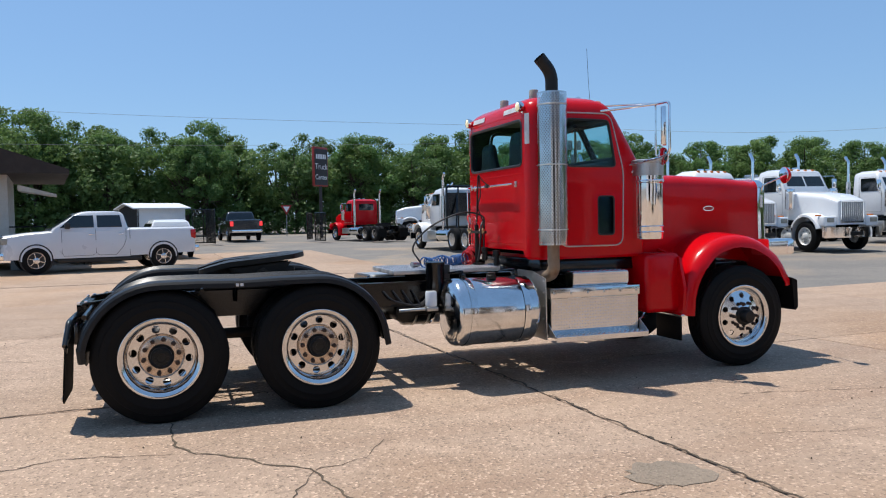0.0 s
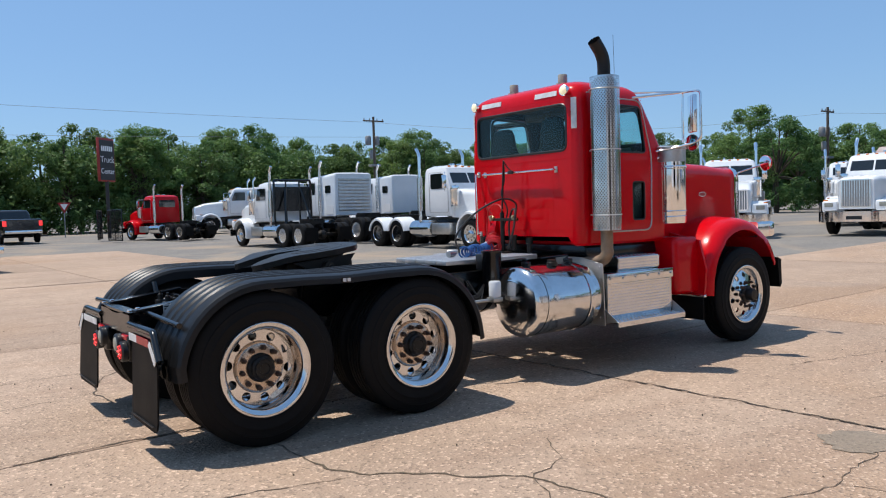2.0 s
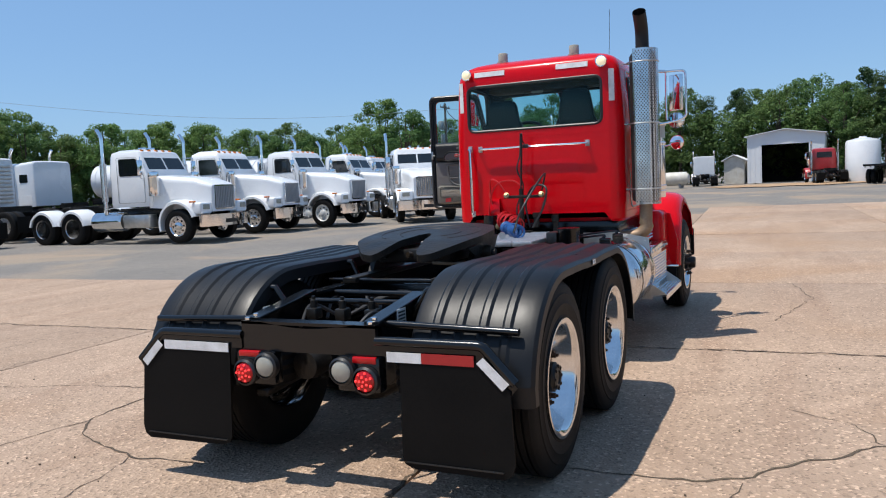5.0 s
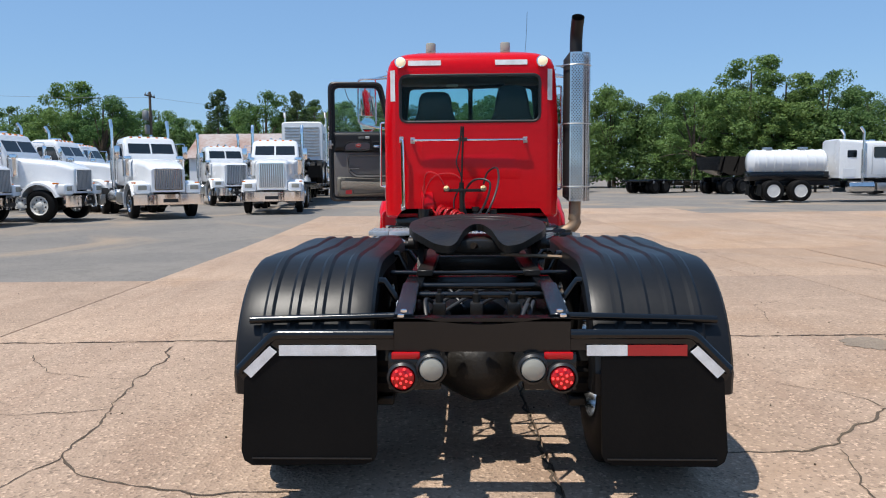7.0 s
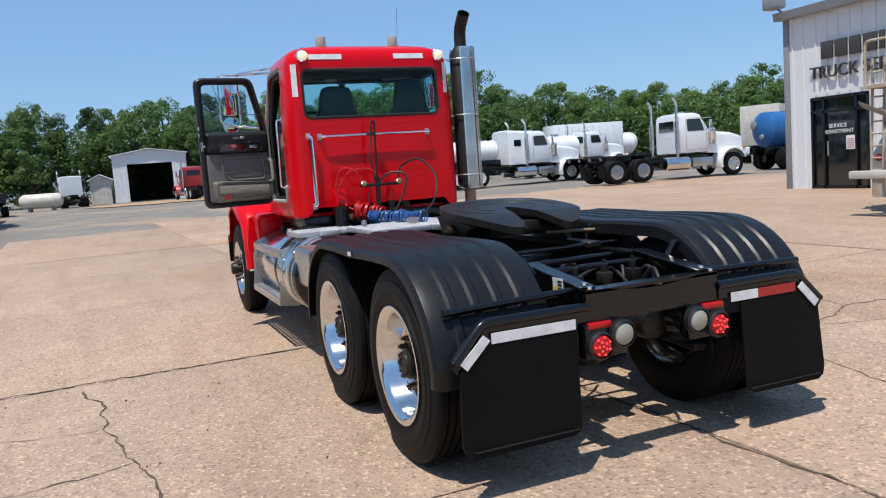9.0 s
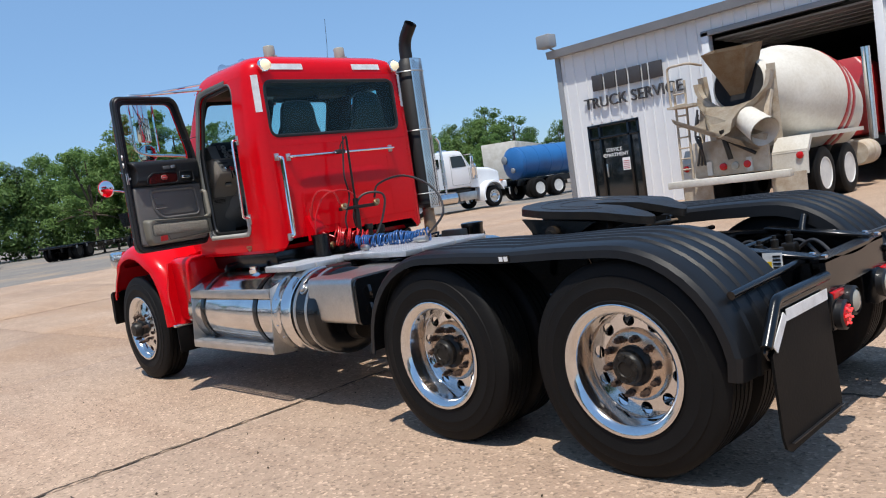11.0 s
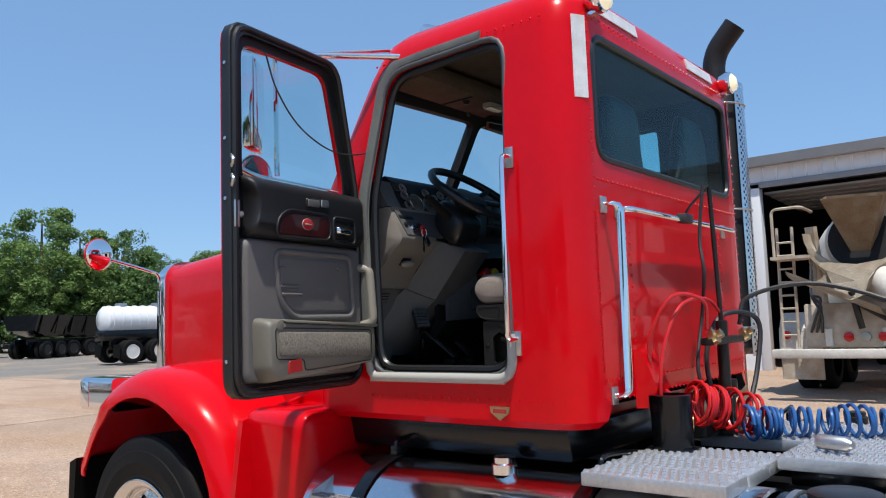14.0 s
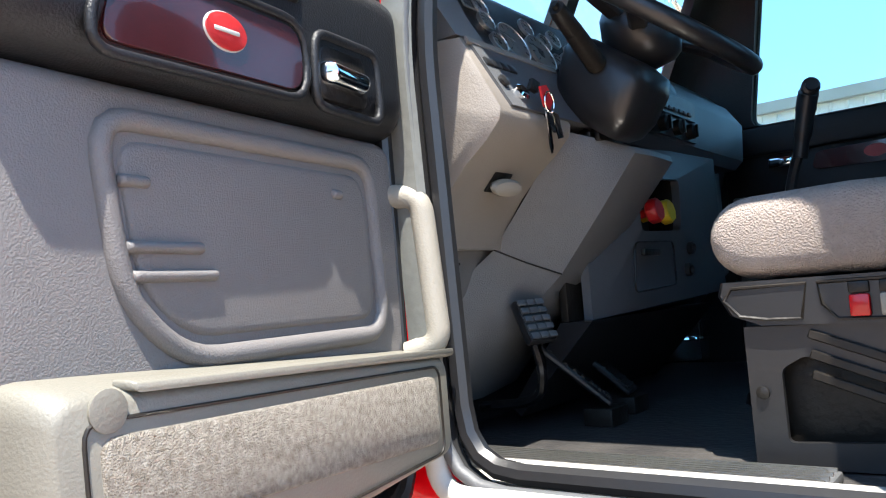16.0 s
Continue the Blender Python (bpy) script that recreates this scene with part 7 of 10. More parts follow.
for y, z in ((-0.090, 1.788), (-0.062, 1.734)):
    bm = B()
    lathe(bm, [(0.017, 0), (0.017, 0.012), (0.012, 0.014), (0.010, 0.004)], Matrix.Translation((4.550, y, z)) @ pose(0, 0, 0, 0, -90), 16)
    part("socket", bm, BLACK_TRIM, con)
bm = B()
tube(bm, [(4.547, u, v) for u, v in loop_round([(0.26, 1.690), (0.02, 1.700), (0.02, 1.805), (0.24, 1.800)], 0.02)], 0.0025, 6, closed=True)
box(bm, 4.540, 4.552, 0.115, 0.205, 1.770, 1.786, 0.004)
part("ashtray", bm, GREASY, con)
# right dash end and the cubby beside the console
bm = B()
prism(bm, [(4.66, 2.05), (4.66, 1.72), (4.80, 1.60), (4.92, 1.60), (4.92, 2.05)], "y", -0.72, -0.34)
part("glove_panel", bm, KNEE, dash)
# steering wheel and column
SW = Matrix.Translation((4.405, 0.385, 2.232)) @ Vector((-0.60, 0, 0.80)).to_track_quat("Z", "Y").to_matrix().to_4x4()
bm = B()
tube(bm, [SW @ Vector((0.222 * math.cos(a), 0.222 * math.sin(a), 0)) for a in [math.tau * i / 44 for i in range(44)]], 0.0185, 12, closed=True)
stw = part("steering_wheel", bm, BLACK_TRIM, truck, "black two-spoke steering wheel")
bm = B()
lathe(bm, [(0.060, -0.085), (0.085, -0.05), (0.088, -0.03), (0.078, -0.012), (0.02, -0.008)], SW, 28)
for a in (20, 160, 200, 340):
    bar(bm, SW @ Vector((0.05 * math.cos(radians(a)), 0.05 * math.sin(radians(a)), -0.03)), SW @ Vector((0.214 * math.cos(radians(a)), 0.214 * math.sin(radians(a)), -0.002)), 0.036, 0.018, 0.006)
part("wheel_hub", bm, BLACK_TRIM, stw)
bm = B()
loops = []
for k, (h, a_, b_) in enumerate(((0.0, 0.050, 0.055), (-0.01, 0.078, 0.095), (-0.04, 0.088, 0.105), (-0.10, 0.086, 0.098), (-0.135, 0.072, 0.086), (-0.155, 0.050, 0.065))):
    loops.append([Vector((4.452, 0.415, 2.165)) + Vector((0.45, 0.06, -0.89)) * -h + (SW.to_3x3() @ Vector((a_ * math.copysign(abs(math.cos(q)) ** 0.5, math.cos(q)), b_ * math.copysign(abs(math.sin(q)) ** 0.5, math.sin(q)), 0))) for q in [math.tau * (i + 0.5) / 28 for i in range(28)]])
rings(bm, loops)
cc = part("column_cover", bm, BLACK_TRIM, stw, "rounded black steering column pod", 60)
bm = B()
tube(bm, [(4.46, 0.40, 2.16), (4.60, 0.36, 1.92)], 0.045, 16)
part("column_tube", bm, GREASY, stw)
bm = B()
for k in range(3):
    box(bm, 4.50 + 0.02 * k, 4.512 + 0.02 * k, 0.36 - 0.02 * k, 0.46, 1.995 + 0.004 * k, 2.020 - 0.004 * k, 0.003)
part("tilt_bracket", bm, GREASY, stw)
bm = B()
st0, st1 = Vector((4.470, 0.505, 2.128)), Vector((4.464, 0.655, 2.198))
tube(bm, [st0, st0.lerp(st1, 0.45), st0.lerp(st1, 0.75), st0.lerp(st1, 0.9), st1], [0.020, 0.019, 0.017, 0.0165, 0.014], 14)
tube(bm, [st0.lerp(st1, 0.60), st0.lerp(st1, 0.63)], 0.0185, 14)
tube(bm, [st1, st1 + (st1 - st0).normalized() * 0.010], 0.007, 10)
part("turn_stalk", bm, GREASY, stw, "chunky black turn signal stalk")
# keys with a red tag
bm = B()
lathe(bm, [(0.017, 0), (0.017, 0.012), (0.012, 0.016)], Matrix.Translation((4.546, 0.672, 2.058)) @ SF, 18)
ks = part("ignition_lock", bm, CHROME, truck)
bm = B()
prism(bm, [(0.676, 2.064), (0.664, 2.085), (0.640, 2.080), (0.652, 2.060)], "x", 4.518, 4.526)
part("key_head", bm, GREASY, ks)
bm = B()
prism(bm, [(0.662, 2.068), (0.640, 2.074), (0.616, 2.052), (0.634, 2.030), (0.652, 2.034)], "x", 4.506, 4.510)
part("key_tag", bm, HOSE_RED, ks, "red plastic key tag")
bm = B()
tube(bm, [(4.503, 0.640 + 0.016 * math.cos(a), 2.042 + 0.019 * math.sin(a)) for a in [math.tau * i / 20 for i in range(20)]], 0.0018, 6, closed=True)
prism(bm, [(0.636, 2.026), (0.618, 2.022), (0.606, 1.982), (0.622, 1.978)], "x", 4.499, 4.502)
prism(bm, [(0.654, 2.030), (0.645, 2.030), (0.638, 1.962), (0.643, 1.950), (0.648, 1.962)], "x", 4.503, 4.506)
part("key", bm, ALLOY, ks)
# clutch pedal, brake and throttle treadles
m = Matrix.Translation((4.664, 0.500, 1.650)) @ pose(0, 0, 0, 0, 28, -18)
bm = B()
box(bm, -0.012, 0.012, -0.036, 0.036, -0.048, 0.048, 0.008)
turned(bm, m)
pd = part("pedal", bm, BLACK_TRIM, truck, "ribbed black pedal")
bm = B()
for k in range(5):
    for c in (-0.023, 0.0, 0.023):
        b2 = B()
        box(b2, -0.017, -0.011, c - 0.010, c + 0.010, -0.043 + 0.0185 * k, -0.030 + 0.0185 * k, 0.002)
        turned(b2, m)
        join(bm, b2)
part("pedal_rib", bm, SLATE, pd)
bm = B()
tube(bm, smooth_path([(4.675, 0.50, 1.64), (4.66, 0.49, 1.55), (4.70, 0.47, 1.49), (4.84, 0.46, 1.47)]), 0.011, 8)
part("pedal_arm", bm, FRAME_BLACK, pd)
for (xa, ya, za), (xb, yb, zb), nm in (((4.735, 0.395, 1.600), (4.600, 0.320, 1.462), "brake_treadle"), ((4.770, 0.200, 1.600), (4.620, 0.165, 1.462), "throttle_treadle")):
    bm = B()
    bar(bm, (xa, ya, za), (xb, yb, zb), 0.075, 0.016, 0.005)
    tr_ = part(nm, bm, BLACK_TRIM, truck, "long ribbed black floor pedal")
    bm = B()
    for k in range(9):
        q = 0.08 + 0.84 * k / 8
        c = Vector((xa, ya, za)).lerp(Vector((xb, yb, zb)), q)
        d = (Vector((xb, yb, zb)) - Vector((xa, ya, za))).normalized() * 0.004
        n_ = Vector((-0.70, 0, 0.70)) * 0.009
        bar(bm, c - d + n_, c + d + n_, 0.06, 0.005)
    part("pedal_rib", bm, GREASY, tr_)
    bm = B()
    box(bm, xb - 0.02, xb + 0.05, yb - 0.04, yb + 0.04, 1.415, 1.455, 0.006)
    part("hinge_block", bm, GREASY, tr_)
# gear lever with a hooked grip
bm = B()
tube(bm, smooth_path([(4.33, -0.02, 1.42), (4.31, -0.02, 1.70), (4.272, -0.02, 1.90), (4.235, -0.015, 2.00)]), 0.012, 8)
gl_ = part("gear_lever", bm, BLACK_TRIM, truck)
bm = B()
tube(bm, smooth_path([(4.245, -0.015, 1.96), (4.232, -0.014, 2.02), (4.216, -0.010, 2.085), (4.205, 0.0, 2.108), (4.196, 0.02, 2.112)]), [0.016] * 5 + [0.020] * 5 + [0.022] * 6 + [0.020] * 6 + [0.013] * 3, 12)
part("knob", bm, BLACK_TRIM, gl_)
bm = B()
lathe(bm, [(0.09, 0), (0.085, 0.02), (0.05, 0.07), (0.02, 0.12)], Matrix.Translation((4.33, -0.02, 1.415)), 16)
part("boot", bm, GREASY, gl_)


def cab_seat(y):
    """An air-ride seat: ribbed cushion, skirted base, tall back."""
    s = new("driver_seat" if y > 0 else "passenger_seat")
    s.parent = truck
    s["label"] = "air-ride seat in beige ribbed fabric"
    s.empty_display_size = 0.1
    bm = B()
    loops = []
    for k in range(13):   # rounded front, slightly crowned top
        a = math.pi * k / 12
        zc, hz = 1.768, 0.066
        x_ = 4.195 + 0.066 * math.sin(a)
        zz = zc - hz * math.cos(a)
        loops.append((x_, zz))
    prof = [(3.74, 1.70)] + loops + [(4.05, 1.838), (3.90, 1.832), (3.74, 1.825)]
    rings(bm, [[(3.95 + (x - 3.95) * f, y + w, 1.768 + (z - 1.768) * g) for x, z in prof] for w, f, g in ((-0.250, 0.90, 0.45), (-0.243, 0.955, 0.75), (-0.225, 0.985, 0.93), (-0.19, 1.0, 1.0), (0.0, 1.0, 1.02), (0.19, 1.0, 1.0), (0.225, 0.985, 0.93), (0.243, 0.955, 0.75), (0.250, 0.90, 0.45))])
    cu_ = part("cushion", bm, FABRIC, s, "", 70)
    bm = B()
    rings(bm, [[(3.95 + (x - 3.95) * f, y + w, z) for x, z in ((3.74, 1.70), (4.245, 1.700), (4.252, 1.680), (4.235, 1.648), (4.19, 1.632), (3.74, 1.626))] for w, f in ((-0.245, 0.97), (-0.23, 1.0), (0.23, 1.0), (0.245, 0.97))])
    sk = part("seat_skirt", bm, BLACK_TRIM, s, "moulded black seat skirt", 50)
    if y > 0:
        for pts in ([(4.225, 1.690), (4.238, 1.672), (4.215, 1.647), (4.175, 1.641), (4.125, 1.641), (4.115, 1.692)], [(4.10, 1.692), (4.095, 1.660), (4.075, 1.638), (3.80, 1.632), (3.80, 1.692)]):
            bm = B()
            tube(bm, [(x, y + 0.2455, z) for x, z in pts], 0.003, 6, closed=True)
            part("skirt_panel", bm, GREASY, sk)
    bm = B()
    sheet(bm, [(3.78, 1.418), (4.215, 1.418), (4.215, 1.630), (3.78, 1.630)], [list(reversed(loop_round([(3.80, 1.47), (4.165, 1.455), (4.165, 1.565), (4.13, 1.585), (3.80, 1.475)], 0.01)))], lambda u, v, w: (u, y + 0.235 - w, v), 0.012)
    sb_ = part("seat_base", bm, BLACK_TRIM, s)
    bm = B()
    box(bm, 3.78, 4.21, y - 0.21, y + 0.20, 1.418, 1.628, 0.012)
    part("base_box", bm, GREASY, sb_)
    bm = B()
    lathe(bm, [(0.010, 0), (0.010, 0.004), (0.006, 0.006)], Matrix.Translation((4.195, y + 0.236, 1.53)) @ pose(0, 0, 0, -90), 10)
    part("bolt", bm, GREASY, sb_)
    for k in range(3):
        bm = B()
        bar(bm, (4.12, y + 0.239, 1.618 - 0.030 * k), (3.80, y + 0.239, 1.498 - 0.030 * k), 0.008, 0.014, 0.002)
        part("scissor_arm", bm, GREASY, sb_)
    if y > 0:
        for x, mt in ((4.045, LENS_RED), (4.005, GREY_LIGHT)):
            bm = B()
            box(bm, x - 0.014, x + 0.014, y + 0.243, y + 0.254, 1.640, 1.672, 0.004)
            part("seat_switch", bm, mt, sk)
            bm = B()
            box(bm, x - 0.014, x + 0.014, y + 0.243, y + 0.250, 1.673, 1.690, 0.003)
            part("switch_cap", bm, GREASY, sk)
    bm = B()
    loops = []
    for z, d, w, th in ((1.72, 3.74, 0.24, 0.12), (2.0, 3.70, 0.25, 0.13), (2.22, 3.67, 0.235, 0.11), (2.32, 3.66, 0.185, 0.10), (2.47, 3.65, 0.165, 0.085), (2.52 + (0.05 if y < 0 else 0), 3.65, 0.14, 0.06), (2.54 + (0.06 if y < 0 else 0), 3.65, 0.09, 0.03)):
        loops.append([(d + th / 2 * math.copysign(abs(math.cos(a)) ** 0.5, math.cos(a)), y + w * math.copysign(abs(math.sin(a)) ** 0.5, math.sin(a)), z) for a in [math.tau * (i + 0.5) / 20 for i in range(20)]])
    rings(bm, loops)
    part("backrest", bm, DARK_VINYL, s, "dark seat back with headrest", 60)


cab_seat(0.37)
cab_seat(-0.42)
# inside of the closed right door
bm = B()
box(bm, 3.96, 4.68, -0.862, -0.85, 1.45, 2.20, 0.004)
pd = part("right_door_panel", bm, DARK_VINYL, truck, "charcoal right door panel with woodgrain inset")
bm = B()
box(bm, 3.98, 4.66, -0.85, -0.835, 2.10, 2.20, 0.012, 3)
part("arm_roll", bm, DARK_VINYL, pd)
bm = B()
box(bm, 3.98, 4.66, -0.85, -0.842, 1.46, 1.97, 0.006)
part("lower_panel", bm, GREY_VINYL, pd)
bm = B()
prism(bm, loop_round([(4.06, 2.02), (4.40, 2.03), (4.38, 2.085), (4.06, 2.092)], 0.02), "y", -0.850, -0.842)
part("woodgrain_inset", bm, WOODGRAIN, pd)
bm = B()
prism(bm, [(4.208 + 0.035 * math.cos(q), 2.060 + 0.020 * math.sin(q)) for q in [math.tau * k / 24 for k in range(24)]], "y", -0.842, -0.840)
part("oval_badge", bm, REFLECT_RED, pd)
bm = B()
box(bm, 4.45, 4.53, -0.85, -0.82, 2.05, 2.085, 0.010, 3)
part("door_handle", bm, CHROME, pd)

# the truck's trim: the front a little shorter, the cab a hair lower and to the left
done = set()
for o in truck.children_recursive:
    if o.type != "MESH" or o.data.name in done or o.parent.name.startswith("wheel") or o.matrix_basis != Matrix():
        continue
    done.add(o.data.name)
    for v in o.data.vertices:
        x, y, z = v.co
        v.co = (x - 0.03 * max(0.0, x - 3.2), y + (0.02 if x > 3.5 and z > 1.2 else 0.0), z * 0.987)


# ---- the yard round the truck ----
def at(x, y, yaw=0.0, k=1.0):
    return pose(x, y, lift(x, y), 0, 0, yaw) @ Matrix.Diagonal((k, k, k, 1))


CORRUGATED = mat("pale_corrugated_steel", (0.71, 0.72, 0.73), 0.45, 0.0, 0.06, 1.0, bump=0.03, alt=(0.66, 0.67, 0.68))
RUSTY_ROOF = mat("rusty_roof_steel", (0.45, 0.43, 0.42), 0.55, 0.3, 0.2, 0.25, alt=(0.24, 0.12, 0.08))
# near-black colour stands in for shade inside the shop, sheds and drum mouth
INSIDE_SHADE = mat("interior_shade_black", (0.010, 0.010, 0.011), 0.9, var=0.1)
GREY_STEEL = mat("grey_painted_steel", (0.26, 0.27, 0.28), 0.5, 0.0, 0.1, 2.0)
SILVER = mat("silver_car_paint", (0.66, 0.67, 0.69), 0.3, 0.1, 0.04, 2.0, coat=0.7)
BLACK_CAR = mat("black_car_paint", (0.012, 0.013, 0.016), 0.2, 0.0, 0.1, 2.0, coat=0.8)
BLUE_TANK = mat("blue_tank_paint", (0.02, 0.13, 0.36), 0.4, 0.0, 0.15, 1.0, bump=0.05)
MIXER_WHITE = mat("dusty_white_drum", (0.72, 0.69, 0.62), 0.5, 0.0, 0.1, 1.2, alt=(0.50, 0.45, 0.37), bump=0.05)
MIXER_DIRT = mat("cement_crusted_steel", (0.52, 0.47, 0.39), 0.8, 0.0, 0.15, 5.0, bump=0.6, bscale=18, alt=(0.30, 0.22, 0.14))
WOOD_POLE = mat("weathered_pole", (0.16, 0.12, 0.09), 0.9, var=0.2, scale=3, bump=0.3, bscale=20)
LETTER_DARK = mat("dark_sign_letters", (0.055, 0.05, 0.05), 0.45, var=0.1)
SIGN_DARK = mat("dark_sign_board", (0.03, 0.025, 0.025), 0.5, var=0.1)
SIGN_RED = mat("red_sign_edge", (0.35, 0.03, 0.02), 0.5, var=0.1)
WHITE_RIM = mat("white_rim", (0.68, 0.67, 0.64), 0.4, 0.0, 0.1, 6.0)

BG = {}


def bg_meshes():
    hold = []

    def keep(key, name, bm, material, sharp=35):
        ob = part(name, bm, material, sharp=sharp)
        BG[key] = ob.data
        hold.append(ob)

    bm = B()
    R, w = 0.52, 0.27
    lathe(bm, [(0.29, -0.02), (0.32, 0.0), (0.44, 0.006), (R - 0.03, -0.012), (R, -0.035), (R, -w + 0.035), (R - 0.03, -w + 0.012), (0.32, -w)], None, 32, False)
    keep("tyre", "tyre", bm, RUBBER)
    for key, m in (("alloy", ALLOY), ("white", WHITE_RIM), ("dark", BLACK_TRIM)):
        bm = B()
        sheet(bm, circle(0.27, 28), [circle(0.035, 8, 0.205 * math.cos(math.tau * i / 8), 0.205 * math.sin(math.tau * i / 8)) for i in range(8)], lambda u, v, q: (u, v, q), 0.01)
        turned(bm, Matrix.Translation((0, 0, -0.05)))
        lathe(bm, [(0.27, -0.15), (0.275, -0.03), (0.305, 0.004), (0.315, 0.004), (0.32, -0.02)], None, 28, False)
        lathe(bm, [(0.12, -0.04), (0.12, 0.0), (0.08, 0.02), (0.03, 0.022)], None, 14)
        keep("rim_" + key, "rim", bm, m)
        bm = B()
        lathe(bm, [(0.315, -0.01), (0.315, 0.004), (0.300, 0.004), (0.275, -0.03), (0.265, -0.15), (0.18, -0.165), (0.16, -0.15), (0.15, -0.13), (0.09, -0.13), (0.08, -0.05), (0.03, -0.045)], None, 28)
        keep("dish_" + key, "rim", bm, m)
    for o in hold:
        bpy.data.objects.remove(o)


bg_meshes()


def bg_wheel(parent, x, y, side, rim="alloy", dual=False, r=0.52, scale=1.0):
    w = new("wheel")
    w.parent = parent
    w.empty_display_size = 0.1
    w.matrix_basis = Matrix.Translation((x, y, r * scale)) @ pose(0, 0, 0, -90 * side, 0, 0) @ Matrix.Diagonal((scale, scale, scale, 1))
    share("tyre", BG["tyre"], Matrix(), w)
    share("rim", BG[("dish_" if dual else "rim_") + rim], Matrix.Rotation(random.uniform(0, 1), 4, "Z"), w)
    if dual:
        share("inner_tyre", BG["tyre"], Matrix.Translation((0, 0, -0.33)), w)
    return w


def ring_n(x, hw, zt, zb, r, crown=0.02):
    """A hood or sleeper section across the truck."""
    pts = [(-hw, zb)]
    for i in range(6):
        a = radians(180 - 90 * i / 5)
        pts.append((-hw + r + r * math.cos(a), zt - r + r * math.sin(a)))
    pts.append((0, zt + crown))
    return [(x, y, z) for y, z in pts + [(-y, z) for y, z in reversed(pts[:-1])]]


def arch(bm, cx, cz, r, y0, y1, a0, a1, t=0.03, n=14):
    loops = []
    for i in range(n + 1):
        a = radians(a0 + (a1 - a0) * i / n)
        c, s = math.cos(a), math.sin(a)
        loops.append([(cx + r * c, y0, cz + r * s), (cx + r * c, y1 - (0.08 if y1 > y0 else -0.08), cz + r * s), (cx + (r - 0.05) * c, y1, cz + (r - 0.05) * s), (cx + (r - 0.12) * c, y1, cz + (r - 0.12) * s),
                      (cx + (r - t) * c, y0, cz + (r - t) * s)])
    return rings(bm, loops)


def parked_truck(m, label, paint=WHITE, sleeper=0.0, slope=True, rim="alloy", rack=False, louvre=False, body=None, wheelbase=5.2, tank_r=0.82, cab_tall=0.0, fenders=False):
    """A parked conventional tractor: front axle at x = 0, facing +x."""
    t = thing("tractor_truck", label, "truck", m, "parked trucks")
    L = -wheelbase
    for s in (1, -1):
        bg_wheel(t, 0, 1.13 * s, s, rim)
        for x in (L + 0.66, L - 0.66):
            bg_wheel(t, x, 1.20 * s, s, rim, dual=True)
        bm = B()
        box(bm, L - 1.3, 0.8, 0.36 * s - 0.04, 0.36 * s + 0.04, 0.78, 1.02)
        part("frame_rail", bm, FRAME_BLACK, t)
    for x in (L + 0.66, L - 0.66, 0):
        bm = B()
        lathe(bm, [(0.09, -0.9), (0.09, -0.2), (0.2, -0.1), (0.2, 0.1), (0.09, 0.2), (0.09, 0.9)], Matrix.Translation((x, 0, 0.52)) @ pose(0, 0, 0, 90), 12)
        part("axle", bm, GREASY, t)
    bm = B()
    box(bm, -3.0, 0.3, -0.34, 0.34, 0.5, 1.1)
    part("engine", bm, GREASY, t)
    # cab, hood
    back = -2.75
    h = 2.95 + cab_tall
    bm = B()
    rings(bm, [cab_ring(z, x0 - 0, x1, hw, 0.12, 0.12, 4) for z, x0, x1, hw in ((1.15, back, -1.15, 0.95), (1.25, back, -1.13, 0.98), (2.10, back, -1.13, 0.98), (2.72, back, -1.48, 0.93),
                                                                               (2.86, back + 0.03, -1.55, 0.88), (h, back + 0.2, -1.75, 0.70))])
    cab_ = part("cab", bm, paint, t)
    bm = B()
    zf = 1.78 if slope else 2.0
    rings(bm, [ring_n(-1.25, 0.88, 2.10, 1.1, 0.18), ring_n(-0.6, 0.74, 2.06, 1.05, 0.2), ring_n(0.3, 0.66, (2.06 + zf) / 2 + 0.04, 0.95, 0.18), ring_n(0.82, 0.60, zf, 0.9, 0.14), ring_n(0.90, 0.56, zf - 0.06, 0.92, 0.1)])
    part("hood", bm, paint, t)
    for s in (1, -1):
        bm = B()
        arch(bm, 0.0, 0.58, 0.74, 0.45 * s, 1.18 * s, 198, 18)
        part("front_fender", bm, paint, t)
        bm = B()
        box(bm, 0.55, 0.92, min(0.60 * s, 1.12 * s), max(0.60 * s, 1.12 * s), 0.86, 1.22, 0.07, 3)
        fb = part("fender_nose", bm, paint, t)
        bm = B()
        box(bm, 0.915, 0.935, min(0.74 * s, 1.02 * s), max(0.74 * s, 1.02 * s), 1.0, 1.15, 0.02)
        part("headlamp", bm, LENS_CLEAR, fb)
        bm = B()
        box(bm, 0.50, 0.66, min(1.02 * s, 1.15 * s), max(1.02 * s, 1.15 * s), 1.215, 1.265, 0.01)
        part("turn_signal", bm, AMBER, fb)
    bm = B()
    prism(bm, loop_round([(-0.48, 0.98), (0.48, 0.98), (0.46, zf - 0.05), (-0.46, zf - 0.05)], 0.06), "x", 0.86, 0.935)
    gr_ = part("grille", bm, CHROME, t)
    for k in range(11):
        bm = B()
        y = -0.40 + 0.08 * k
        box(bm, 0.932, 0.945, y - 0.026, y + 0.026, 1.02, zf - 0.09)
        part("grille_slot", bm, GREY_STEEL, gr_)
    bm = B()
    prism(bm, [(0.98, -1.20), (1.10, -1.0), (1.14, 0), (1.10, 1.0), (0.98, 1.20), (0.90, 1.20), (0.90, -1.20)], "z", 0.48, 0.84)
    bp_ = part("bumper", bm, CHROME if paint is not RED_OLD else ALLOY_DULL, t)
    bm = B()
    box(bm, 1.125, 1.15, -0.25, 0.25, 0.56, 0.68)
    part("plate_recess", bm, BLACK_TRIM, bp_)
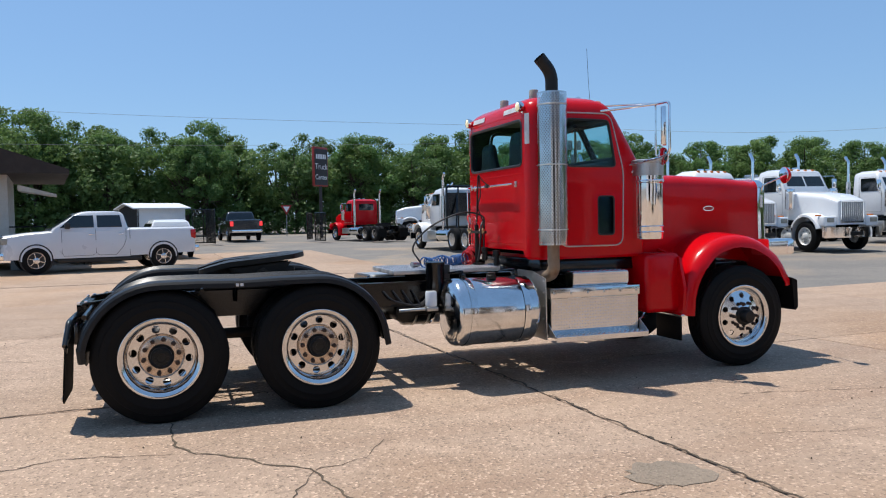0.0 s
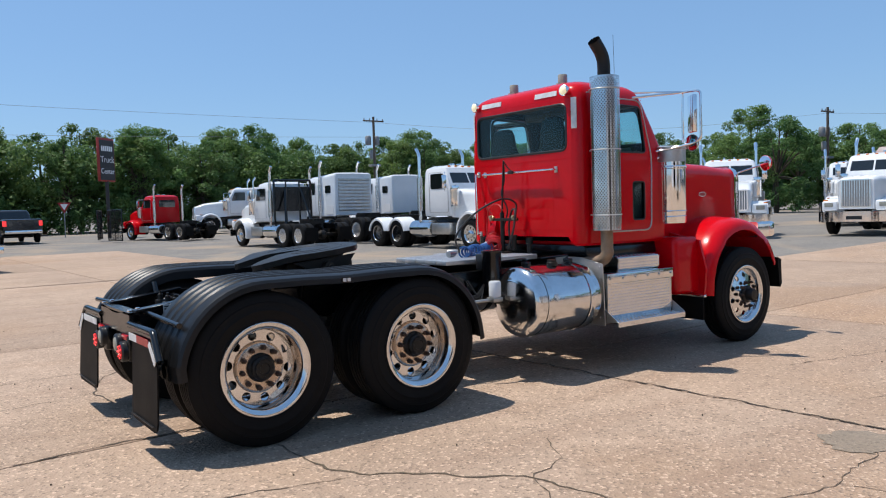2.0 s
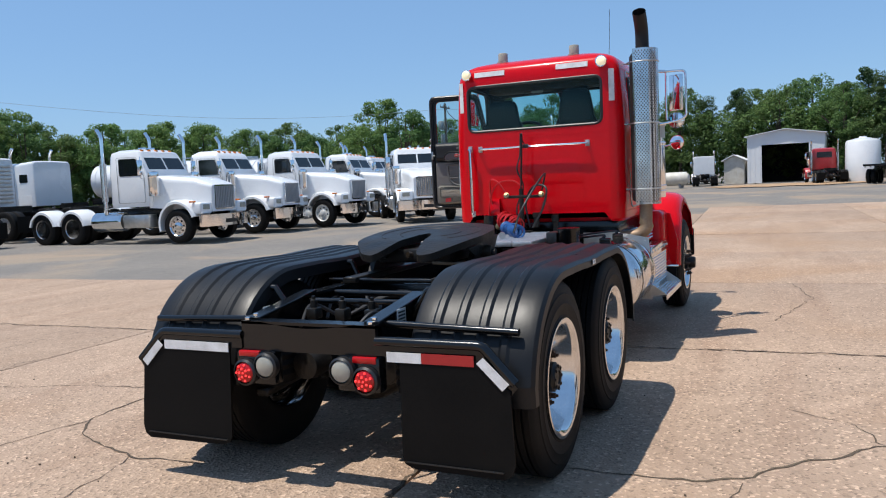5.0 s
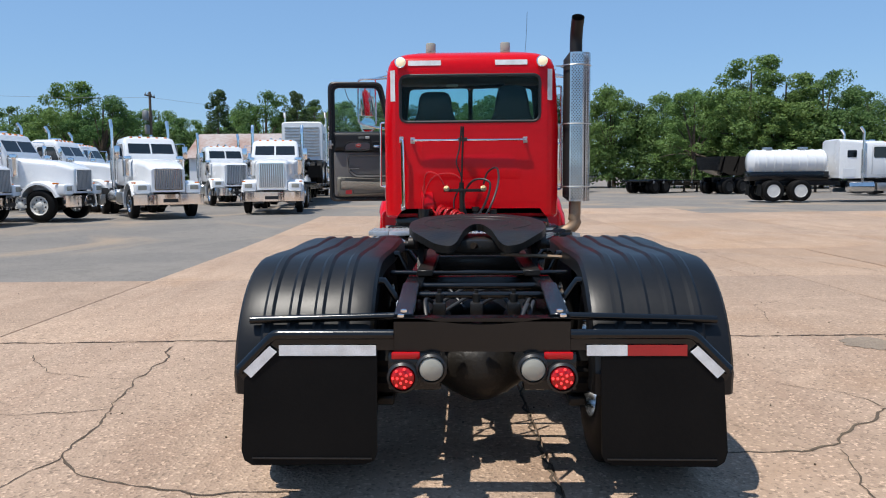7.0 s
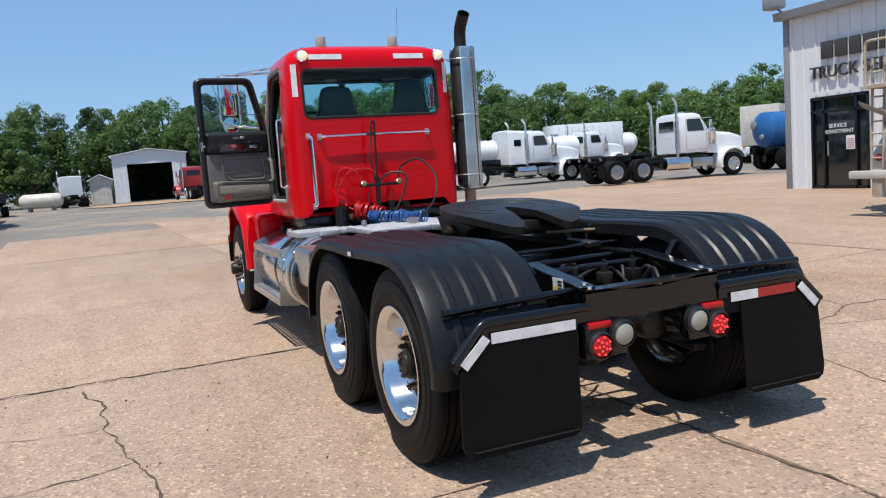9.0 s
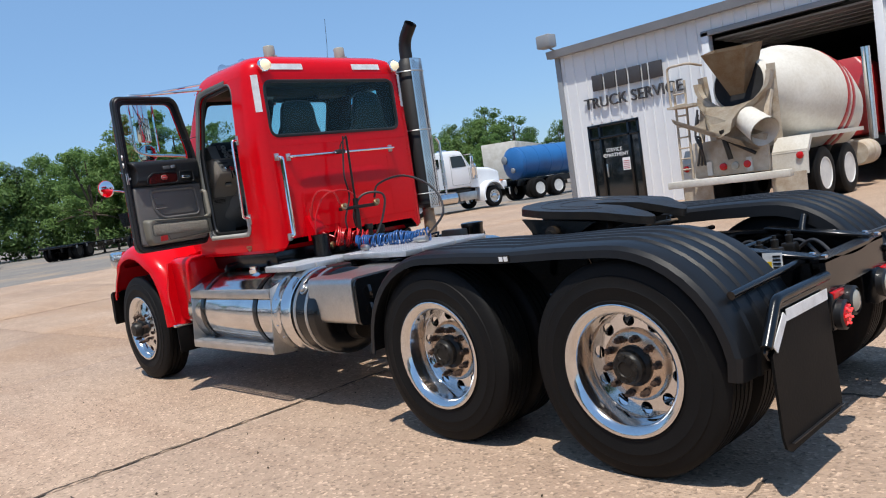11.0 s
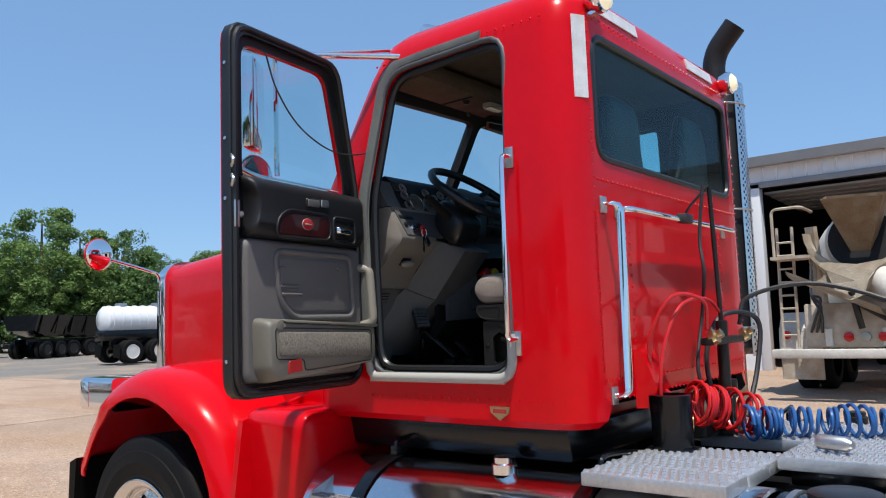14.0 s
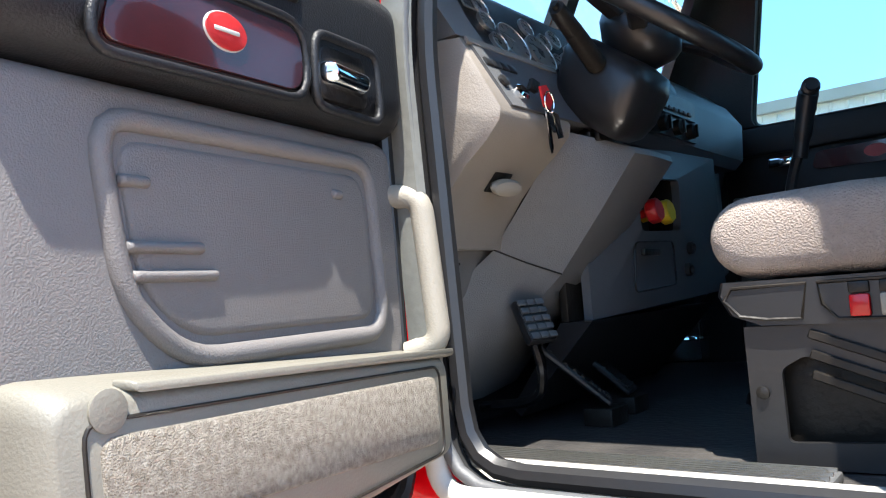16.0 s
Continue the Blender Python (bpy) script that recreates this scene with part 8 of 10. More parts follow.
    # glass
    for s in (1, -1):
        bm = B()
        rings(bm, [[(-1.165 + d, 0.03 * s, 2.12), (-1.165 + d, 0.82 * s, 2.12), (-1.47 + d, 0.78 * s, 2.68), (-1.47 + d, 0.03 * s, 2.68)] for d in (-0.01, 0.02)])
        part("windshield", bm, DARK_GLASS, cab_)
        bm = B()
        prism(bm, loop_round([(-2.30, 2.12), (-1.42, 2.12), (-1.62, 2.66), (-2.30, 2.66)], 0.06), "y", 0.935 * s, 0.990 * s)
        part("side_window", bm, DARK_GLASS, cab_)
        bm = B()
        tube(bm, [(x, 0.992 * s, z) for x, z in loop_round([(-2.38, 1.28), (-1.30, 1.28), (-1.30, 2.10), (-1.58, 2.70), (-2.38, 2.70)], 0.06)], 0.007, 5, closed=True)
        part("door_seam", bm, GREY_STEEL, cab_)
        # mirrors, stacks, tanks, steps
        bm = B()
        tube(bm, fillet([(-1.45, 0.93 * s, 2.68), (-1.22, 1.20 * s, 2.68), (-1.22, 1.20 * s, 2.02), (-1.35, 0.98 * s, 2.02)], 0.04), 0.014, 6)
        box(bm, -1.26, -1.20, min(1.12 * s, 1.30 * s), max(1.12 * s, 1.30 * s), 2.12, 2.58, 0.015)
        part("mirror", bm, CHROME, t)
        xs = back - (0.14 if not sleeper else 0.10 + 0)
        ys = 1.04 * s
        bm = B()
        tube(bm, fillet([(xs, ys, 0.95), (xs, ys, 3.40), (xs - 0.16, ys, 3.62)], 0.1), 0.065, 12)
        part("exhaust_pipe", bm, CHROME, t)
        bm = B()
        tube(bm, [(xs, ys, 1.35), (xs, ys, 2.55)], 0.10, 14)
        part("heat_shield", bm, ALLOY, t)
        bm = B()
        lathe(bm, [(0.02, 0), (0.25, 0.02), (0.30, 0.07), (0.30, 1.2), (0.25, 1.25), (0.02, 1.27)], Matrix.Translation((back - 0.75, 0.88 * s, 0.70)) @ pose(0, 0, 0, 0, 90), 24)
        part("fuel_tank", bm, ALLOY, t)
        bm = B()
        box(bm, -2.15, -1.1, min(0.75 * s, 1.12 * s), max(0.75 * s, 1.12 * s), 0.50, 0.90, 0.02)
        part("step_box", bm, ALLOY_DULL, t)
        bm = B()
        lathe(bm, [(0.05, 1.45), (0.17, 1.47), (0.17, 2.0), (0.18, 2.02), (0.15, 2.2), (0.05, 2.22)], Matrix.Translation((-0.98, 0.93 * s, 0)), 16)
        part("air_cleaner", bm, CHROME, t)
        bm = B()
        box(bm, L - 1.25, L - 1.23, min(0.55 * s, 1.15 * s), max(0.55 * s, 1.15 * s), 0.28, 0.85)
        part("mud_flap", bm, FLAP, t)
        if fenders:
            for x in (L + 0.66, L - 0.66):
                bm = B()
                arch(bm, x, 0.52, 0.62, 0.6 * s, 1.24 * s, 170, 10)
                part("rear_fender", bm, WHITE, t)
    for i in range(5):
        bm = B()
        box(bm, -1.72, -1.62, -0.62 + 0.31 * i - 0.05, -0.62 + 0.31 * i + 0.05, h - 0.10, h - 0.01, 0.02)
        part("marker_lamp", bm, AMBER, t)
    for y in (0.185, -0.185):
        bm = B()
        box(bm, -2.2, -1.9, y - 0.035, y + 0.035, h, h + 0.09, 0.02)
        part("air_horn", bm, CHROME, t)
    if sleeper:
        bm = B()
        sl0 = back - sleeper
        rings(bm, [ring_n(back - 0.02, 1.0, h + 0.02, 1.12, 0.16), ring_n(sl0 + 0.06, 1.02, h + 0.10, 1.12, 0.16), ring_n(sl0, 0.98, h + 0.05, 1.15, 0.14)])
        sl = part("sleeper", bm, paint, t)
        for s in (1, -1):
            bm = B()
            prism(bm, loop_round([(sl0 + 0.35, 2.15), (sl0 + 0.80, 2.15), (sl0 + 0.80, 2.5), (sl0 + 0.35, 2.5)], 0.06), "y", 1.0 * s, 1.025 * s)
            part("sleeper_window", bm, DARK_GLASS, sl)
            bm = B()
            prism(bm, loop_round([(sl0 + 0.15, 1.2), (sl0 + 0.75, 1.2), (sl0 + 0.75, 1.6), (sl0 + 0.15, 1.6)], 0.05), "y", 1.0 * s, 1.028 * s)
            part("locker_door", bm, paint, sl)
        if louvre:
            for k in range(10):
                bm = B()
                box(bm, sl0 - 0.05, sl0, -0.85, 0.85, 1.35 + 0.15 * k, 1.46 + 0.15 * k, 0.01)
                part("louvre", bm, ALLOY_DULL, sl)
    else:
        bm = B()
        prism(bm, loop_round([(-0.6, 2.15), (0.6, 2.15), (0.6, 2.62), (-0.6, 2.62)], 0.06), "x", back - 0.012, back + 0.02)
        part("rear_window", bm, DARK_GLASS, cab_)
    if rack:
        x = back - 0.35
        bm = B()
        tube(bm, fillet([(x, -0.95, 1.0), (x, -0.95, 3.0), (x, 0.95, 3.0), (x, 0.95, 1.0)], 0.1), 0.05, 8)
        for y in (-0.35, 0.35):
            tube(bm, [(x, y, 1.0), (x, y, 3.0)], 0.04, 6)
        tube(bm, [(x - 0.5, -0.7, 1.0), (x, -0.4, 2.6)], 0.04, 6)
        tube(bm, [(x - 0.5, 0.7, 1.0), (x, 0.4, 2.6)], 0.04, 6)
        sheet(bm, [(-0.9, 1.6), (0.9, 1.6), (0.9, 2.7), (-0.9, 2.7)], [], lambda u, v, w: (x + w, u, v), 0.01)
        part("headache_rack", bm, FRAME_BLACK, t)
    if body is None:
        bm = B()
        prism(bm, fillet_xy([(0.5, 0), (0.35, 0.4), (-0.3, 0.46), (-0.55, 0.25), (-0.1, 0.0), (-0.55, -0.25), (-0.3, -0.46), (0.35, -0.4)], L + 0.1), "z", 1.16, 1.22)
        box(bm, L - 0.3, L + 0.5, -0.4, 0.4, 1.0, 1.16)
        part("fifth_wheel", bm, GREASY, t)
    elif body == "tank":
        bm = B()
        x1 = back - sleeper - 0.25
        ln = x1 - (L - 1.6)
        lathe(bm, [(0.05, 0), (tank_r * 0.75, 0.06), (tank_r, 0.2), (tank_r, ln - 0.2), (tank_r * 0.75, ln - 0.06), (0.05, ln)], Matrix.Translation((L - 1.6, 0, 1.95)) @ pose(0, 0, 0, 0, 90), 32)
        tk = part("tank_body", bm, WHITE, t, "white ribbed tank")
        for k in range(9):
            bm = B()
            lathe(bm, [(tank_r + 0.005, -0.04), (tank_r + 0.03, -0.03), (tank_r + 0.03, 0.03), (tank_r + 0.005, 0.04)], Matrix.Translation((L - 1.2 + (ln - 0.7) * k / 8, 0, 1.95)) @ pose(0, 0, 0, 0, 90), 32, False)
            part("tank_rib", bm, WHITE, tk)
        for x in (0.2, 0.65):
            bm = B()
            box(bm, L - 1.6 + ln * x, L - 1.2 + ln * x, -0.2, 0.2, 1.88 + tank_r, 2.08 + tank_r, 0.03)
            part("hatch", bm, ALLOY_DULL, tk)
        bm = B()
        box(bm, L - 1.6, x1, -0.45, 0.45, 1.02, 2.1 - tank_r, 0.02)
        part("cradle", bm, FRAME_BLACK, tk)
    return t


def fillet_xy(pts, dx):
    return [(x + dx, y) for x, y in loop_round(pts, 0.08)]


# the row that faces the yard
K = 1.12
parked_truck(at(17.2, 16.7, -88, K), "white day-cab road tractor, parked on asphalt", rim="alloy", fenders=True, wheelbase=4.9)
parked_truck(at(21.6, 17.0, -87, K), "white long-hood road tractor, parked on asphalt", cab_tall=0.03)
parked_truck(at(24.6, 15.6, -94, K), "white tank truck with sloped hood, parked on asphalt", body="tank", rim="white", wheelbase=5.8)
parked_truck(at(31.8, 17.2, -90, K), "white road tractor, parked at the back of a row", cab_tall=0.02)
parked_truck(at(37.5, 19.0, -90, K), "white road tractor with tall stacks, parked behind others")
parked_truck(at(26.3, 12.3, -144, K), "white sleeper road tractor with wide chrome grille, facing the yard", slope=True)
parked_truck(at(38.0, 13.0, -150, K), "white day-cab road tractor, parked behind another", slope=False)
parked_truck(at(29.6, 8.6, -170, K), "white road tractor hitched to a lowboy trailer", slope=False, rim="white")
parked_truck(at(53.5, 11.6, -165, 1.0), "white dump-body road tractor, far across the yard", rack=True)
# trucks seen from behind
parked_truck(at(13.0, 29.4, 95, 1.0), "white day-cab road tractor with black headache rack, parked on asphalt", rack=True, wheelbase=4.8)
parked_truck(at(17.1, 32.6, 95, K), "white sleeper road tractor with louvred back, parked on asphalt", sleeper=1.3, louvre=True)
parked_truck(at(22.0, 35.0, 95, K), "white sleeper road tractor with twin stacks, parked on asphalt", sleeper=1.3)
parked_truck(at(11.6, 44.5, 106, 0.92), "red day-cab road tractor by the gate, parked on asphalt", paint=RED)
parked_truck(at(17.8, 50.5, 168, K), "white sleeper road tractor, parked by the fence", sleeper=1.6)
parked_truck(at(21.5, 55.0, 168, K), "white day-cab road tractor, parked by the fence")
# across the yard
parked_truck(at(37.6, -23.6, -91, 1.06), "white sleeper tank truck, parked across the yard", sleeper=1.2, body="tank", rim="white", wheelbase=6.5, tank_r=0.62)
parked_truck(at(26.8, -26.2, -97, 1.08), "white road tractor with bare frame, parked across the yard", rim="alloy", wheelbase=5.4)
parked_truck(at(47.0, -34.0, -88, 1.06), "white tank truck, parked far across the yard", body="tank", rim="white", wheelbase=7.0)
parked_truck(at(73.0, -4.4, 8, 1.0), "red day-cab road tractor seen from behind, parked on dirt", paint=RED_OLD)
parked_truck(at(80.0, 6.2, 8, 0.95), "white sleeper road tractor seen from behind, parked on dirt", sleeper=1.2)


def trailer(m, name, label, length, deck_z, paint, kind):
    """A semitrailer: wheels under the tail, body by kind. The tail is at x = 0, it runs to +x."""
    t = thing(name, label, "trailer", m)
    for s in (1, -1):
        for x in (0.9, 2.2):
            bg_wheel(t, x, 1.2 * s, s, "dark" if paint is FRAME_BLACK else "white", dual=True)
        bm = B()
        box(bm, 0.0, length, 0.45 * s - 0.07, 0.45 * s + 0.07, deck_z - 0.35, deck_z - 0.02)
        part("chassis_beam", bm, FRAME_BLACK, t)
        bm = B()
        box(bm, length - 2.0, length - 1.85, 0.6 * s - 0.06, 0.6 * s + 0.06, 0.05, deck_z - 0.2)
        box(bm, length - 2.08, length - 1.77, 0.6 * s - 0.14, 0.6 * s + 0.14, 0.0, 0.05)
        part("landing_leg", bm, FRAME_BLACK, t)
    if kind == "flat":
        bm = B()
        box(bm, 0, length, -1.25, 1.25, deck_z - 0.06, deck_z + 0.08, 0.01)
        part("deck", bm, paint, t)
        for k in range(int(length / 1.2)):
            for s in (1, -1):
                bm = B()
                box(bm, 0.5 + 1.2 * k, 0.62 + 1.2 * k, 1.25 * s - 0.04, 1.25 * s + 0.04, deck_z - 0.16, deck_z + 0.02)
                part("stake_pocket", bm, GREY_STEEL, t)
    elif kind == "tank":
        bm = B()
        r = 0.86
        lathe(bm, [(0.05, 0), (0.6, 0.05), (r, 0.25), (r, length - 0.25), (0.6, length - 0.05), (0.05, length)], Matrix.Translation((0, 0, deck_z + r)) @ pose(0, 0, 0, 0, 90), 32)
        tk = part("tank_body", bm, paint, t)
        for k in range(12):
            bm = B()
            lathe(bm, [(r + 0.003, -0.04), (r + 0.02, -0.03), (r + 0.02, 0.03), (r + 0.003, 0.04)], Matrix.Translation((0.5 + (length - 1.0) * k / 11, 0, deck_z + r)) @ pose(0, 0, 0, 0, 90), 32, False)
            part("tank_rib", bm, paint, tk)
        bm = B()
        lathe(bm, [(0.22, 0), (0.22, 0.05), (0.16, 0.07)], Matrix.Translation((-0.02, 0.35, deck_z + 1.1)) @ pose(0, 0, 0, 0, -90), 16)
        part("valve_flange", bm, GREY_STEEL, tk)
        bm = B()
        lathe(bm, [(0.14, 0), (0.14, 0.08), (0.1, 0.1)], Matrix.Translation((-0.02, -0.3, deck_z + 0.5)) @ pose(0, 0, 0, 0, -90), 14)
        part("valve_flange", bm, GREY_STEEL, tk)
        bm = B()
        box(bm, length * 0.45, length * 0.55, -0.25, 0.25, deck_z + 2 * r - 0.02, deck_z + 2 * r + 0.2, 0.03)
        part("hatch", bm, GREY_STEEL, tk)
    elif kind == "dump":
        bm = B()
        rings(bm, [[(x, -1.2 * w, deck_z + lo), (x, 1.2 * w, deck_z + lo), (x, 1.22, deck_z + 1.45), (x, -1.22, deck_z + 1.45)] for x, lo, w in ((0, 0.5, 0.8), (1.5, 0.1, 0.6), (length - 2.0, 0.1, 0.6), (length - 0.2, 0.8, 0.8))])
        tk = part("dump_body", bm, paint, t)
        for k in range(6):
            for s in (1, -1):
                bm = B()
                bar(bm, (0.4 + (length - 0.9) * k / 5, 1.24 * s, deck_z + 1.45), (0.4 + (length - 0.9) * k / 5, 0.95 * s, deck_z + 0.3), 0.09, 0.06)
                part("side_rib", bm, paint, tk)
    elif kind == "van":
        bm = B()
        box(bm, 0, length, -1.28, 1.28, deck_z, 3.9, 0.03)
        tk = part("van_body", bm, paint, t)
        for k in range(int(length / 0.6)):
            for s in (1, -1):
                bm = B()
                box(bm, 0.3 + 0.6 * k, 0.36 + 0.6 * k, 1.28 * s - 0.02, 1.28 * s + 0.02, deck_z + 0.1, 3.8)
                part("side_rib", bm, paint, tk)
    return t


def lot(x, y, yaw=0.0):
    return at(x, y, yaw)


low = trailer(lot(50.8, 10.1, 183), "lowboy_trailer", "black lowboy trailer carrying a white tractor", 14.0, 1.05, FRAME_BLACK, "flat")
carried = parked_truck(pose(43.4, 9.5, lift(43, 8) + 1.13, 0, 0, 3) @ Matrix.Diagonal((K, K, K, 1)), "white sleeper tractor carried on a lowboy trailer", sleeper=1.2, louvre=True, wheelbase=4.6)
trailer(lot(30.5, -24.0, -4), "flatbed_trailer", "low black flatbed trailer, parked across the yard", 9.0, 1.25, FRAME_BLACK, "flat")
trailer(at(27.2, -29.4, -100, 1.08), "tank_trailer", "dark blue vacuum tank trailer, parked beyond the shop", 10.5, 1.10, BLUE_TANK, "tank")
trailer(lot(36.0, -38.5, -60), "box_trailer", "white ribbed box trailer, far off", 13.0, 1.2, WHITE_DIRTY, "van")
trailer(lot(51.5, -17.2, -62), "dump_trailer", "black end-dump trailer by the trees", 8.0, 1.2, FRAME_BLACK, "dump")
trailer(lot(53.0, -19.6, -80), "dump_trailer", "black belly-dump trailer by the trees", 8.0, 1.1, FRAME_BLACK, "dump")
trailer(lot(54.0, -12.6, -50), "flatbed_trailer", "black lowboy trailer by the trees", 9.0, 0.9, FRAME_BLACK, "flat")
trailer(lot(57.5, -8.0, -20), "flatbed_trailer", "black trailer chassis by the trees", 6.0, 1.3, FRAME_BLACK, "flat")
trailer(lot(50.0, -30.0, -85), "tank_trailer", "long white ribbed tank trailer by the trees", 9.0, 1.2, WHITE, "tank")
trailer(lot(55.0, -37.5, -70), "tank_trailer", "white tank trailer, far across the yard", 7.0, 1.5, WHITE, "tank")
trailer(lot(51.0, -31.0, -100), "box_trailer", "white box trailer, far across the yard", 6.0, 1.2, WHITE, "van")
trailer(at(57.0, 9.8, 10, 0.7), "dump_trailer", "black dump trailer at the yard's edge", 7.0, 0.9, FRAME_BLACK, "dump")
trailer(lot(27.5, 25.0, 100), "tank_trailer", "white tank body behind the parked row", 7.0, 1.6, WHITE, "tank")


# ---- light vehicles ----
def car_body(t, sect, paint):
    bm = B()
    rings(bm, [[(x, -w, zb), (x, -w * 1.02, (zb + zt) / 2), (x, -w * 0.97, zt - 0.06), (x, -w * 0.88, zt), (x, w * 0.88, zt), (x, w * 0.97, zt - 0.06), (x, w * 1.02, (zb + zt) / 2), (x, w, zb)] for x, w, zb, zt in sect])
    return part("body", bm, paint, t, sharp=40)


def pickup(m, label, paint, lit=False):
    """A crew-cab pickup: front axle at x = 0, facing +x."""
    t = thing("pickup_truck", label, "pickup", m)
    wb = 3.75
    body = car_body(t, [(0.92, 0.82, 0.55, 1.02), (0.86, 0.95, 0.45, 1.18), (0.3, 1.0, 0.45, 1.26), (-0.55, 1.0, 0.45, 1.32), (-0.8, 1.0, 0.45, 1.33), (-2.70, 1.0, 0.45, 1.36), (-2.74, 1.0, 0.47, 1.37), (-4.72, 1.0, 0.52, 1.37), (-4.80, 0.97, 0.56, 1.34)], paint)
    bm = B()
    rings(bm, [cab_ring(z, x0, x1, hw, 0.10, 0.10, 4) for z, x0, x1, hw in ((1.26, -2.70, -0.40, 0.97), (1.38, -2.69, -0.48, 0.95), (1.80, -2.58, -1.12, 0.83), (1.885, -2.50, -1.32, 0.78), (1.915, -2.30, -1.55, 0.64))])
    cb = part("cab", bm, paint, t)
    for s in (1, -1):
        for a, b_, nm in ((-1.66, -0.84, "front_window"), (-2.50, -1.76, "rear_side_window")):
            bm = B()
            d0 = 0.26 if nm == "front_window" else 0.0
            rings(bm, [[(a, y0 * s, 1.40), (b_ + (0.16 if d0 else 0), y0 * s, 1.40), (b_ - d0, y1 * s, 1.78), (a + (0 if d0 else 0.05), y1 * s, 1.78)] for y0, y1 in ((0.960, 0.852), (0.938, 0.830))])
            part(nm, bm, DARK_GLASS, cb)
        # door seams and body crease
        bm = B()
        for pts in ([(-0.72, 1.33), (-0.72, 0.62), (-0.78, 0.52), (-1.60, 0.52), (-1.70, 0.60), (-1.70, 1.36)], [(-1.70, 0.60), (-1.80, 0.52), (-2.30, 0.52), (-2.52, 0.78), (-2.60, 1.0), (-2.60, 1.36)], [(-2.72, 0.48), (-2.72, 1.35)]):
            tube(bm, [(x, s * (1.004 + 0.0175 * (1 - abs(z - 0.9) / 0.45)), z) for x, z in pts], 0.006, 5)
        part("door_seam", bm, BLACK_TRIM, body)
        for x in (0, -wb):
            bg_wheel(t, x, 1.05 * s, s, "alloy", scale=0.80)
            # flat black disc for the wheel well's shade; the body side is closed here
            bm = B()
            lathe(bm, [(0.47, 0), (0.47, 0.006), (0.05, 0.008)], Matrix.Translation((x, 1.018 * s, 0.45)) @ pose(0, 0, 0, -90 * s), 28)
            part("wheel_arch", bm, BLACK_TRIM, t)
            bm = B()
            arch(bm, x, 0.45, 0.47, min(1.0 * s, 1.04 * s), max(1.0 * s, 1.04 * s), -8, 188, 0.035, 18)
            part("arch_lip", bm, paint, t)
            bm = B()
            for k in range(6):
                a = math.tau * k / 6 + 0.3
                bar(bm, (x + 0.05 * math.cos(a), 1.066 * s, 0.416 + 0.05 * math.sin(a)), (x + 0.235 * math.cos(a), 1.058 * s, 0.416 + 0.235 * math.sin(a)), 0.05, 0.02)
            part("spokes", bm, ALLOY, t)
        bm = B()
        box(bm, -4.83, -4.66, min(0.82 * s, 1.012 * s), max(0.82 * s, 1.012 * s), 0.97, 1.27, 0.02)
        part("tail_lamp", bm, LENS_LIT if lit else LENS_RED, t)
        bm = B()
        box(bm, 0.75, 0.93, min(0.66 * s, 0.97 * s), max(0.66 * s, 0.97 * s), 0.92, 1.12, 0.03)
        part("headlamp", bm, LENS_CLEAR, t)
        bm = B()
        box(bm, -0.95, -0.80, min(1.0 * s, 1.2 * s), max(1.0 * s, 1.2 * s), 1.36, 1.56, 0.03)
        part("mirror", bm, BLACK_TRIM, t)
        for x in (-1.68, -2.56):
            bm = B()
            box(bm, x + 0.02, x + 0.18, 1.012 * s - 0.012, 1.012 * s + 0.012, 1.17, 1.20, 0.006)
            part("door_handle", bm, CHROME, t)
    for x0, y0, x1, y1, nm in ((-0.44, 0.86, -1.06, 0.76, "windshield"), (-2.71, 0.80, -2.60, 0.72, "rear_window")):
        bm = B()
        rings(bm, [[(x0 + d, -y0, 1.39), (x0 + d, y0, 1.39), (x1 + d, y1, 1.79), (x1 + d, -y1, 1.79)] for d in ((-0.02, 0.02) if x0 > -1 else (0.01, -0.03))])
        part(nm, bm, DARK_GLASS, cb)
    bm = B()
    box(bm, -4.68, -2.80, -0.82, 0.82, 1.30, 1.374, 0.01)
    part("bed_cover", bm, BLACK_TRIM, t)
    bm = B()
    box(bm, -4.95, -4.78, -0.95, 0.95, 0.55, 0.74, 0.03)
    part("rear_bumper", bm, CHROME, t)
    bm = B()
    box(bm, 0.84, 1.02, -0.95, 0.95, 0.45, 0.68, 0.04)
    part("front_bumper", bm, CHROME if not lit else BLACK_TRIM, t)
    bm = B()
    box(bm, 0.85, 0.95, -0.62, 0.62, 0.76, 1.14, 0.03)
    part("grille", bm, BLACK_TRIM, t)
    bm = B()
    box(bm, -3.1, -0.6, -0.9, 0.9, 0.3, 0.45, 0.03)
    part("chassis", bm, BLACK_TRIM, t)
    return t


pickup(at(-4.32, 20.92, 194, 1.06), "silver-white crew-cab pickup, parked on concrete", SILVER)
pickup(at(4.4, 50.6, 95, 1.06), "black crew-cab pickup with lit tail lamps, at the gate", BLACK_CAR, lit=True)


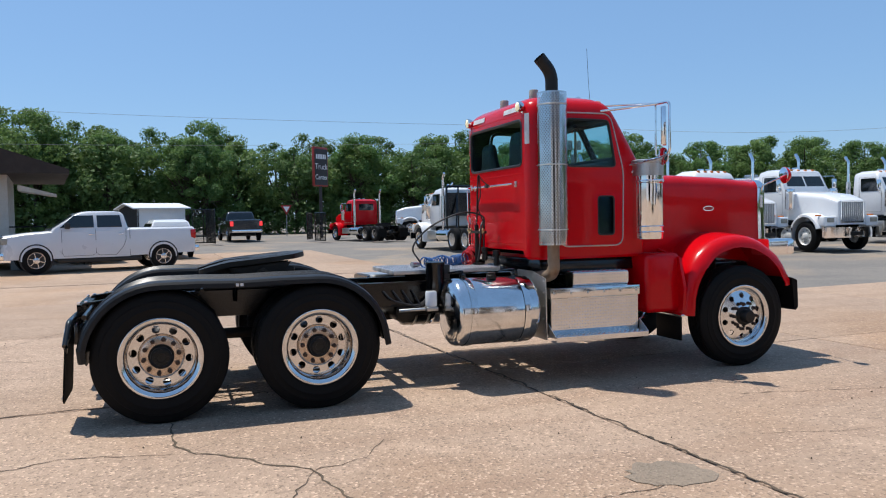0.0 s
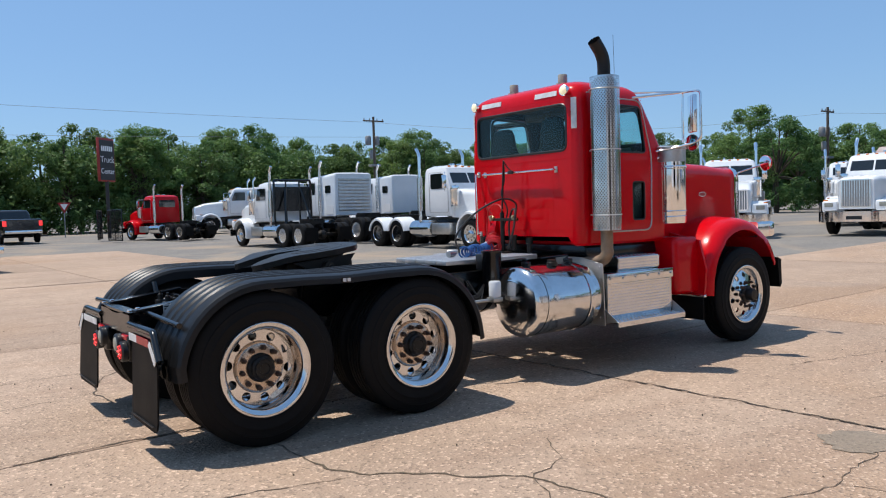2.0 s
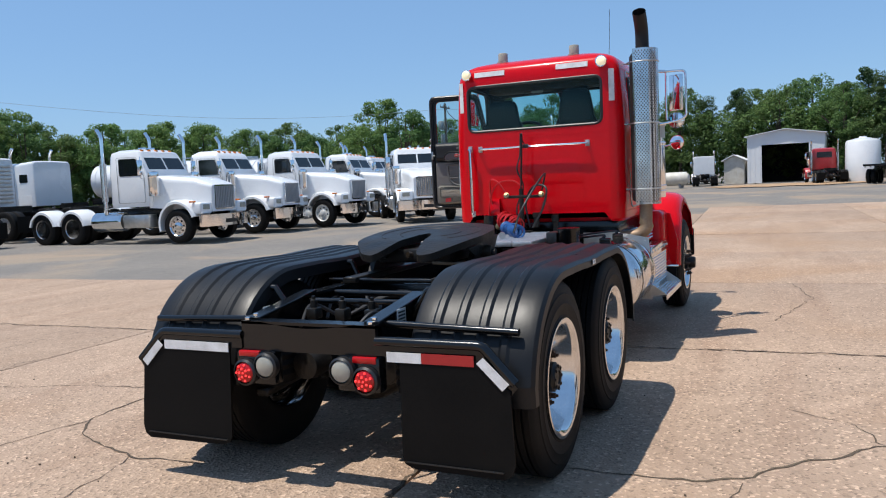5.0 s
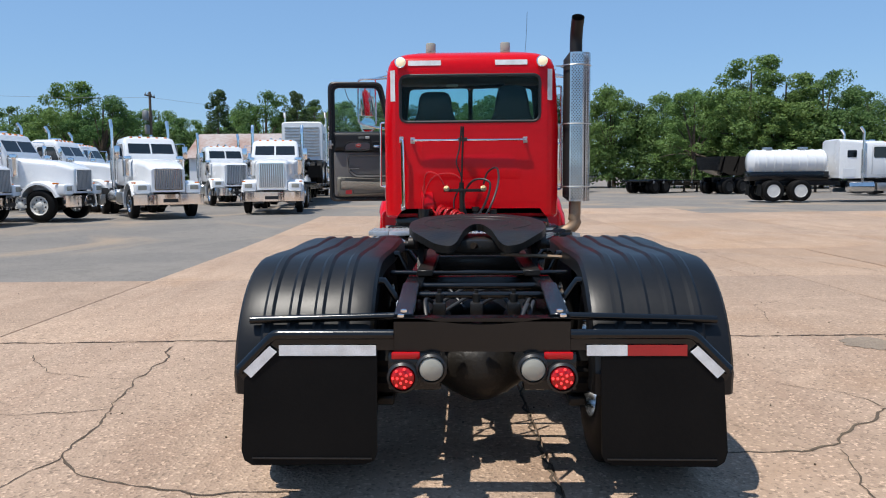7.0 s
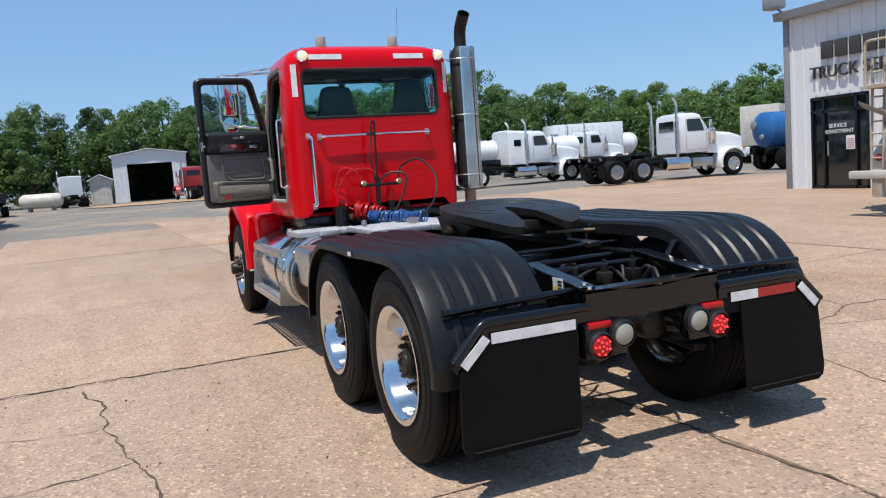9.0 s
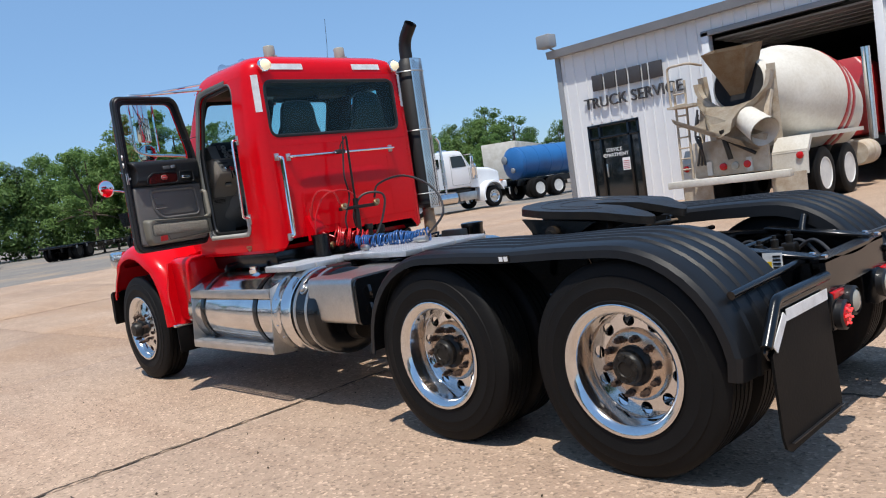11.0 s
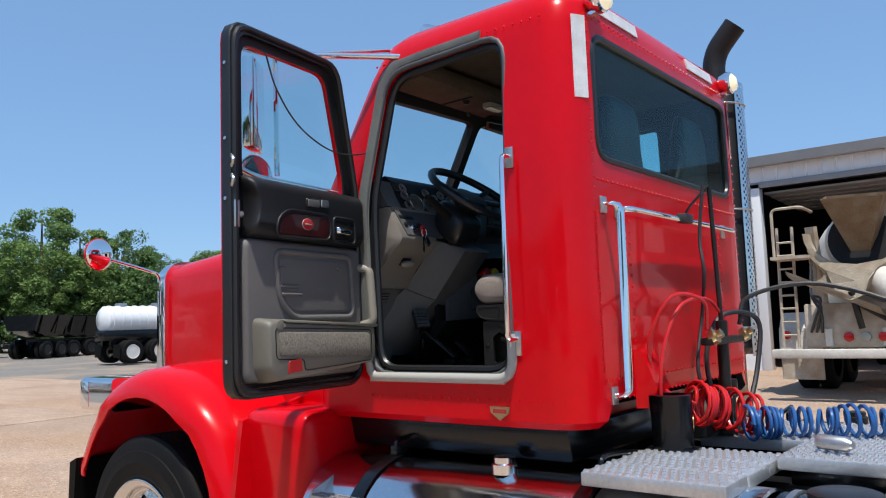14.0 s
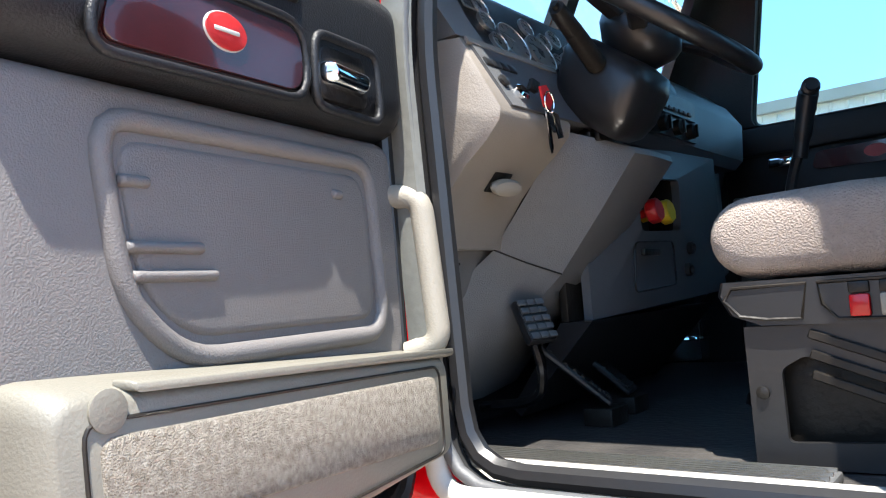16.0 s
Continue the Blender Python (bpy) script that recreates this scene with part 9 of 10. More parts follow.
def suv(m, label, paint):
    t = thing("sport_utility_car", label, "car", m)
    body = car_body(t, [(0.85, 0.78, 0.5, 0.8), (0.75, 0.9, 0.4, 0.95), (-0.3, 0.93, 0.38, 1.05), (-3.5, 0.93, 0.40, 1.10), (-3.65, 0.88, 0.5, 1.05)], paint)
    bm = B()
    rings(bm, [cab_ring(z, x0, x1, hw, 0.1, 0.1, 4) for z, x0, x1, hw in ((1.02, -3.6, -0.3, 0.90), (1.12, -3.58, -0.42, 0.88), (1.55, -3.35, -1.1, 0.72), (1.66, -3.0, -1.4, 0.62))])
    cb = part("cab", bm, paint, t)
    for s in (1, -1):
        for a, b_ in ((-1.55, -0.75), (-2.5, -1.62), (-3.25, -2.57)):
            bm = B()
            rings(bm, [[(a, y0 * s, 1.12), (b_, y0 * s, 1.12), (b_ - 0.12, y1 * s, 1.50), (a, y1 * s, 1.50)] for y0, y1 in ((0.895, 0.76), (0.87, 0.735))])
            part("side_window", bm, DARK_GLASS, cb)
        for x in (0, -2.85):
            bg_wheel(t, x, 0.93 * s, s, "alloy", scale=0.68)
    return t


suv(at(-0.4, 30.0, 98), "white sport utility car, parked behind a pickup", WHITE)
suv(at(-3.3, 28.5, 100), "dark estate car, parked behind a pickup", BLACK_CAR)


# ---- service shop ----
SZ = 0.27
shop = thing("service_shop", "pale steel-clad truck service shop with an open bay", "building", kind="structure")
YW, XC, XE, EAVE = -15.6, 12.7, -9.0, 5.15
DL, DR, BL, BR, BT = 11.85, 10.05, 7.75, 3.55, 4.55
bm = B()
outer = [(XC, SZ - 0.3), (XC, EAVE), (XE, EAVE), (XE, SZ - 0.3)]
holes = [[(DL, SZ - 0.02), (DL, SZ + 2.52), (DR, SZ + 2.52), (DR, SZ - 0.02)], [(BL, SZ - 0.02), (BL, BT), (BR, BT), (BR, SZ - 0.02)], [(0.6, SZ - 0.02), (0.6, BT), (-3.6, BT), (-3.6, SZ - 0.02)]]
sheet(bm, outer, holes, lambda u, v, w: (u, YW - w, v), 0.18)
part("front_wall", bm, CORRUGATED, shop)


def panel_ribs(x0, x1, z0, z1):
    """Standing ribs of the steel cladding."""
    mesh = None
    n = int(abs(x1 - x0) / 0.305)
    for i in range(n):
        x = x0 + (x1 - x0) * (i + 0.5) / n
        if mesh is None:
            b = B()
            prism(b, [(-0.03, 0), (-0.015, 0.032), (0.015, 0.032), (0.03, 0)], "z", 0, z1 - z0)
            ob = part("cladding_rib", b, CORRUGATED, shop, smooth=False)
            ob.matrix_basis = Matrix.Translation((x, YW, z0))
            mesh = ob.data
        else:
            share("cladding_rib", mesh, Matrix.Translation((x, YW, z0)), shop)


panel_ribs(XC - 0.1, DL + 0.05, SZ, EAVE - 0.12)
panel_ribs(DR - 0.05, BL + 0.08, SZ, EAVE - 0.12)
panel_ribs(DL - 0.02, DR + 0.02, SZ + 2.58, EAVE - 0.12)
panel_ribs(BL - 0.02, BR + 0.02, BT + 0.12, EAVE - 0.12)
panel_ribs(BR - 0.1, 0.7, SZ, EAVE - 0.12)
bm = B()
box(bm, XE, XC + 0.1, YW - 14, YW + 0.22, EAVE + 0.0, EAVE + 0.07)
part("roof", bm, CORRUGATED, shop)
bm = B()
prism(bm, [(YW + 0.05, EAVE - 0.10), (YW + 0.26, EAVE - 0.10), (YW + 0.30, EAVE + 0.12), (YW + 0.05, EAVE + 0.12)], "x", XE, XC + 0.14)
part("gutter", bm, GREY_STEEL, shop)
bm = B()
box(bm, XC - 0.16, XC + 0.02, YW - 0.1, YW + 0.045, SZ - 0.2, EAVE, 0.006)
part("corner_trim", bm, GREY_STEEL, shop)
bm = B()
box(bm, XC - 0.2, XC, YW - 14, YW - 0.18, SZ - 0.3, EAVE)
part("side_wall", bm, CORRUGATED, shop)
# back wall, ceiling and partition carry the bay's shade as near-black colour
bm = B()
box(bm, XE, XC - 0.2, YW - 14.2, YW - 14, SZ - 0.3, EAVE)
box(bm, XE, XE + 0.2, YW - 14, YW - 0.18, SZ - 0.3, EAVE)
part("back_wall", bm, INSIDE_SHADE, shop)
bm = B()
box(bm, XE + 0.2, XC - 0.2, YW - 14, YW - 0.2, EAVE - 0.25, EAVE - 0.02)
part("shop_ceiling", bm, INSIDE_SHADE, shop)
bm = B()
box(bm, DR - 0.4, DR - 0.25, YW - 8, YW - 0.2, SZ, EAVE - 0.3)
part("inner_wall", bm, INSIDE_SHADE, shop)
bm = B()
prism(bm, [(YW - 14, SZ), (YW + 4.3, SZ), (YW + 8.2, 0.012), (YW + 8.2, -0.2), (YW - 14, -0.2)], "x", XE + 0.2, XC + 0.05)
tagged(part("shop_apron", bm, CONCRETE), "tan concrete apron before the shop", "pavement", kind="structure")
for x in (BL, BR):
    bm = B()
    box(bm, x - 0.10, x + 0.10, YW - 0.2, YW + 0.06, SZ, BT + 0.1, 0.006)
    part("bay_jamb", bm, CORRUGATED, shop)
bm = B()
box(bm, BR - 0.1, BL + 0.1, YW - 0.2, YW + 0.06, BT, BT + 0.14, 0.006)
part("bay_header", bm, GREY_STEEL, shop)
for k in range(6):
    bm = B()
    z = BT - 0.06 - 0.02 * k
    box(bm, BR + 0.1, BL - 0.1, YW - 0.35 - 0.55 * (k + 1), YW - 0.33 - 0.55 * k, z - 0.05, z)
    part("rolled_door_panel", bm, GREY_STEEL, shop)
bm = B()
box(bm, BR + 0.4, BR + 1.6, YW - 3.0, YW - 2.9, BT - 0.15, BT - 0.10)
tl_ = part("shop_light", bm, glow("shop_tube_light", (1.0, 0.98, 0.92), 3.0), shop, "lit tube light")
# glazed entrance: dark frame, side lights, sign
ent = new("entrance")
ent.parent = shop
bm = B()
for x in (DL - 0.04, DR + 0.04, DL - 0.42, DR + 0.38):
    box(bm, x - 0.035, x + 0.035, YW - 0.10, YW + 0.03, SZ, SZ + 2.50, 0.004)
for z in (SZ + 0.05, SZ + 2.10, SZ + 2.47):
    box(bm, DR, DL, YW - 0.10, YW + 0.03, z - 0.035, z + 0.035, 0.004)
part("door_frame", bm, FRAME_BLACK, ent)
bm = B()
box(bm, DR + 0.02, DL - 0.02, YW - 0.05, YW - 0.04, SZ, SZ + 2.5)
part("door_glass", bm, DARK_GLASS, ent)
bm = B()
box(bm, DL - 0.60, DL - 0.56, YW + 0.03, YW + 0.07, SZ + 0.9, SZ + 1.3, 0.008)
part("door_pull", bm, ALLOY_DULL, ent)
FACE = pose(0, 0, 0, 90, 0, 180)
lettering("SERVICE\nDEPARTMENT", 0.155, WHITE_PLAIN, ent, Matrix.Translation(((DL + DR) / 2 + 0.05, YW + 0.0, SZ + 1.62)) @ FACE, 0.002)
bm = B()
box(bm, DR + 0.46, DR + 0.72, YW - 0.03, YW - 0.024, SZ + 1.05, SZ + 1.42)
nt_ = part("notice", bm, WHITE_PLAIN, ent)
bm = B()
for k in range(5):
    box(bm, DR + 0.49, DR + 0.69, YW - 0.024, YW - 0.02, SZ + 1.09 + 0.055 * k, SZ + 1.11 + 0.055 * k)
part("print", bm, REFLECT_RED, nt_)
# wall letters: the trade in letters, the owner's name as plain blocks
sign = thing("wall_sign", "dark raised metal letters on the shop wall", "sign")
x = 11.42
for w in (0.36, 0.36, 0.33, 0.38, 0.14, 0.40):
    bm = B()
    box(bm, x - w, x, YW + 0.035, YW + 0.10, 3.78, 4.24, 0.01)
    part("name_block", bm, LETTER_DARK, sign)
    x -= w + 0.075
lt_ = lettering("TRUCK SERVICE", 0.46, LETTER_DARK, sign, Matrix.Translation((10.15, YW + 0.07, 3.42)) @ FACE, 0.03)
# flood lamp on the corner
fl_ = thing("flood_lamp", "grey box flood lamp on the shop corner", "lamp")
bm = B()
box(bm, 12.45, 12.95, YW + 0.18, YW + 0.58, EAVE + 0.22, EAVE + 0.62, 0.04)
part("housing", bm, GREY_STEEL, fl_)
bm = B()
tube(bm, [(12.6, YW + 0.1, EAVE + 0.1), (12.66, YW + 0.38, EAVE + 0.25)], 0.03, 8)
part("arm", bm, GREY_STEEL, fl_)

# ---- concrete mixer in the bay ----
MX = pose(4.78, -9.75, SZ, 0, 0, -90)   # local +x runs into the shop
mixer = thing("mixer_truck", "dusty white concrete mixer truck backed half out of the bay", "truck", MX)
for s in (1, -1):
    for x in (1.75, 3.05):
        bg_wheel(mixer, x, 1.22 * s, s, "white", dual=True)
    bg_wheel(mixer, 8.2, 1.1 * s, s, "white")
    bm = B()
    box(bm, 0.25, 9.0, 0.40 * s - 0.05, 0.40 * s + 0.05, 0.78, 1.05)
    part("frame_rail", bm, WHITE_DIRTY, mixer)
    bm = B()
    prism(bm, [(0.75, 1.02), (1.0, 1.32), (3.9, 1.32), (3.9, 1.24), (1.05, 1.24), (0.85, 1.0)], "y", 0.62 * s, 1.28 * s)
    prism(bm, [(0.72, 0.60), (0.76, 0.60), (0.82, 1.06), (0.76, 1.06)], "y", 0.62 * s, 1.28 * s)
    part("rear_fender", bm, WHITE_DIRTY, mixer)
    bm = B()
    box(bm, 0.68, 0.71, min(0.6 * s, 1.25 * s), max(0.6 * s, 1.25 * s), 0.22, 0.66)
    part("mud_flap", bm, MIXER_DIRT, mixer)
    bm = B()
    lathe(bm, [(0.07, 0), (0.06, 0.03), (0.02, 0.04)], Matrix.Translation((0.73, 1.15 * s, 0.95)) @ pose(0, 0, 0, 0, -90), 14)
    part("marker_lamp", bm, LENS_RED, mixer)
    bm = B()
    lathe(bm, [(0.02, 0), (0.25, 0.02), (0.28, 0.07), (0.28, 0.75), (0.02, 0.8)], Matrix.Translation((4.3, 0.95 * s, 0.75)) @ pose(0, 0, 0, 0, 90), 20)
    part("water_tank", bm, MIXER_DIRT, mixer)
# drum: a tilted pear
DR_M = Matrix.Translation((0.95, -0.05, 2.48)) @ pose(0, 0, 0, 0, 101, 0)
bm = B()
lathe(bm, [(0.50, 0.0), (0.56, 0.05), (0.60, 0.3), (0.80, 0.75), (1.08, 1.5), (1.20, 2.2), (1.20, 2.9), (1.05, 3.7), (0.75, 4.3), (0.4, 4.5), (0.1, 4.55)], DR_M, 40)
drum = part("drum", bm, MIXER_WHITE, mixer, "dusty white mixing drum", 50)
# cup in the mouth, the drum's inner shade given as near-black colour
bm = B()
lathe(bm, [(0.50, -0.02), (0.46, 0.0), (0.44, 0.5), (0.2, 0.6)], DR_M, 32)
part("drum_mouth", bm, INSIDE_SHADE, drum)
bm = B()
for k, (h0, h1) in enumerate(((2.35, 2.52), (2.62, 2.78))):
    lathe(bm, [(1.205, h0), (1.212, h0 + 0.01), (1.212, h1 - 0.01), (1.205, h1)], DR_M, 40, False)
part("drum_stripe", bm, REFLECT_RED, drum)
bm = B()
box(bm, 4.85, 5.1, -0.6, 0.6, 1.05, 1.75, 0.03)
part("drum_pedestal", bm, MIXER_DIRT, mixer)
for s in (1, -1):
    bm = B()
    bar(bm, (1.15, 0.62 * s, 1.05), (0.95, 0.70 * s, 2.75), 0.16, 0.10)
    part("drum_stand_post", bm, MIXER_DIRT, mixer)
    bm = B()
    bar(bm, (0.35, 0.62 * s, 1.05), (0.85, 0.68 * s, 2.25), 0.10, 0.08)
    part("drum_stand_brace", bm, MIXER_DIRT, mixer)
bm = B()   # curved yoke under the mouth
rings(bm, [[(0.70, q * math.cos(a), 2.62 + (q - 0.1) * math.sin(a)) for q in (0.70, 0.78)] + [(0.90, q * math.cos(a), 2.62 + (q - 0.1) * math.sin(a)) for q in (0.78, 0.70)] for a in [math.pi + math.pi * k / 14 for k in range(15)]])
part("mouth_yoke", bm, MIXER_DIRT, mixer, "cement-crusted steel yoke round the mouth")
HOPPER = mat("rust_streaked_steel", (0.36, 0.29, 0.20), 0.75, 0.0, 0.2, 4.0, alt=(0.22, 0.12, 0.05), bump=0.3, bscale=25)
# charge hopper: an open flared box over the mouth
bm = B()
up_ = [(0.40, 0.40, 3.12), (0.40, -0.50, 3.08), (1.10, -0.54, 3.22), (1.10, 0.46, 3.26)]
dn_ = [(0.84, 0.10, 2.28), (0.84, -0.18, 2.28), (1.15, -0.22, 2.32), (1.15, 0.14, 2.32)]
vs = [[bm.verts.new(p) for p in lp] for lp in (up_, dn_)]
for i in range(4):
    bm.faces.new((vs[0][i], vs[0][(i + 1) % 4], vs[1][(i + 1) % 4], vs[1][i]))
bmesh.ops.solidify(bm, geom=list(bm.faces), thickness=0.03)
part("charge_hopper", bm, HOPPER, mixer, "rust-stained steel charge hopper")
# collector and chutes
bm = B()
loops = []
for x, z, w in ((0.72, 2.20, 0.74), (0.48, 2.02, 0.62), (0.22, 1.80, 0.36), (0.05, 1.62, 0.26)):
    loops.append([(x, w, z + 0.16), (x - 0.02, w * 0.75, z - 0.06), (x - 0.04, 0, z - 0.14), (x - 0.02, -w * 0.75, z - 0.06), (x, -w, z + 0.16)])
rings(bm, loops, close=False, cap=False)
bmesh.ops.solidify(bm, geom=list(bm.faces), thickness=0.03)
part("collector", bm, MIXER_DIRT, mixer)
bm = B()
loops = []
for k in range(9):
    u = k / 8
    px, py, pz = 0.05 + 0.25 * u, 0.62 - 1.25 * u, 1.98 - 0.62 * u
    r = 0.20
    loops.append([(px + r * math.cos(a), py - 0.25 * math.cos(a), pz + r * math.sin(a)) for a in [math.pi + math.pi * j / 10 for j in range(11)]])
rings(bm, loops, close=False, cap=False)
bmesh.ops.solidify(bm, geom=list(bm.faces), thickness=0.025)
part("main_chute", bm, MIXER_DIRT, mixer, "cement-crusted swivel chute")
bm = B()
lathe(bm, [(0.235, 0.0), (0.24, 0.02), (0.275, 0.62), (0.285, 0.65)], Matrix.Translation((0.42, -0.36, 1.78)) @ Vector((-0.42, -0.60, -0.40)).to_track_quat("Z", "Y").to_matrix().to_4x4(), 24, False)
lathe(bm, [(0.22, 0.0), (0.225, 0.02), (0.26, 0.62), (0.27, 0.65)], Matrix.Translation((0.42, -0.36, 1.78)) @ Vector((-0.42, -0.60, -0.40)).to_track_quat("Z", "Y").to_matrix().to_4x4(), 24, False)
part("fold_chute", bm, MIXER_WHITE, mixer, "round folded chute section")
bm = B()
tube(bm, [(0.15, -0.10, 1.05), (0.10, 0.0, 1.62)], 0.05, 10)
tube(bm, [(0.25, -0.55, 1.1), (0.05, 0.2, 1.60)], 0.035, 8)
part("chute_ram", bm, GREASY, mixer)
# rear panel, bumper, lamps, ladder, hoses
bm = B()
box(bm, 0.30, 0.42, -0.75, 0.75, 0.75, 1.45, 0.03)
part("rear_panel", bm, MIXER_DIRT, mixer)
bm = B()
box(bm, 0.02, 0.20, -1.22, 1.22, 0.60, 0.74, 0.02)
part("bumper", bm, WHITE_DIRTY, mixer)
for y, mt in ((-0.36, LENS_RED), (-0.12, LENS_CLEAR), (0.12, LENS_RED)):
    bm = B()
    lathe(bm, [(0.075, 0), (0.07, 0.03), (0.02, 0.04)], Matrix.Translation((0.27, y, 0.92)) @ pose(0, 0, 0, 0, -90), 16)
    part("tail_lamp", bm, mt, mixer)
bm = B()
for y in (0.92, 1.16):
    tube(bm, [(0.55, y, 0.75), (0.62, y, 2.75)], 0.025, 8)
for k in range(8):
    tube(bm, [(0.56, 0.92, 0.95 + 0.22 * k), (0.56, 1.16, 0.95 + 0.22 * k)], 0.018, 6)
part("ladder", bm, MIXER_DIRT, mixer)
bm = B()
box(bm, 0.35, 0.95, 0.65, 1.22, 2.20, 2.25)
tube(bm, fillet([(0.45, 1.18, 2.25), (0.45, 1.18, 3.05), (0.45, 0.72, 3.05), (0.9, 0.66, 3.00)], 0.1), 0.025, 8)
part("platform", bm, MIXER_DIRT, mixer)
for k in range(3):
    bm = B()
    tube(bm, smooth_path([(0.30, 0.50 + 0.08 * k, 1.0), (0.12, 0.45, 1.3 + 0.1 * k), (0.22, 0.60, 1.6), (0.45, 0.62, 2.1 - 0.1 * k)]), 0.022, 8)
    part("hose", bm, HOSE_BLACK, mixer)
bm = B()
rings(bm, [cab_ring(z, x0, x1, hw, 0.12, 0.12, 4) for z, x0, x1, hw in ((1.15, 5.7, 7.2, 0.95), (2.1, 5.7, 7.2, 0.97), (2.7, 5.7, 6.9, 0.92), (2.95, 5.85, 6.6, 0.7))])
part("cab", bm, RED_OLD, mixer)
bm = B()
rings(bm, [ring_n(7.1, 0.85, 2.05, 1.1, 0.16), ring_n(8.9, 0.6, 1.8, 0.95, 0.14)])
part("hood", bm, RED_OLD, mixer)
bm = B()
tube(bm, [(5.45, -0.98, 1.0), (5.45, -0.98, 3.1)], 0.10, 14)
part("exhaust_pipe", bm, ALLOY, mixer)


# ---- sheds and other buildings ----
def shed(m, w, d, h, ridge, door_w, door_h, name, label, wall=CORRUGATED, roof=CORRUGATED):
    """A gabled steel shed, its front at local x = 0 facing -x, running to +x."""
    t = thing(name, label, "building", m, kind="structure")
    bm = B()
    o = [(-w / 2, 0), (-w / 2, h), (0, h + ridge), (w / 2, h), (w / 2, 0)]
    hs = [[(-door_w / 2, -0.0 + 0.01), (-door_w / 2, door_h), (door_w / 2, door_h), (door_w / 2, 0.01)]] if door_w else []
    sheet(bm, o, hs, lambda u, v, q: (q, u, v), 0.15)
    part("front_wall", bm, wall, t)
    for s in (1, -1):
        bm = B()
        box(bm, 0.15, d, s * w / 2 - 0.08, s * w / 2 + 0.0 * s, 0, h)
        part("side_wall", bm, wall, t)
        bm = B()
        rings(bm, [[(x, s * (w / 2 + 0.25), h - 0.05 * 1), (x, 0, h + ridge + 0.05), (x, 0, h + ridge + 0.12), (x, s * (w / 2 + 0.25), h + 0.03)] for x in (-0.3, d + 0.3)])
        part("roof", bm, roof, t)
    # back wall coloured near-black for the shade seen through the doorway
    bm = B()
    prism(bm, o, "x", d - 0.1, d)
    part("back_wall", bm, INSIDE_SHADE, t)
    n = int(w / 0.45)
    for i in range(n):
        y = -w / 2 + w * (i + 0.5) / n
        if abs(y) < door_w / 2:
            continue
        bm = B()
        box(bm, -0.03, 0.0, y - 0.03, y + 0.03, 0.0, h - 0.1)
        part("cladding_rib", bm, wall, t)
    return t


shed(at(80.0, -1.6, -3), 7.0, 11, 4.7, 0.5, 4.3, 3.8, "far_shed", "grey corrugated shed with a wide dark doorway")
shed(at(80.5, 3.2, -3), 1.9, 4, 2.4, 0.5, 0, 0, "lean_to", "low weathered lean-to beside the shed", WHITE_DIRTY)
shed(at(67.0, 12.0, 90), 8.0, 12.5, 3.1, 2.2, 0, 0, "old_barn", "old grey barn with a rust-streaked roof", CORRUGATED, RUSTY_ROOF)
shed(at(0.3, 46.0, 200), 3.6, 3.0, 2.3, 0.25, 0, 0, "white_hut", "small white portable hut by the gate", WHITE)
# white standing tank and propane tank
st_ = thing("standing_tank", "white upright plastic tank by the far shed", "tank", at(68.5, -7.6))
bm = B()
lathe(bm, [(1.3, 0), (1.32, 0.1), (1.32, 3.2), (1.2, 3.4), (0.3, 3.6), (0.28, 3.7), (0.05, 3.7)], None, 28)
part("shell", bm, WHITE, st_)
pt_ = thing("propane_tank", "white propane tank lying by the trees", "tank", at(68.0, 7.7, 80))
bm = B()
lathe(bm, [(0.05, -1.7), (0.4, -1.6), (0.6, -1.3), (0.6, 1.3), (0.4, 1.6), (0.05, 1.7)], Matrix.Translation((0, 0, 0.85)) @ pose(0, 0, 0, 0, 90), 24)
part("shell", bm, WHITE_DIRTY, pt_)
for x in (-0.9, 0.9):
    bm = B()
    box(bm, x - 0.1, x + 0.1, -0.4, 0.4, 0, 0.4)
    part("saddle", bm, GREY_STEEL, pt_)
# office at the gate with a deep dark porch roof
of = thing("gate_office", "dark-roofed site office with porch and stair rail", "building", at(-5.6, 25.0, 8), kind="structure")
bm = B()
box(bm, -6, 0, -3, 3, 0.5, 3.4, 0.02)
wl_ = part("wall", bm, WHITE_DIRTY, of)
bm = B()
prism(bm, [(-7, 3.3), (1.9, 3.3), (1.9, 3.45), (-2.5, 4.9), (-7, 3.6)], "y", -4, 4)
part("roof", bm, mat("dark_brown_roof", (0.035, 0.025, 0.02), 0.8, var=0.2, scale=3), of)
bm = B()
prism(bm, [(0.3, 2.75), (1.5, 2.55), (1.5, 2.62), (0.3, 2.95)], "y", -3.2, -1.8)
part("awning", bm, WHITE_DIRTY, of)
for x in (-0.9, -1.7):
    bm = B()
    box(bm, x - 0.22, x + 0.22, -3.02, -2.98, 1.5, 2.7)
    part("window", bm, DARK_GLASS, of)
bm = B()
box(bm, 0, 1.2, -3, 3, 0.0, 0.55, 0.02)
part("porch", bm, GREY_STEEL, of)
bm = B()
for k in range(7):
    tube(bm, [(1.2 + 0.22 * k, -3.0, 0.5 - 0.08 * k), (1.2 + 0.22 * k, -3.0, 1.45 - 0.1 * k)], 0.02, 6)
tube(bm, [(0.0, -3.0, 1.5), (1.2, -3.0, 1.5), (2.6, -3.0, 0.85)], 0.025, 6)
part("stair_rail", bm, FRAME_BLACK, of)


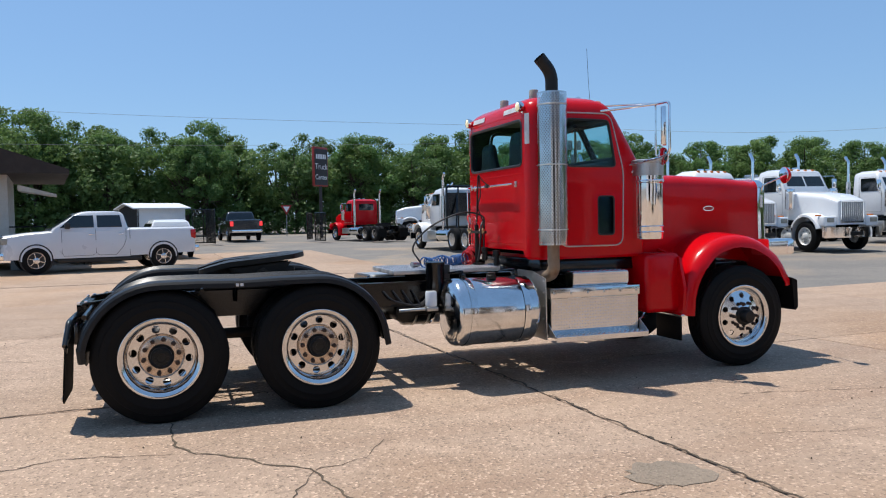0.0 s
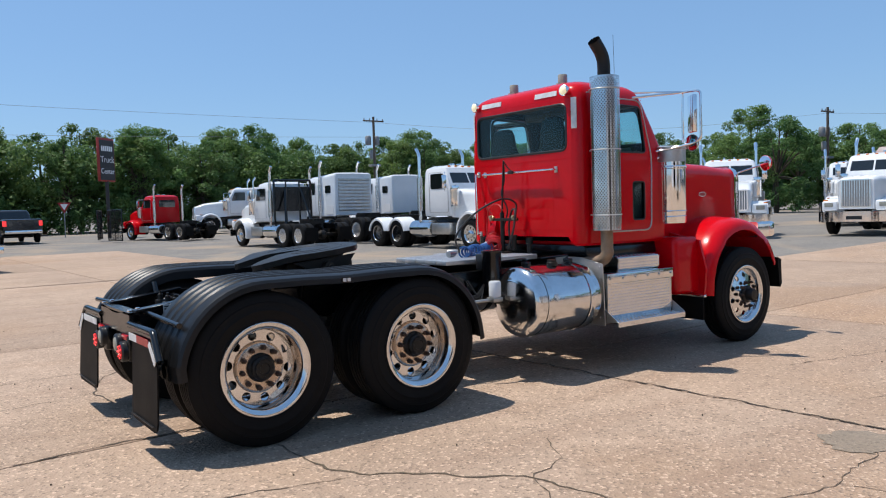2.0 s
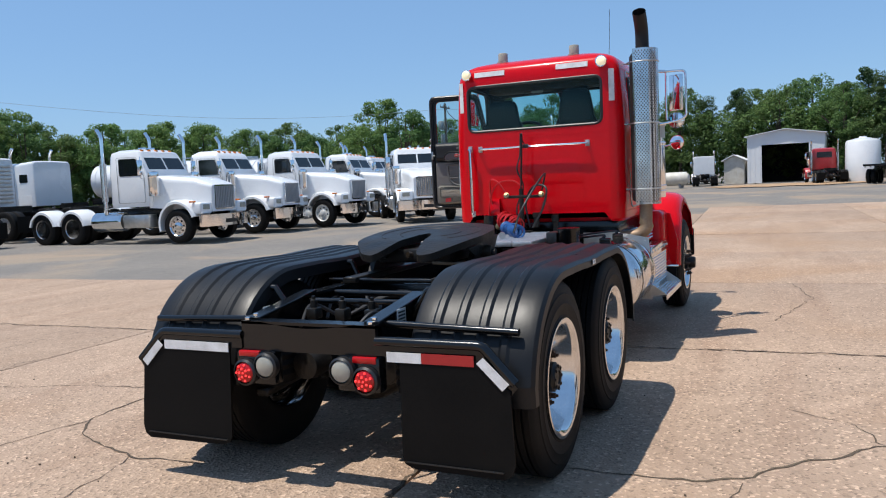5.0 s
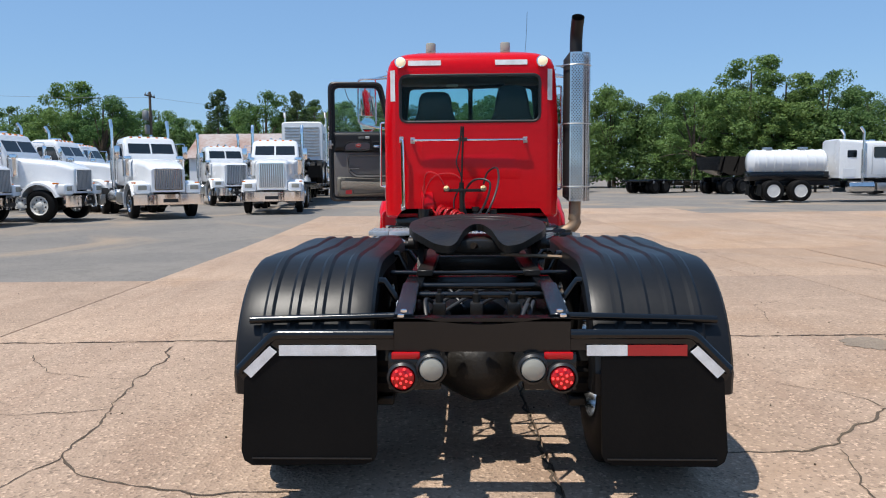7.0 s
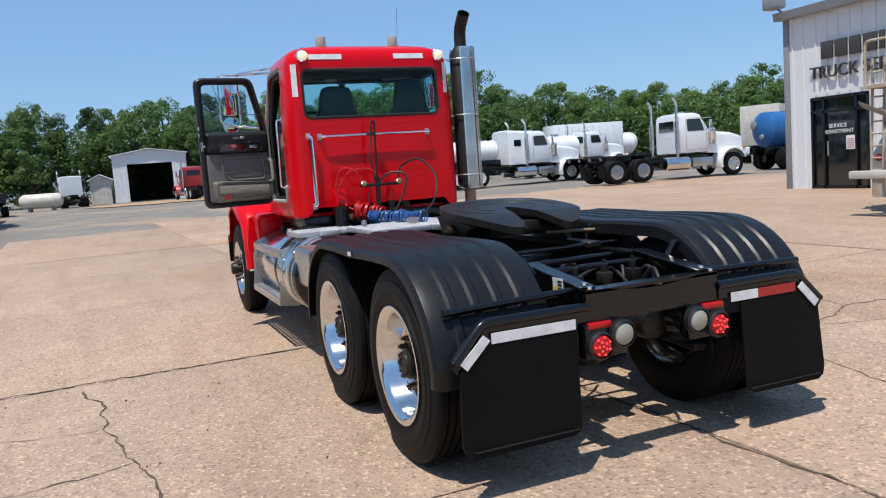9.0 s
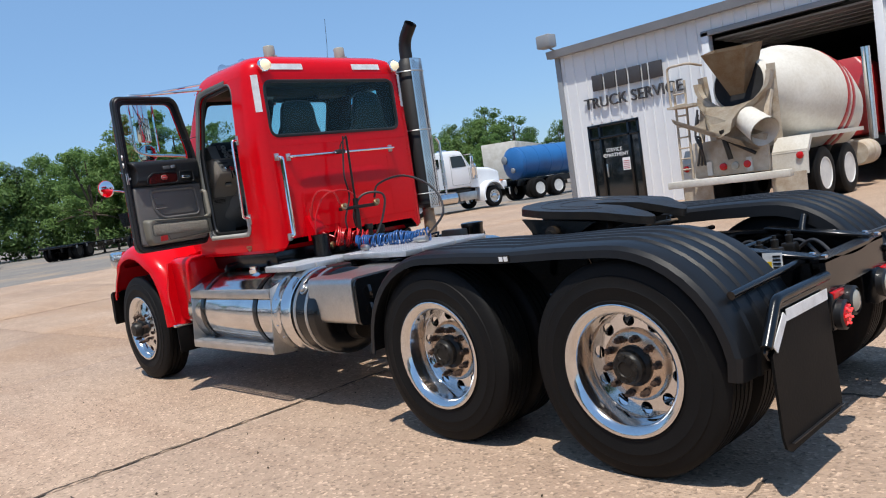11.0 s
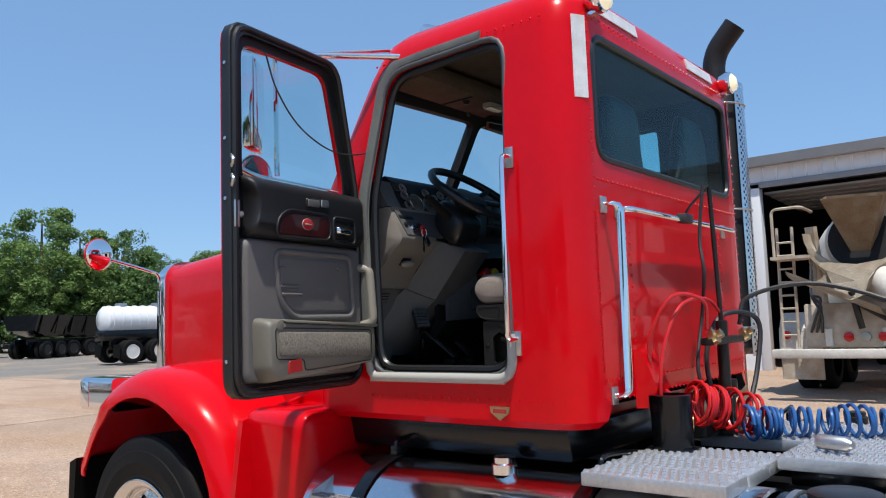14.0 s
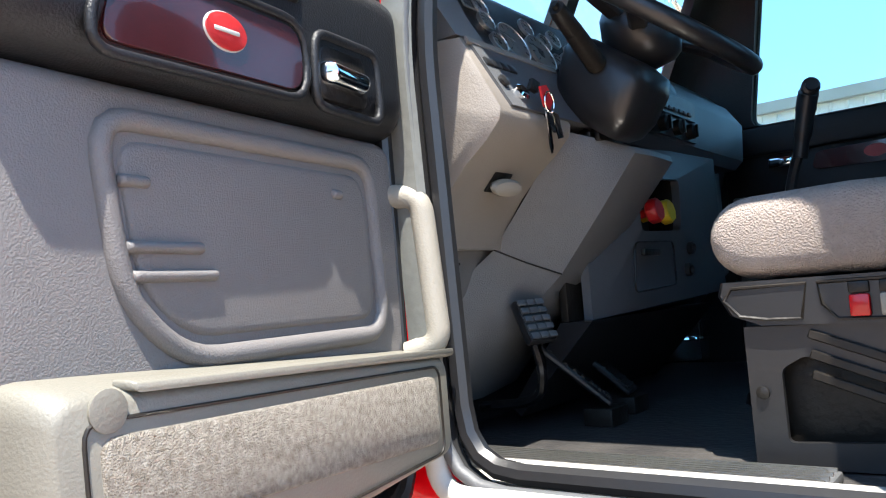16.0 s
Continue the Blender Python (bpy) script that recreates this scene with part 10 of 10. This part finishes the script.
# ---- gate, signs, poles, wires ----
def mesh_gate(m, w, h, label):
    t = thing("mesh_gate", label, "gate", m)
    bm = B()
    tube(bm, fillet([(0, 0, 0.1), (0, 0, h), (w, 0, h), (w, 0, 0.1)], 0.05), 0.035, 8)
    tube(bm, [(0, 0, 0.12), (w, 0, 0.12)], 0.03, 8)
    tube(bm, [(w / 2, 0, 0.12), (w / 2, 0, h)], 0.025, 8)
    part("gate_frame", bm, FRAME_BLACK, t)
    bm = B()
    n = int(w / 0.07)
    for k in range(n):
        box(bm, w * k / n, w * k / n + 0.012, -0.006, 0.006, 0.12, h)
    for k in range(int(h / 0.12)):
        box(bm, 0, w, -0.006, 0.006, 0.15 + 0.12 * k, 0.162 + 0.12 * k)
    part("wire_mesh", bm, FRAME_BLACK, t)
    return t


mesh_gate(at(9.3, 40.8, 100), 1.9, 1.9, "black wire-mesh gate leaf standing open")
mesh_gate(at(8.7, 44.2, 70), 1.9, 1.9, "black wire-mesh gate leaf standing open")
mesh_gate(at(2.6, 41.5, 100), 2.4, 2.2, "black wire-mesh fence panel by the gate")
mesh_gate(at(1.3, 42.5, 20), 1.4, 2.2, "black wire-mesh fence panel by the gate")

sg = thing("roadside_sign", "tall dark roadside sign board with red edge and white lettering", "sign", pose(10.9, 50.9, lift(10.9, 50.9) - 0.45, 0, 0, 222))
bm = B()
box(bm, -0.85, 0.85, -0.10, 0.10, 4.35, 7.35, 0.02)
bd_ = part("board", bm, SIGN_RED, sg)
bm = B()
box(bm, -0.78, 0.78, 0.10, 0.115, 4.45, 7.2)
part("face", bm, SIGN_DARK, bd_)
BACKF = pose(0, 0, 0, 90, 0, 180)
bm = B()
for k in range(6):
    box(bm, 0.62 - 0.21 * k - 0.15, 0.62 - 0.21 * k, 0.115, 0.125, 6.45, 6.80)
part("name_bar", bm, WHITE_PLAIN, bd_)
lettering("Truck", 0.62, WHITE_PLAIN, bd_, Matrix.Translation((0.0, 0.125, 5.85)) @ BACKF, 0.004)
lettering("Center", 0.52, WHITE_PLAIN, bd_, Matrix.Translation((0.0, 0.125, 5.05)) @ BACKF, 0.004)
bm = B()
tube(bm, [(0, 0, 0.3), (0, 0, 4.4)], 0.12, 10)
part("post", bm, SIGN_DARK, sg)

ys = thing("yield_sign", "red and white yield sign on a post", "sign", at(8.9, 55.4, 265))
bm = B()
tube(bm, [(0, 0, 0), (0, 0, 2.6)], 0.03, 8)
part("post", bm, GREY_STEEL, ys)
bm = B()
prism(bm, [(-0.45, 2.55), (0.45, 2.55), (0.0, 1.78)], "x", 0.04, 0.06)
bo = part("board", bm, REFLECT_RED, ys)
bm = B()
prism(bm, [(-0.26, 2.44), (0.26, 2.44), (0.0, 2.0)], "x", 0.06, 0.066)
part("centre", bm, WHITE_PLAIN, bo)


def pole(x, y, h, boxes=True, label="weathered wooden utility pole with crossarm"):
    t = thing("utility_pole", label, "pole", at(x, y))
    bm = B()
    tube(bm, [(0, 0, 0), (0, 0, h)], [0.16, 0.11], 12)
    part("shaft", bm, WOOD_POLE, t)
    bm = B()
    bar(bm, (-1.1, 0, h - 0.4), (1.1, 0, h - 0.4), 0.10, 0.12)
    part("crossarm", bm, WOOD_POLE, t)
    for dx in (-1.0, -0.4, 0.4, 1.0):
        bm = B()
        lathe(bm, [(0.03, 0), (0.06, 0.04), (0.05, 0.1), (0.03, 0.2)], Matrix.Translation((dx, 0, h - 0.35)), 8)
        part("insulator", bm, GREY_STEEL, t)
    if boxes:
        for dx, z in ((-0.45, h - 2.6), (0.45, h - 2.6), (0.0, h - 3.9)):
            bm = B()
            lathe(bm, [(0.25, 0), (0.28, 0.05), (0.28, 0.75), (0.2, 0.85), (0.05, 0.88)], Matrix.Translation((dx, 0.3, z)), 14)
            part("transformer", bm, GREY_STEEL, t)
        bm = B()
        box(bm, -0.5, 0.5, -0.3, 0.3, h - 4.6, h - 4.4)
        part("platform", bm, GREY_STEEL, t)
    return t


pole(35.5, 55.5, 10.0)
pole(67.5, 29.5, 9.4, True)
pole(-20.0, 62.0, 10.5, False)
wr = thing("power_line", "thin dark overhead power lines", "wires", kind="structure")
for a, b_, z0, z1 in (((-70, 60), (35.5, 55.5), 13.6, 9.9), ((-70, 61.0), (35.5, 56.0), 9.6, 8.6), ((35.5, 55.5), (67.5, 29.5), 9.9, 9.3), ((67.5, 29.5), (130, -10), 9.3, 11)):
    bm = B()
    pts = [(a[0] + (b_[0] - a[0]) * i / 20, a[1] + (b_[1] - a[1]) * i / 20, z0 + (z1 - z0) * i / 20 - 1.2 * math.sin(math.pi * i / 20)) for i in range(21)]
    tube(bm, pts, 0.012, 5)
    part("wire", bm, GREY_STEEL, wr)


# ---- trees ----
def leaf_material(name, base, alt):
    m = bpy.data.materials.new(name)
    m.use_nodes = True
    nt, b = m.node_tree, m.node_tree.nodes["Principled BSDF"]
    geo, oi = nt.nodes.new("ShaderNodeNewGeometry"), nt.nodes.new("ShaderNodeObjectInfo")
    mx, mx2 = nt.nodes.new("ShaderNodeMix"), nt.nodes.new("ShaderNodeMix")
    mx.data_type = mx2.data_type = "RGBA"
    mx.inputs["A"].default_value, mx.inputs["B"].default_value = (*base, 1), (*alt, 1)
    nt.links.new(geo.outputs["Random Per Island"], mx.inputs["Factor"])
    mx2.inputs["B"].default_value = (alt[0] * 1.1, alt[1] * 0.85, alt[2] * 0.8, 1)
    mm = nt.nodes.new("ShaderNodeMath")
    mm.operation = "MULTIPLY"
    mm.inputs[1].default_value = 0.6
    nt.links.new(oi.outputs["Random"], mm.inputs[0])
    nt.links.new(mm.outputs[0], mx2.inputs["Factor"])
    nt.links.new(mx.outputs["Result"], mx2.inputs["A"])
    nt.links.new(mx2.outputs["Result"], b.inputs["Base Color"])
    b.inputs["Roughness"].default_value = 0.55
    b.inputs["Specular IOR Level"].default_value = 0.25
    tr = nt.nodes.new("ShaderNodeBsdfTranslucent")
    nt.links.new(mx2.outputs["Result"], tr.inputs[0])
    ms = nt.nodes.new("ShaderNodeMixShader")
    ms.inputs[0].default_value = 0.42
    out = nt.nodes["Material Output"]
    nt.links.new(b.outputs[0], ms.inputs[1])
    nt.links.new(tr.outputs[0], ms.inputs[2])
    nt.links.new(ms.outputs[0], out.inputs[0])
    return m


LEAF = leaf_material("broad_leaves", (0.090, 0.185, 0.052), (0.175, 0.295, 0.088))
LEAF_DARK = leaf_material("dark_leaves", (0.066, 0.145, 0.044), (0.125, 0.222, 0.070))
NEEDLE = leaf_material("pine_needles", (0.040, 0.090, 0.034), (0.080, 0.140, 0.050))
BARK = mat("tree_bark", (0.10, 0.075, 0.055), 0.9, 0.0, 0.25, 4.0, bump=0.6, bscale=14)


def leaves_mesh(name, clumps, per, size, seed):
    """Many small bent leaf blades scattered through clumps (centre, radius)."""
    rnd = np.random.RandomState(seed)
    vs, fs = [], []
    n = 0
    for (c, r) in clumps:
        d = rnd.normal(size=(per, 3))
        d /= np.linalg.norm(d, axis=1)[:, None]
        p = np.array(c) + d * (r * rnd.uniform(0.45, 1.05, size=(per, 1)) ** 0.6) * np.array((1, 1, 0.8))
        nrm = d * 0.6 + rnd.normal(size=(per, 3)) * 0.5 + np.array((0, 0, 0.5))
        nrm /= np.linalg.norm(nrm, axis=1)[:, None]
        t1 = np.cross(nrm, rnd.normal(size=(per, 3)))
        t1 /= np.linalg.norm(t1, axis=1)[:, None]
        t2 = np.cross(nrm, t1)
        s = size * rnd.uniform(0.55, 1.3, size=(per, 1))
        q = np.stack([p - t1 * s, p + t1 * s * 0.6 - t2 * s * 0.6, p + t1 * s * 0.6 + t2 * s * 0.6], 1)
        vs.append(q.reshape(-1, 3))
        f = np.arange(per * 3).reshape(-1, 3) + n
        fs.append(f)
        n += per * 3
    me = bpy.data.meshes.new(name)
    me.from_pydata(np.concatenate(vs).tolist(), [], np.concatenate(fs).tolist())
    return me


def tree_template(kind, seed, h, leaf):
    """A tree of height h standing at the origin: trunk, limbs, crown."""
    rnd = random.Random(seed)
    t = thing("tree", {"broad": "leafy green broadleaf tree at the yard's edge", "dark": "dense dark green tree at the yard's edge", "pine": "tall pine with ragged dark green crown"}[kind], "tree", None, "trees round the yard")
    bm = B()
    lean = rnd.uniform(-0.3, 0.3)
    tube(bm, smooth_path([(0, 0, -0.2), (lean * 0.3, 0, h * 0.3), (lean, lean * 0.5, h * 0.62), (lean * 1.2, lean, h * 0.9)], 5), [0.26 * h / 12 * (1 - 0.055 * i) for i in range(16)], 9)
    clumps = []
    if kind == "pine":
        for i in range(34):
            z = h * (0.34 + 0.64 * i / 33)
            w = h * 0.22 * (1.08 - (z / h)) ** 0.7 + 0.25
            a = i * 2.4 + rnd.uniform(-0.4, 0.4)
            r = w * rnd.uniform(0.35, 1.0)
            p = (lean + r * math.cos(a), r * math.sin(a), z)
            clumps.append((p, rnd.uniform(0.45, 0.85) * h / 12))
            if i % 3 == 0:
                tube(bm, [(lean * z / h, 0, z - 0.4), p], [0.06, 0.02], 5)
    else:
        low = 0.06 if kind == "dark" else 0.10
        for i in range(66):
            u = rnd.random()
            z = h * (low + (0.97 - low) * u)
            w = h * 0.36 * math.sin(math.pi * min(1, 0.20 + 0.76 * u)) ** 0.7
            a = rnd.uniform(0, math.tau)
            r = w * rnd.uniform(0.25, 1.0) ** 0.6
            p = (lean + r * math.cos(a), r * math.sin(a), z)
            clumps.append((p, rnd.uniform(0.5, 1.1) * h / 11))
            if i % 4 == 0:
                tube(bm, smooth_path([(lean * 0.5, 0, h * 0.35), (p[0] * 0.5, p[1] * 0.5, (z + h * 0.35) / 2 + 0.3), p], 3), [0.10, 0.09, 0.08, 0.06, 0.05, 0.04, 0.02], 6)
    part("trunk", bm, BARK, t)
    me = leaves_mesh("crown", clumps, 230 if kind != "pine" else 340, 0.132 * h / 11 if kind != "pine" else 0.095 * h / 11, seed)
    me.materials.append(leaf)
    ob = new("crown", me)
    ob.parent = t
    return t


TREES = [tree_template("broad", 11, 12.0, LEAF), tree_template("broad", 12, 12.0, LEAF), tree_template("dark", 13, 12.0, LEAF_DARK), tree_template("dark", 14, 12.0, LEAF_DARK),
         tree_template("pine", 15, 14.0, NEEDLE), tree_template("pine", 16, 14.0, NEEDLE)]
# the wood's edge round the yard: (x, y, height, kinds)
EDGE = [(-42, 66, 12.8, "bd"), (-22, 66, 12.0, "bd"), (-6, 68, 10.6, "bd"), (18, 72, 10.2, "bd"), (42, 74, 10.2, "bd"), (66, 62, 9.4, "bd"), (84, 44, 9.2, "bd"), (92, 30, 9.4, "bdp"),
        (94, 12, 11.6, "pd"), (93, 0, 10.6, "pd"), (88, -14, 11.4, "pb"), (80, -26, 10.0, "pdb"), (68, -38, 8.8, "bd"), (60, -52, 8.0, "bd"), (54, -64, 9.4, "bd")]
rt = random.Random(21)
first_use = [True] * len(TREES)


def plant(x, y, h, kinds):
    k = rt.choice([i for i, c in enumerate("bbddpp") if c in kinds])
    base = 14.0 if k > 3 else 12.0
    s = h / base
    m = Matrix.Translation((x, y, lift(x, y))) @ pose(0, 0, 0, 0, 0, rt.uniform(0, 360))
    if first_use[k]:
        ob = TREES[k]
        first_use[k] = False
    else:
        ob = copy_thing(TREES[k], m)
    ob.matrix_basis = m @ Matrix.Diagonal((s * rt.uniform(0.9, 1.2), s * rt.uniform(0.9, 1.2), s, 1))
    return ob


for (x0, y0, h0, k0), (x1, y1, h1, k1) in zip(EDGE, EDGE[1:]):
    ln = math.hypot(x1 - x0, y1 - y0)
    n = max(2, int(ln / 3.7))
    nx, ny = (y1 - y0) / ln, -(x1 - x0) / ln
    if nx * x0 + ny * y0 < 0:
        nx, ny = -nx, -ny
    for i in range(n):
        for rank in range(2):
            t_ = (i + rt.uniform(0.1, 0.9)) / n
            off = rank * 6.0 + rt.uniform(-1.5, 2.0)
            plant(x0 + (x1 - x0) * t_ + nx * off, y0 + (y1 - y0) * t_ + ny * off, 1.05 * (h0 + (h1 - h0) * t_) * rt.uniform(0.88, 1.05) * (1.05 if rank else 0.94), k0)
# single trees nearer the yard
for x, y, h, k in ((73.5, -28.0, 13.2, "b"), (72.0, -34.5, 11.6, "d"), (75.0, -23.0, 9.8, "b"), (72.5, -31.0, 11.4, "b"), (67.0, 36.8, 10.6, "b"), (66.0, 33.6, 9.4, "d"), (70.0, 24.0, 9.8, "p"), (74.0, 20.5, 10.2, "d"), (76.0, 17.5, 10.2, "p"), (49.0, -52.0, 5.8, "b"), (45.5, -53.0, 5.4, "d"), (42.0, -54.0, 6.0, "d"), (38.0, -53.0, 5.6, "b"), (33.0, -52.0, 5.8, "d")):
    plant(x, y, h, k)
# undergrowth along the edge
clumps = []
ru = random.Random(5)
for (x0, y0, h0, k0), (x1, y1, h1, k1) in zip(EDGE, EDGE[1:]):
    n = int(math.hypot(x1 - x0, y1 - y0) / 1.5)
    for i in range(n):
        t_ = i / n
        top = 0.70 * (h0 + (h1 - h0) * t_)
        for k in range(15):
            x, y = x0 + (x1 - x0) * t_ + ru.uniform(-2.5, 6), y0 + (y1 - y0) * t_ + ru.uniform(-2.5, 5)
            clumps.append(((x, y, lift(x, y) + top * ru.random() ** 0.8 + 0.2), ru.uniform(0.9, 1.9)))
me = leaves_mesh("undergrowth", clumps, 110, 0.22, 77)
me.materials.append(LEAF_DARK)
tagged(new("undergrowth", me), "dense green brush under the trees", "bushes", kind="stuff")
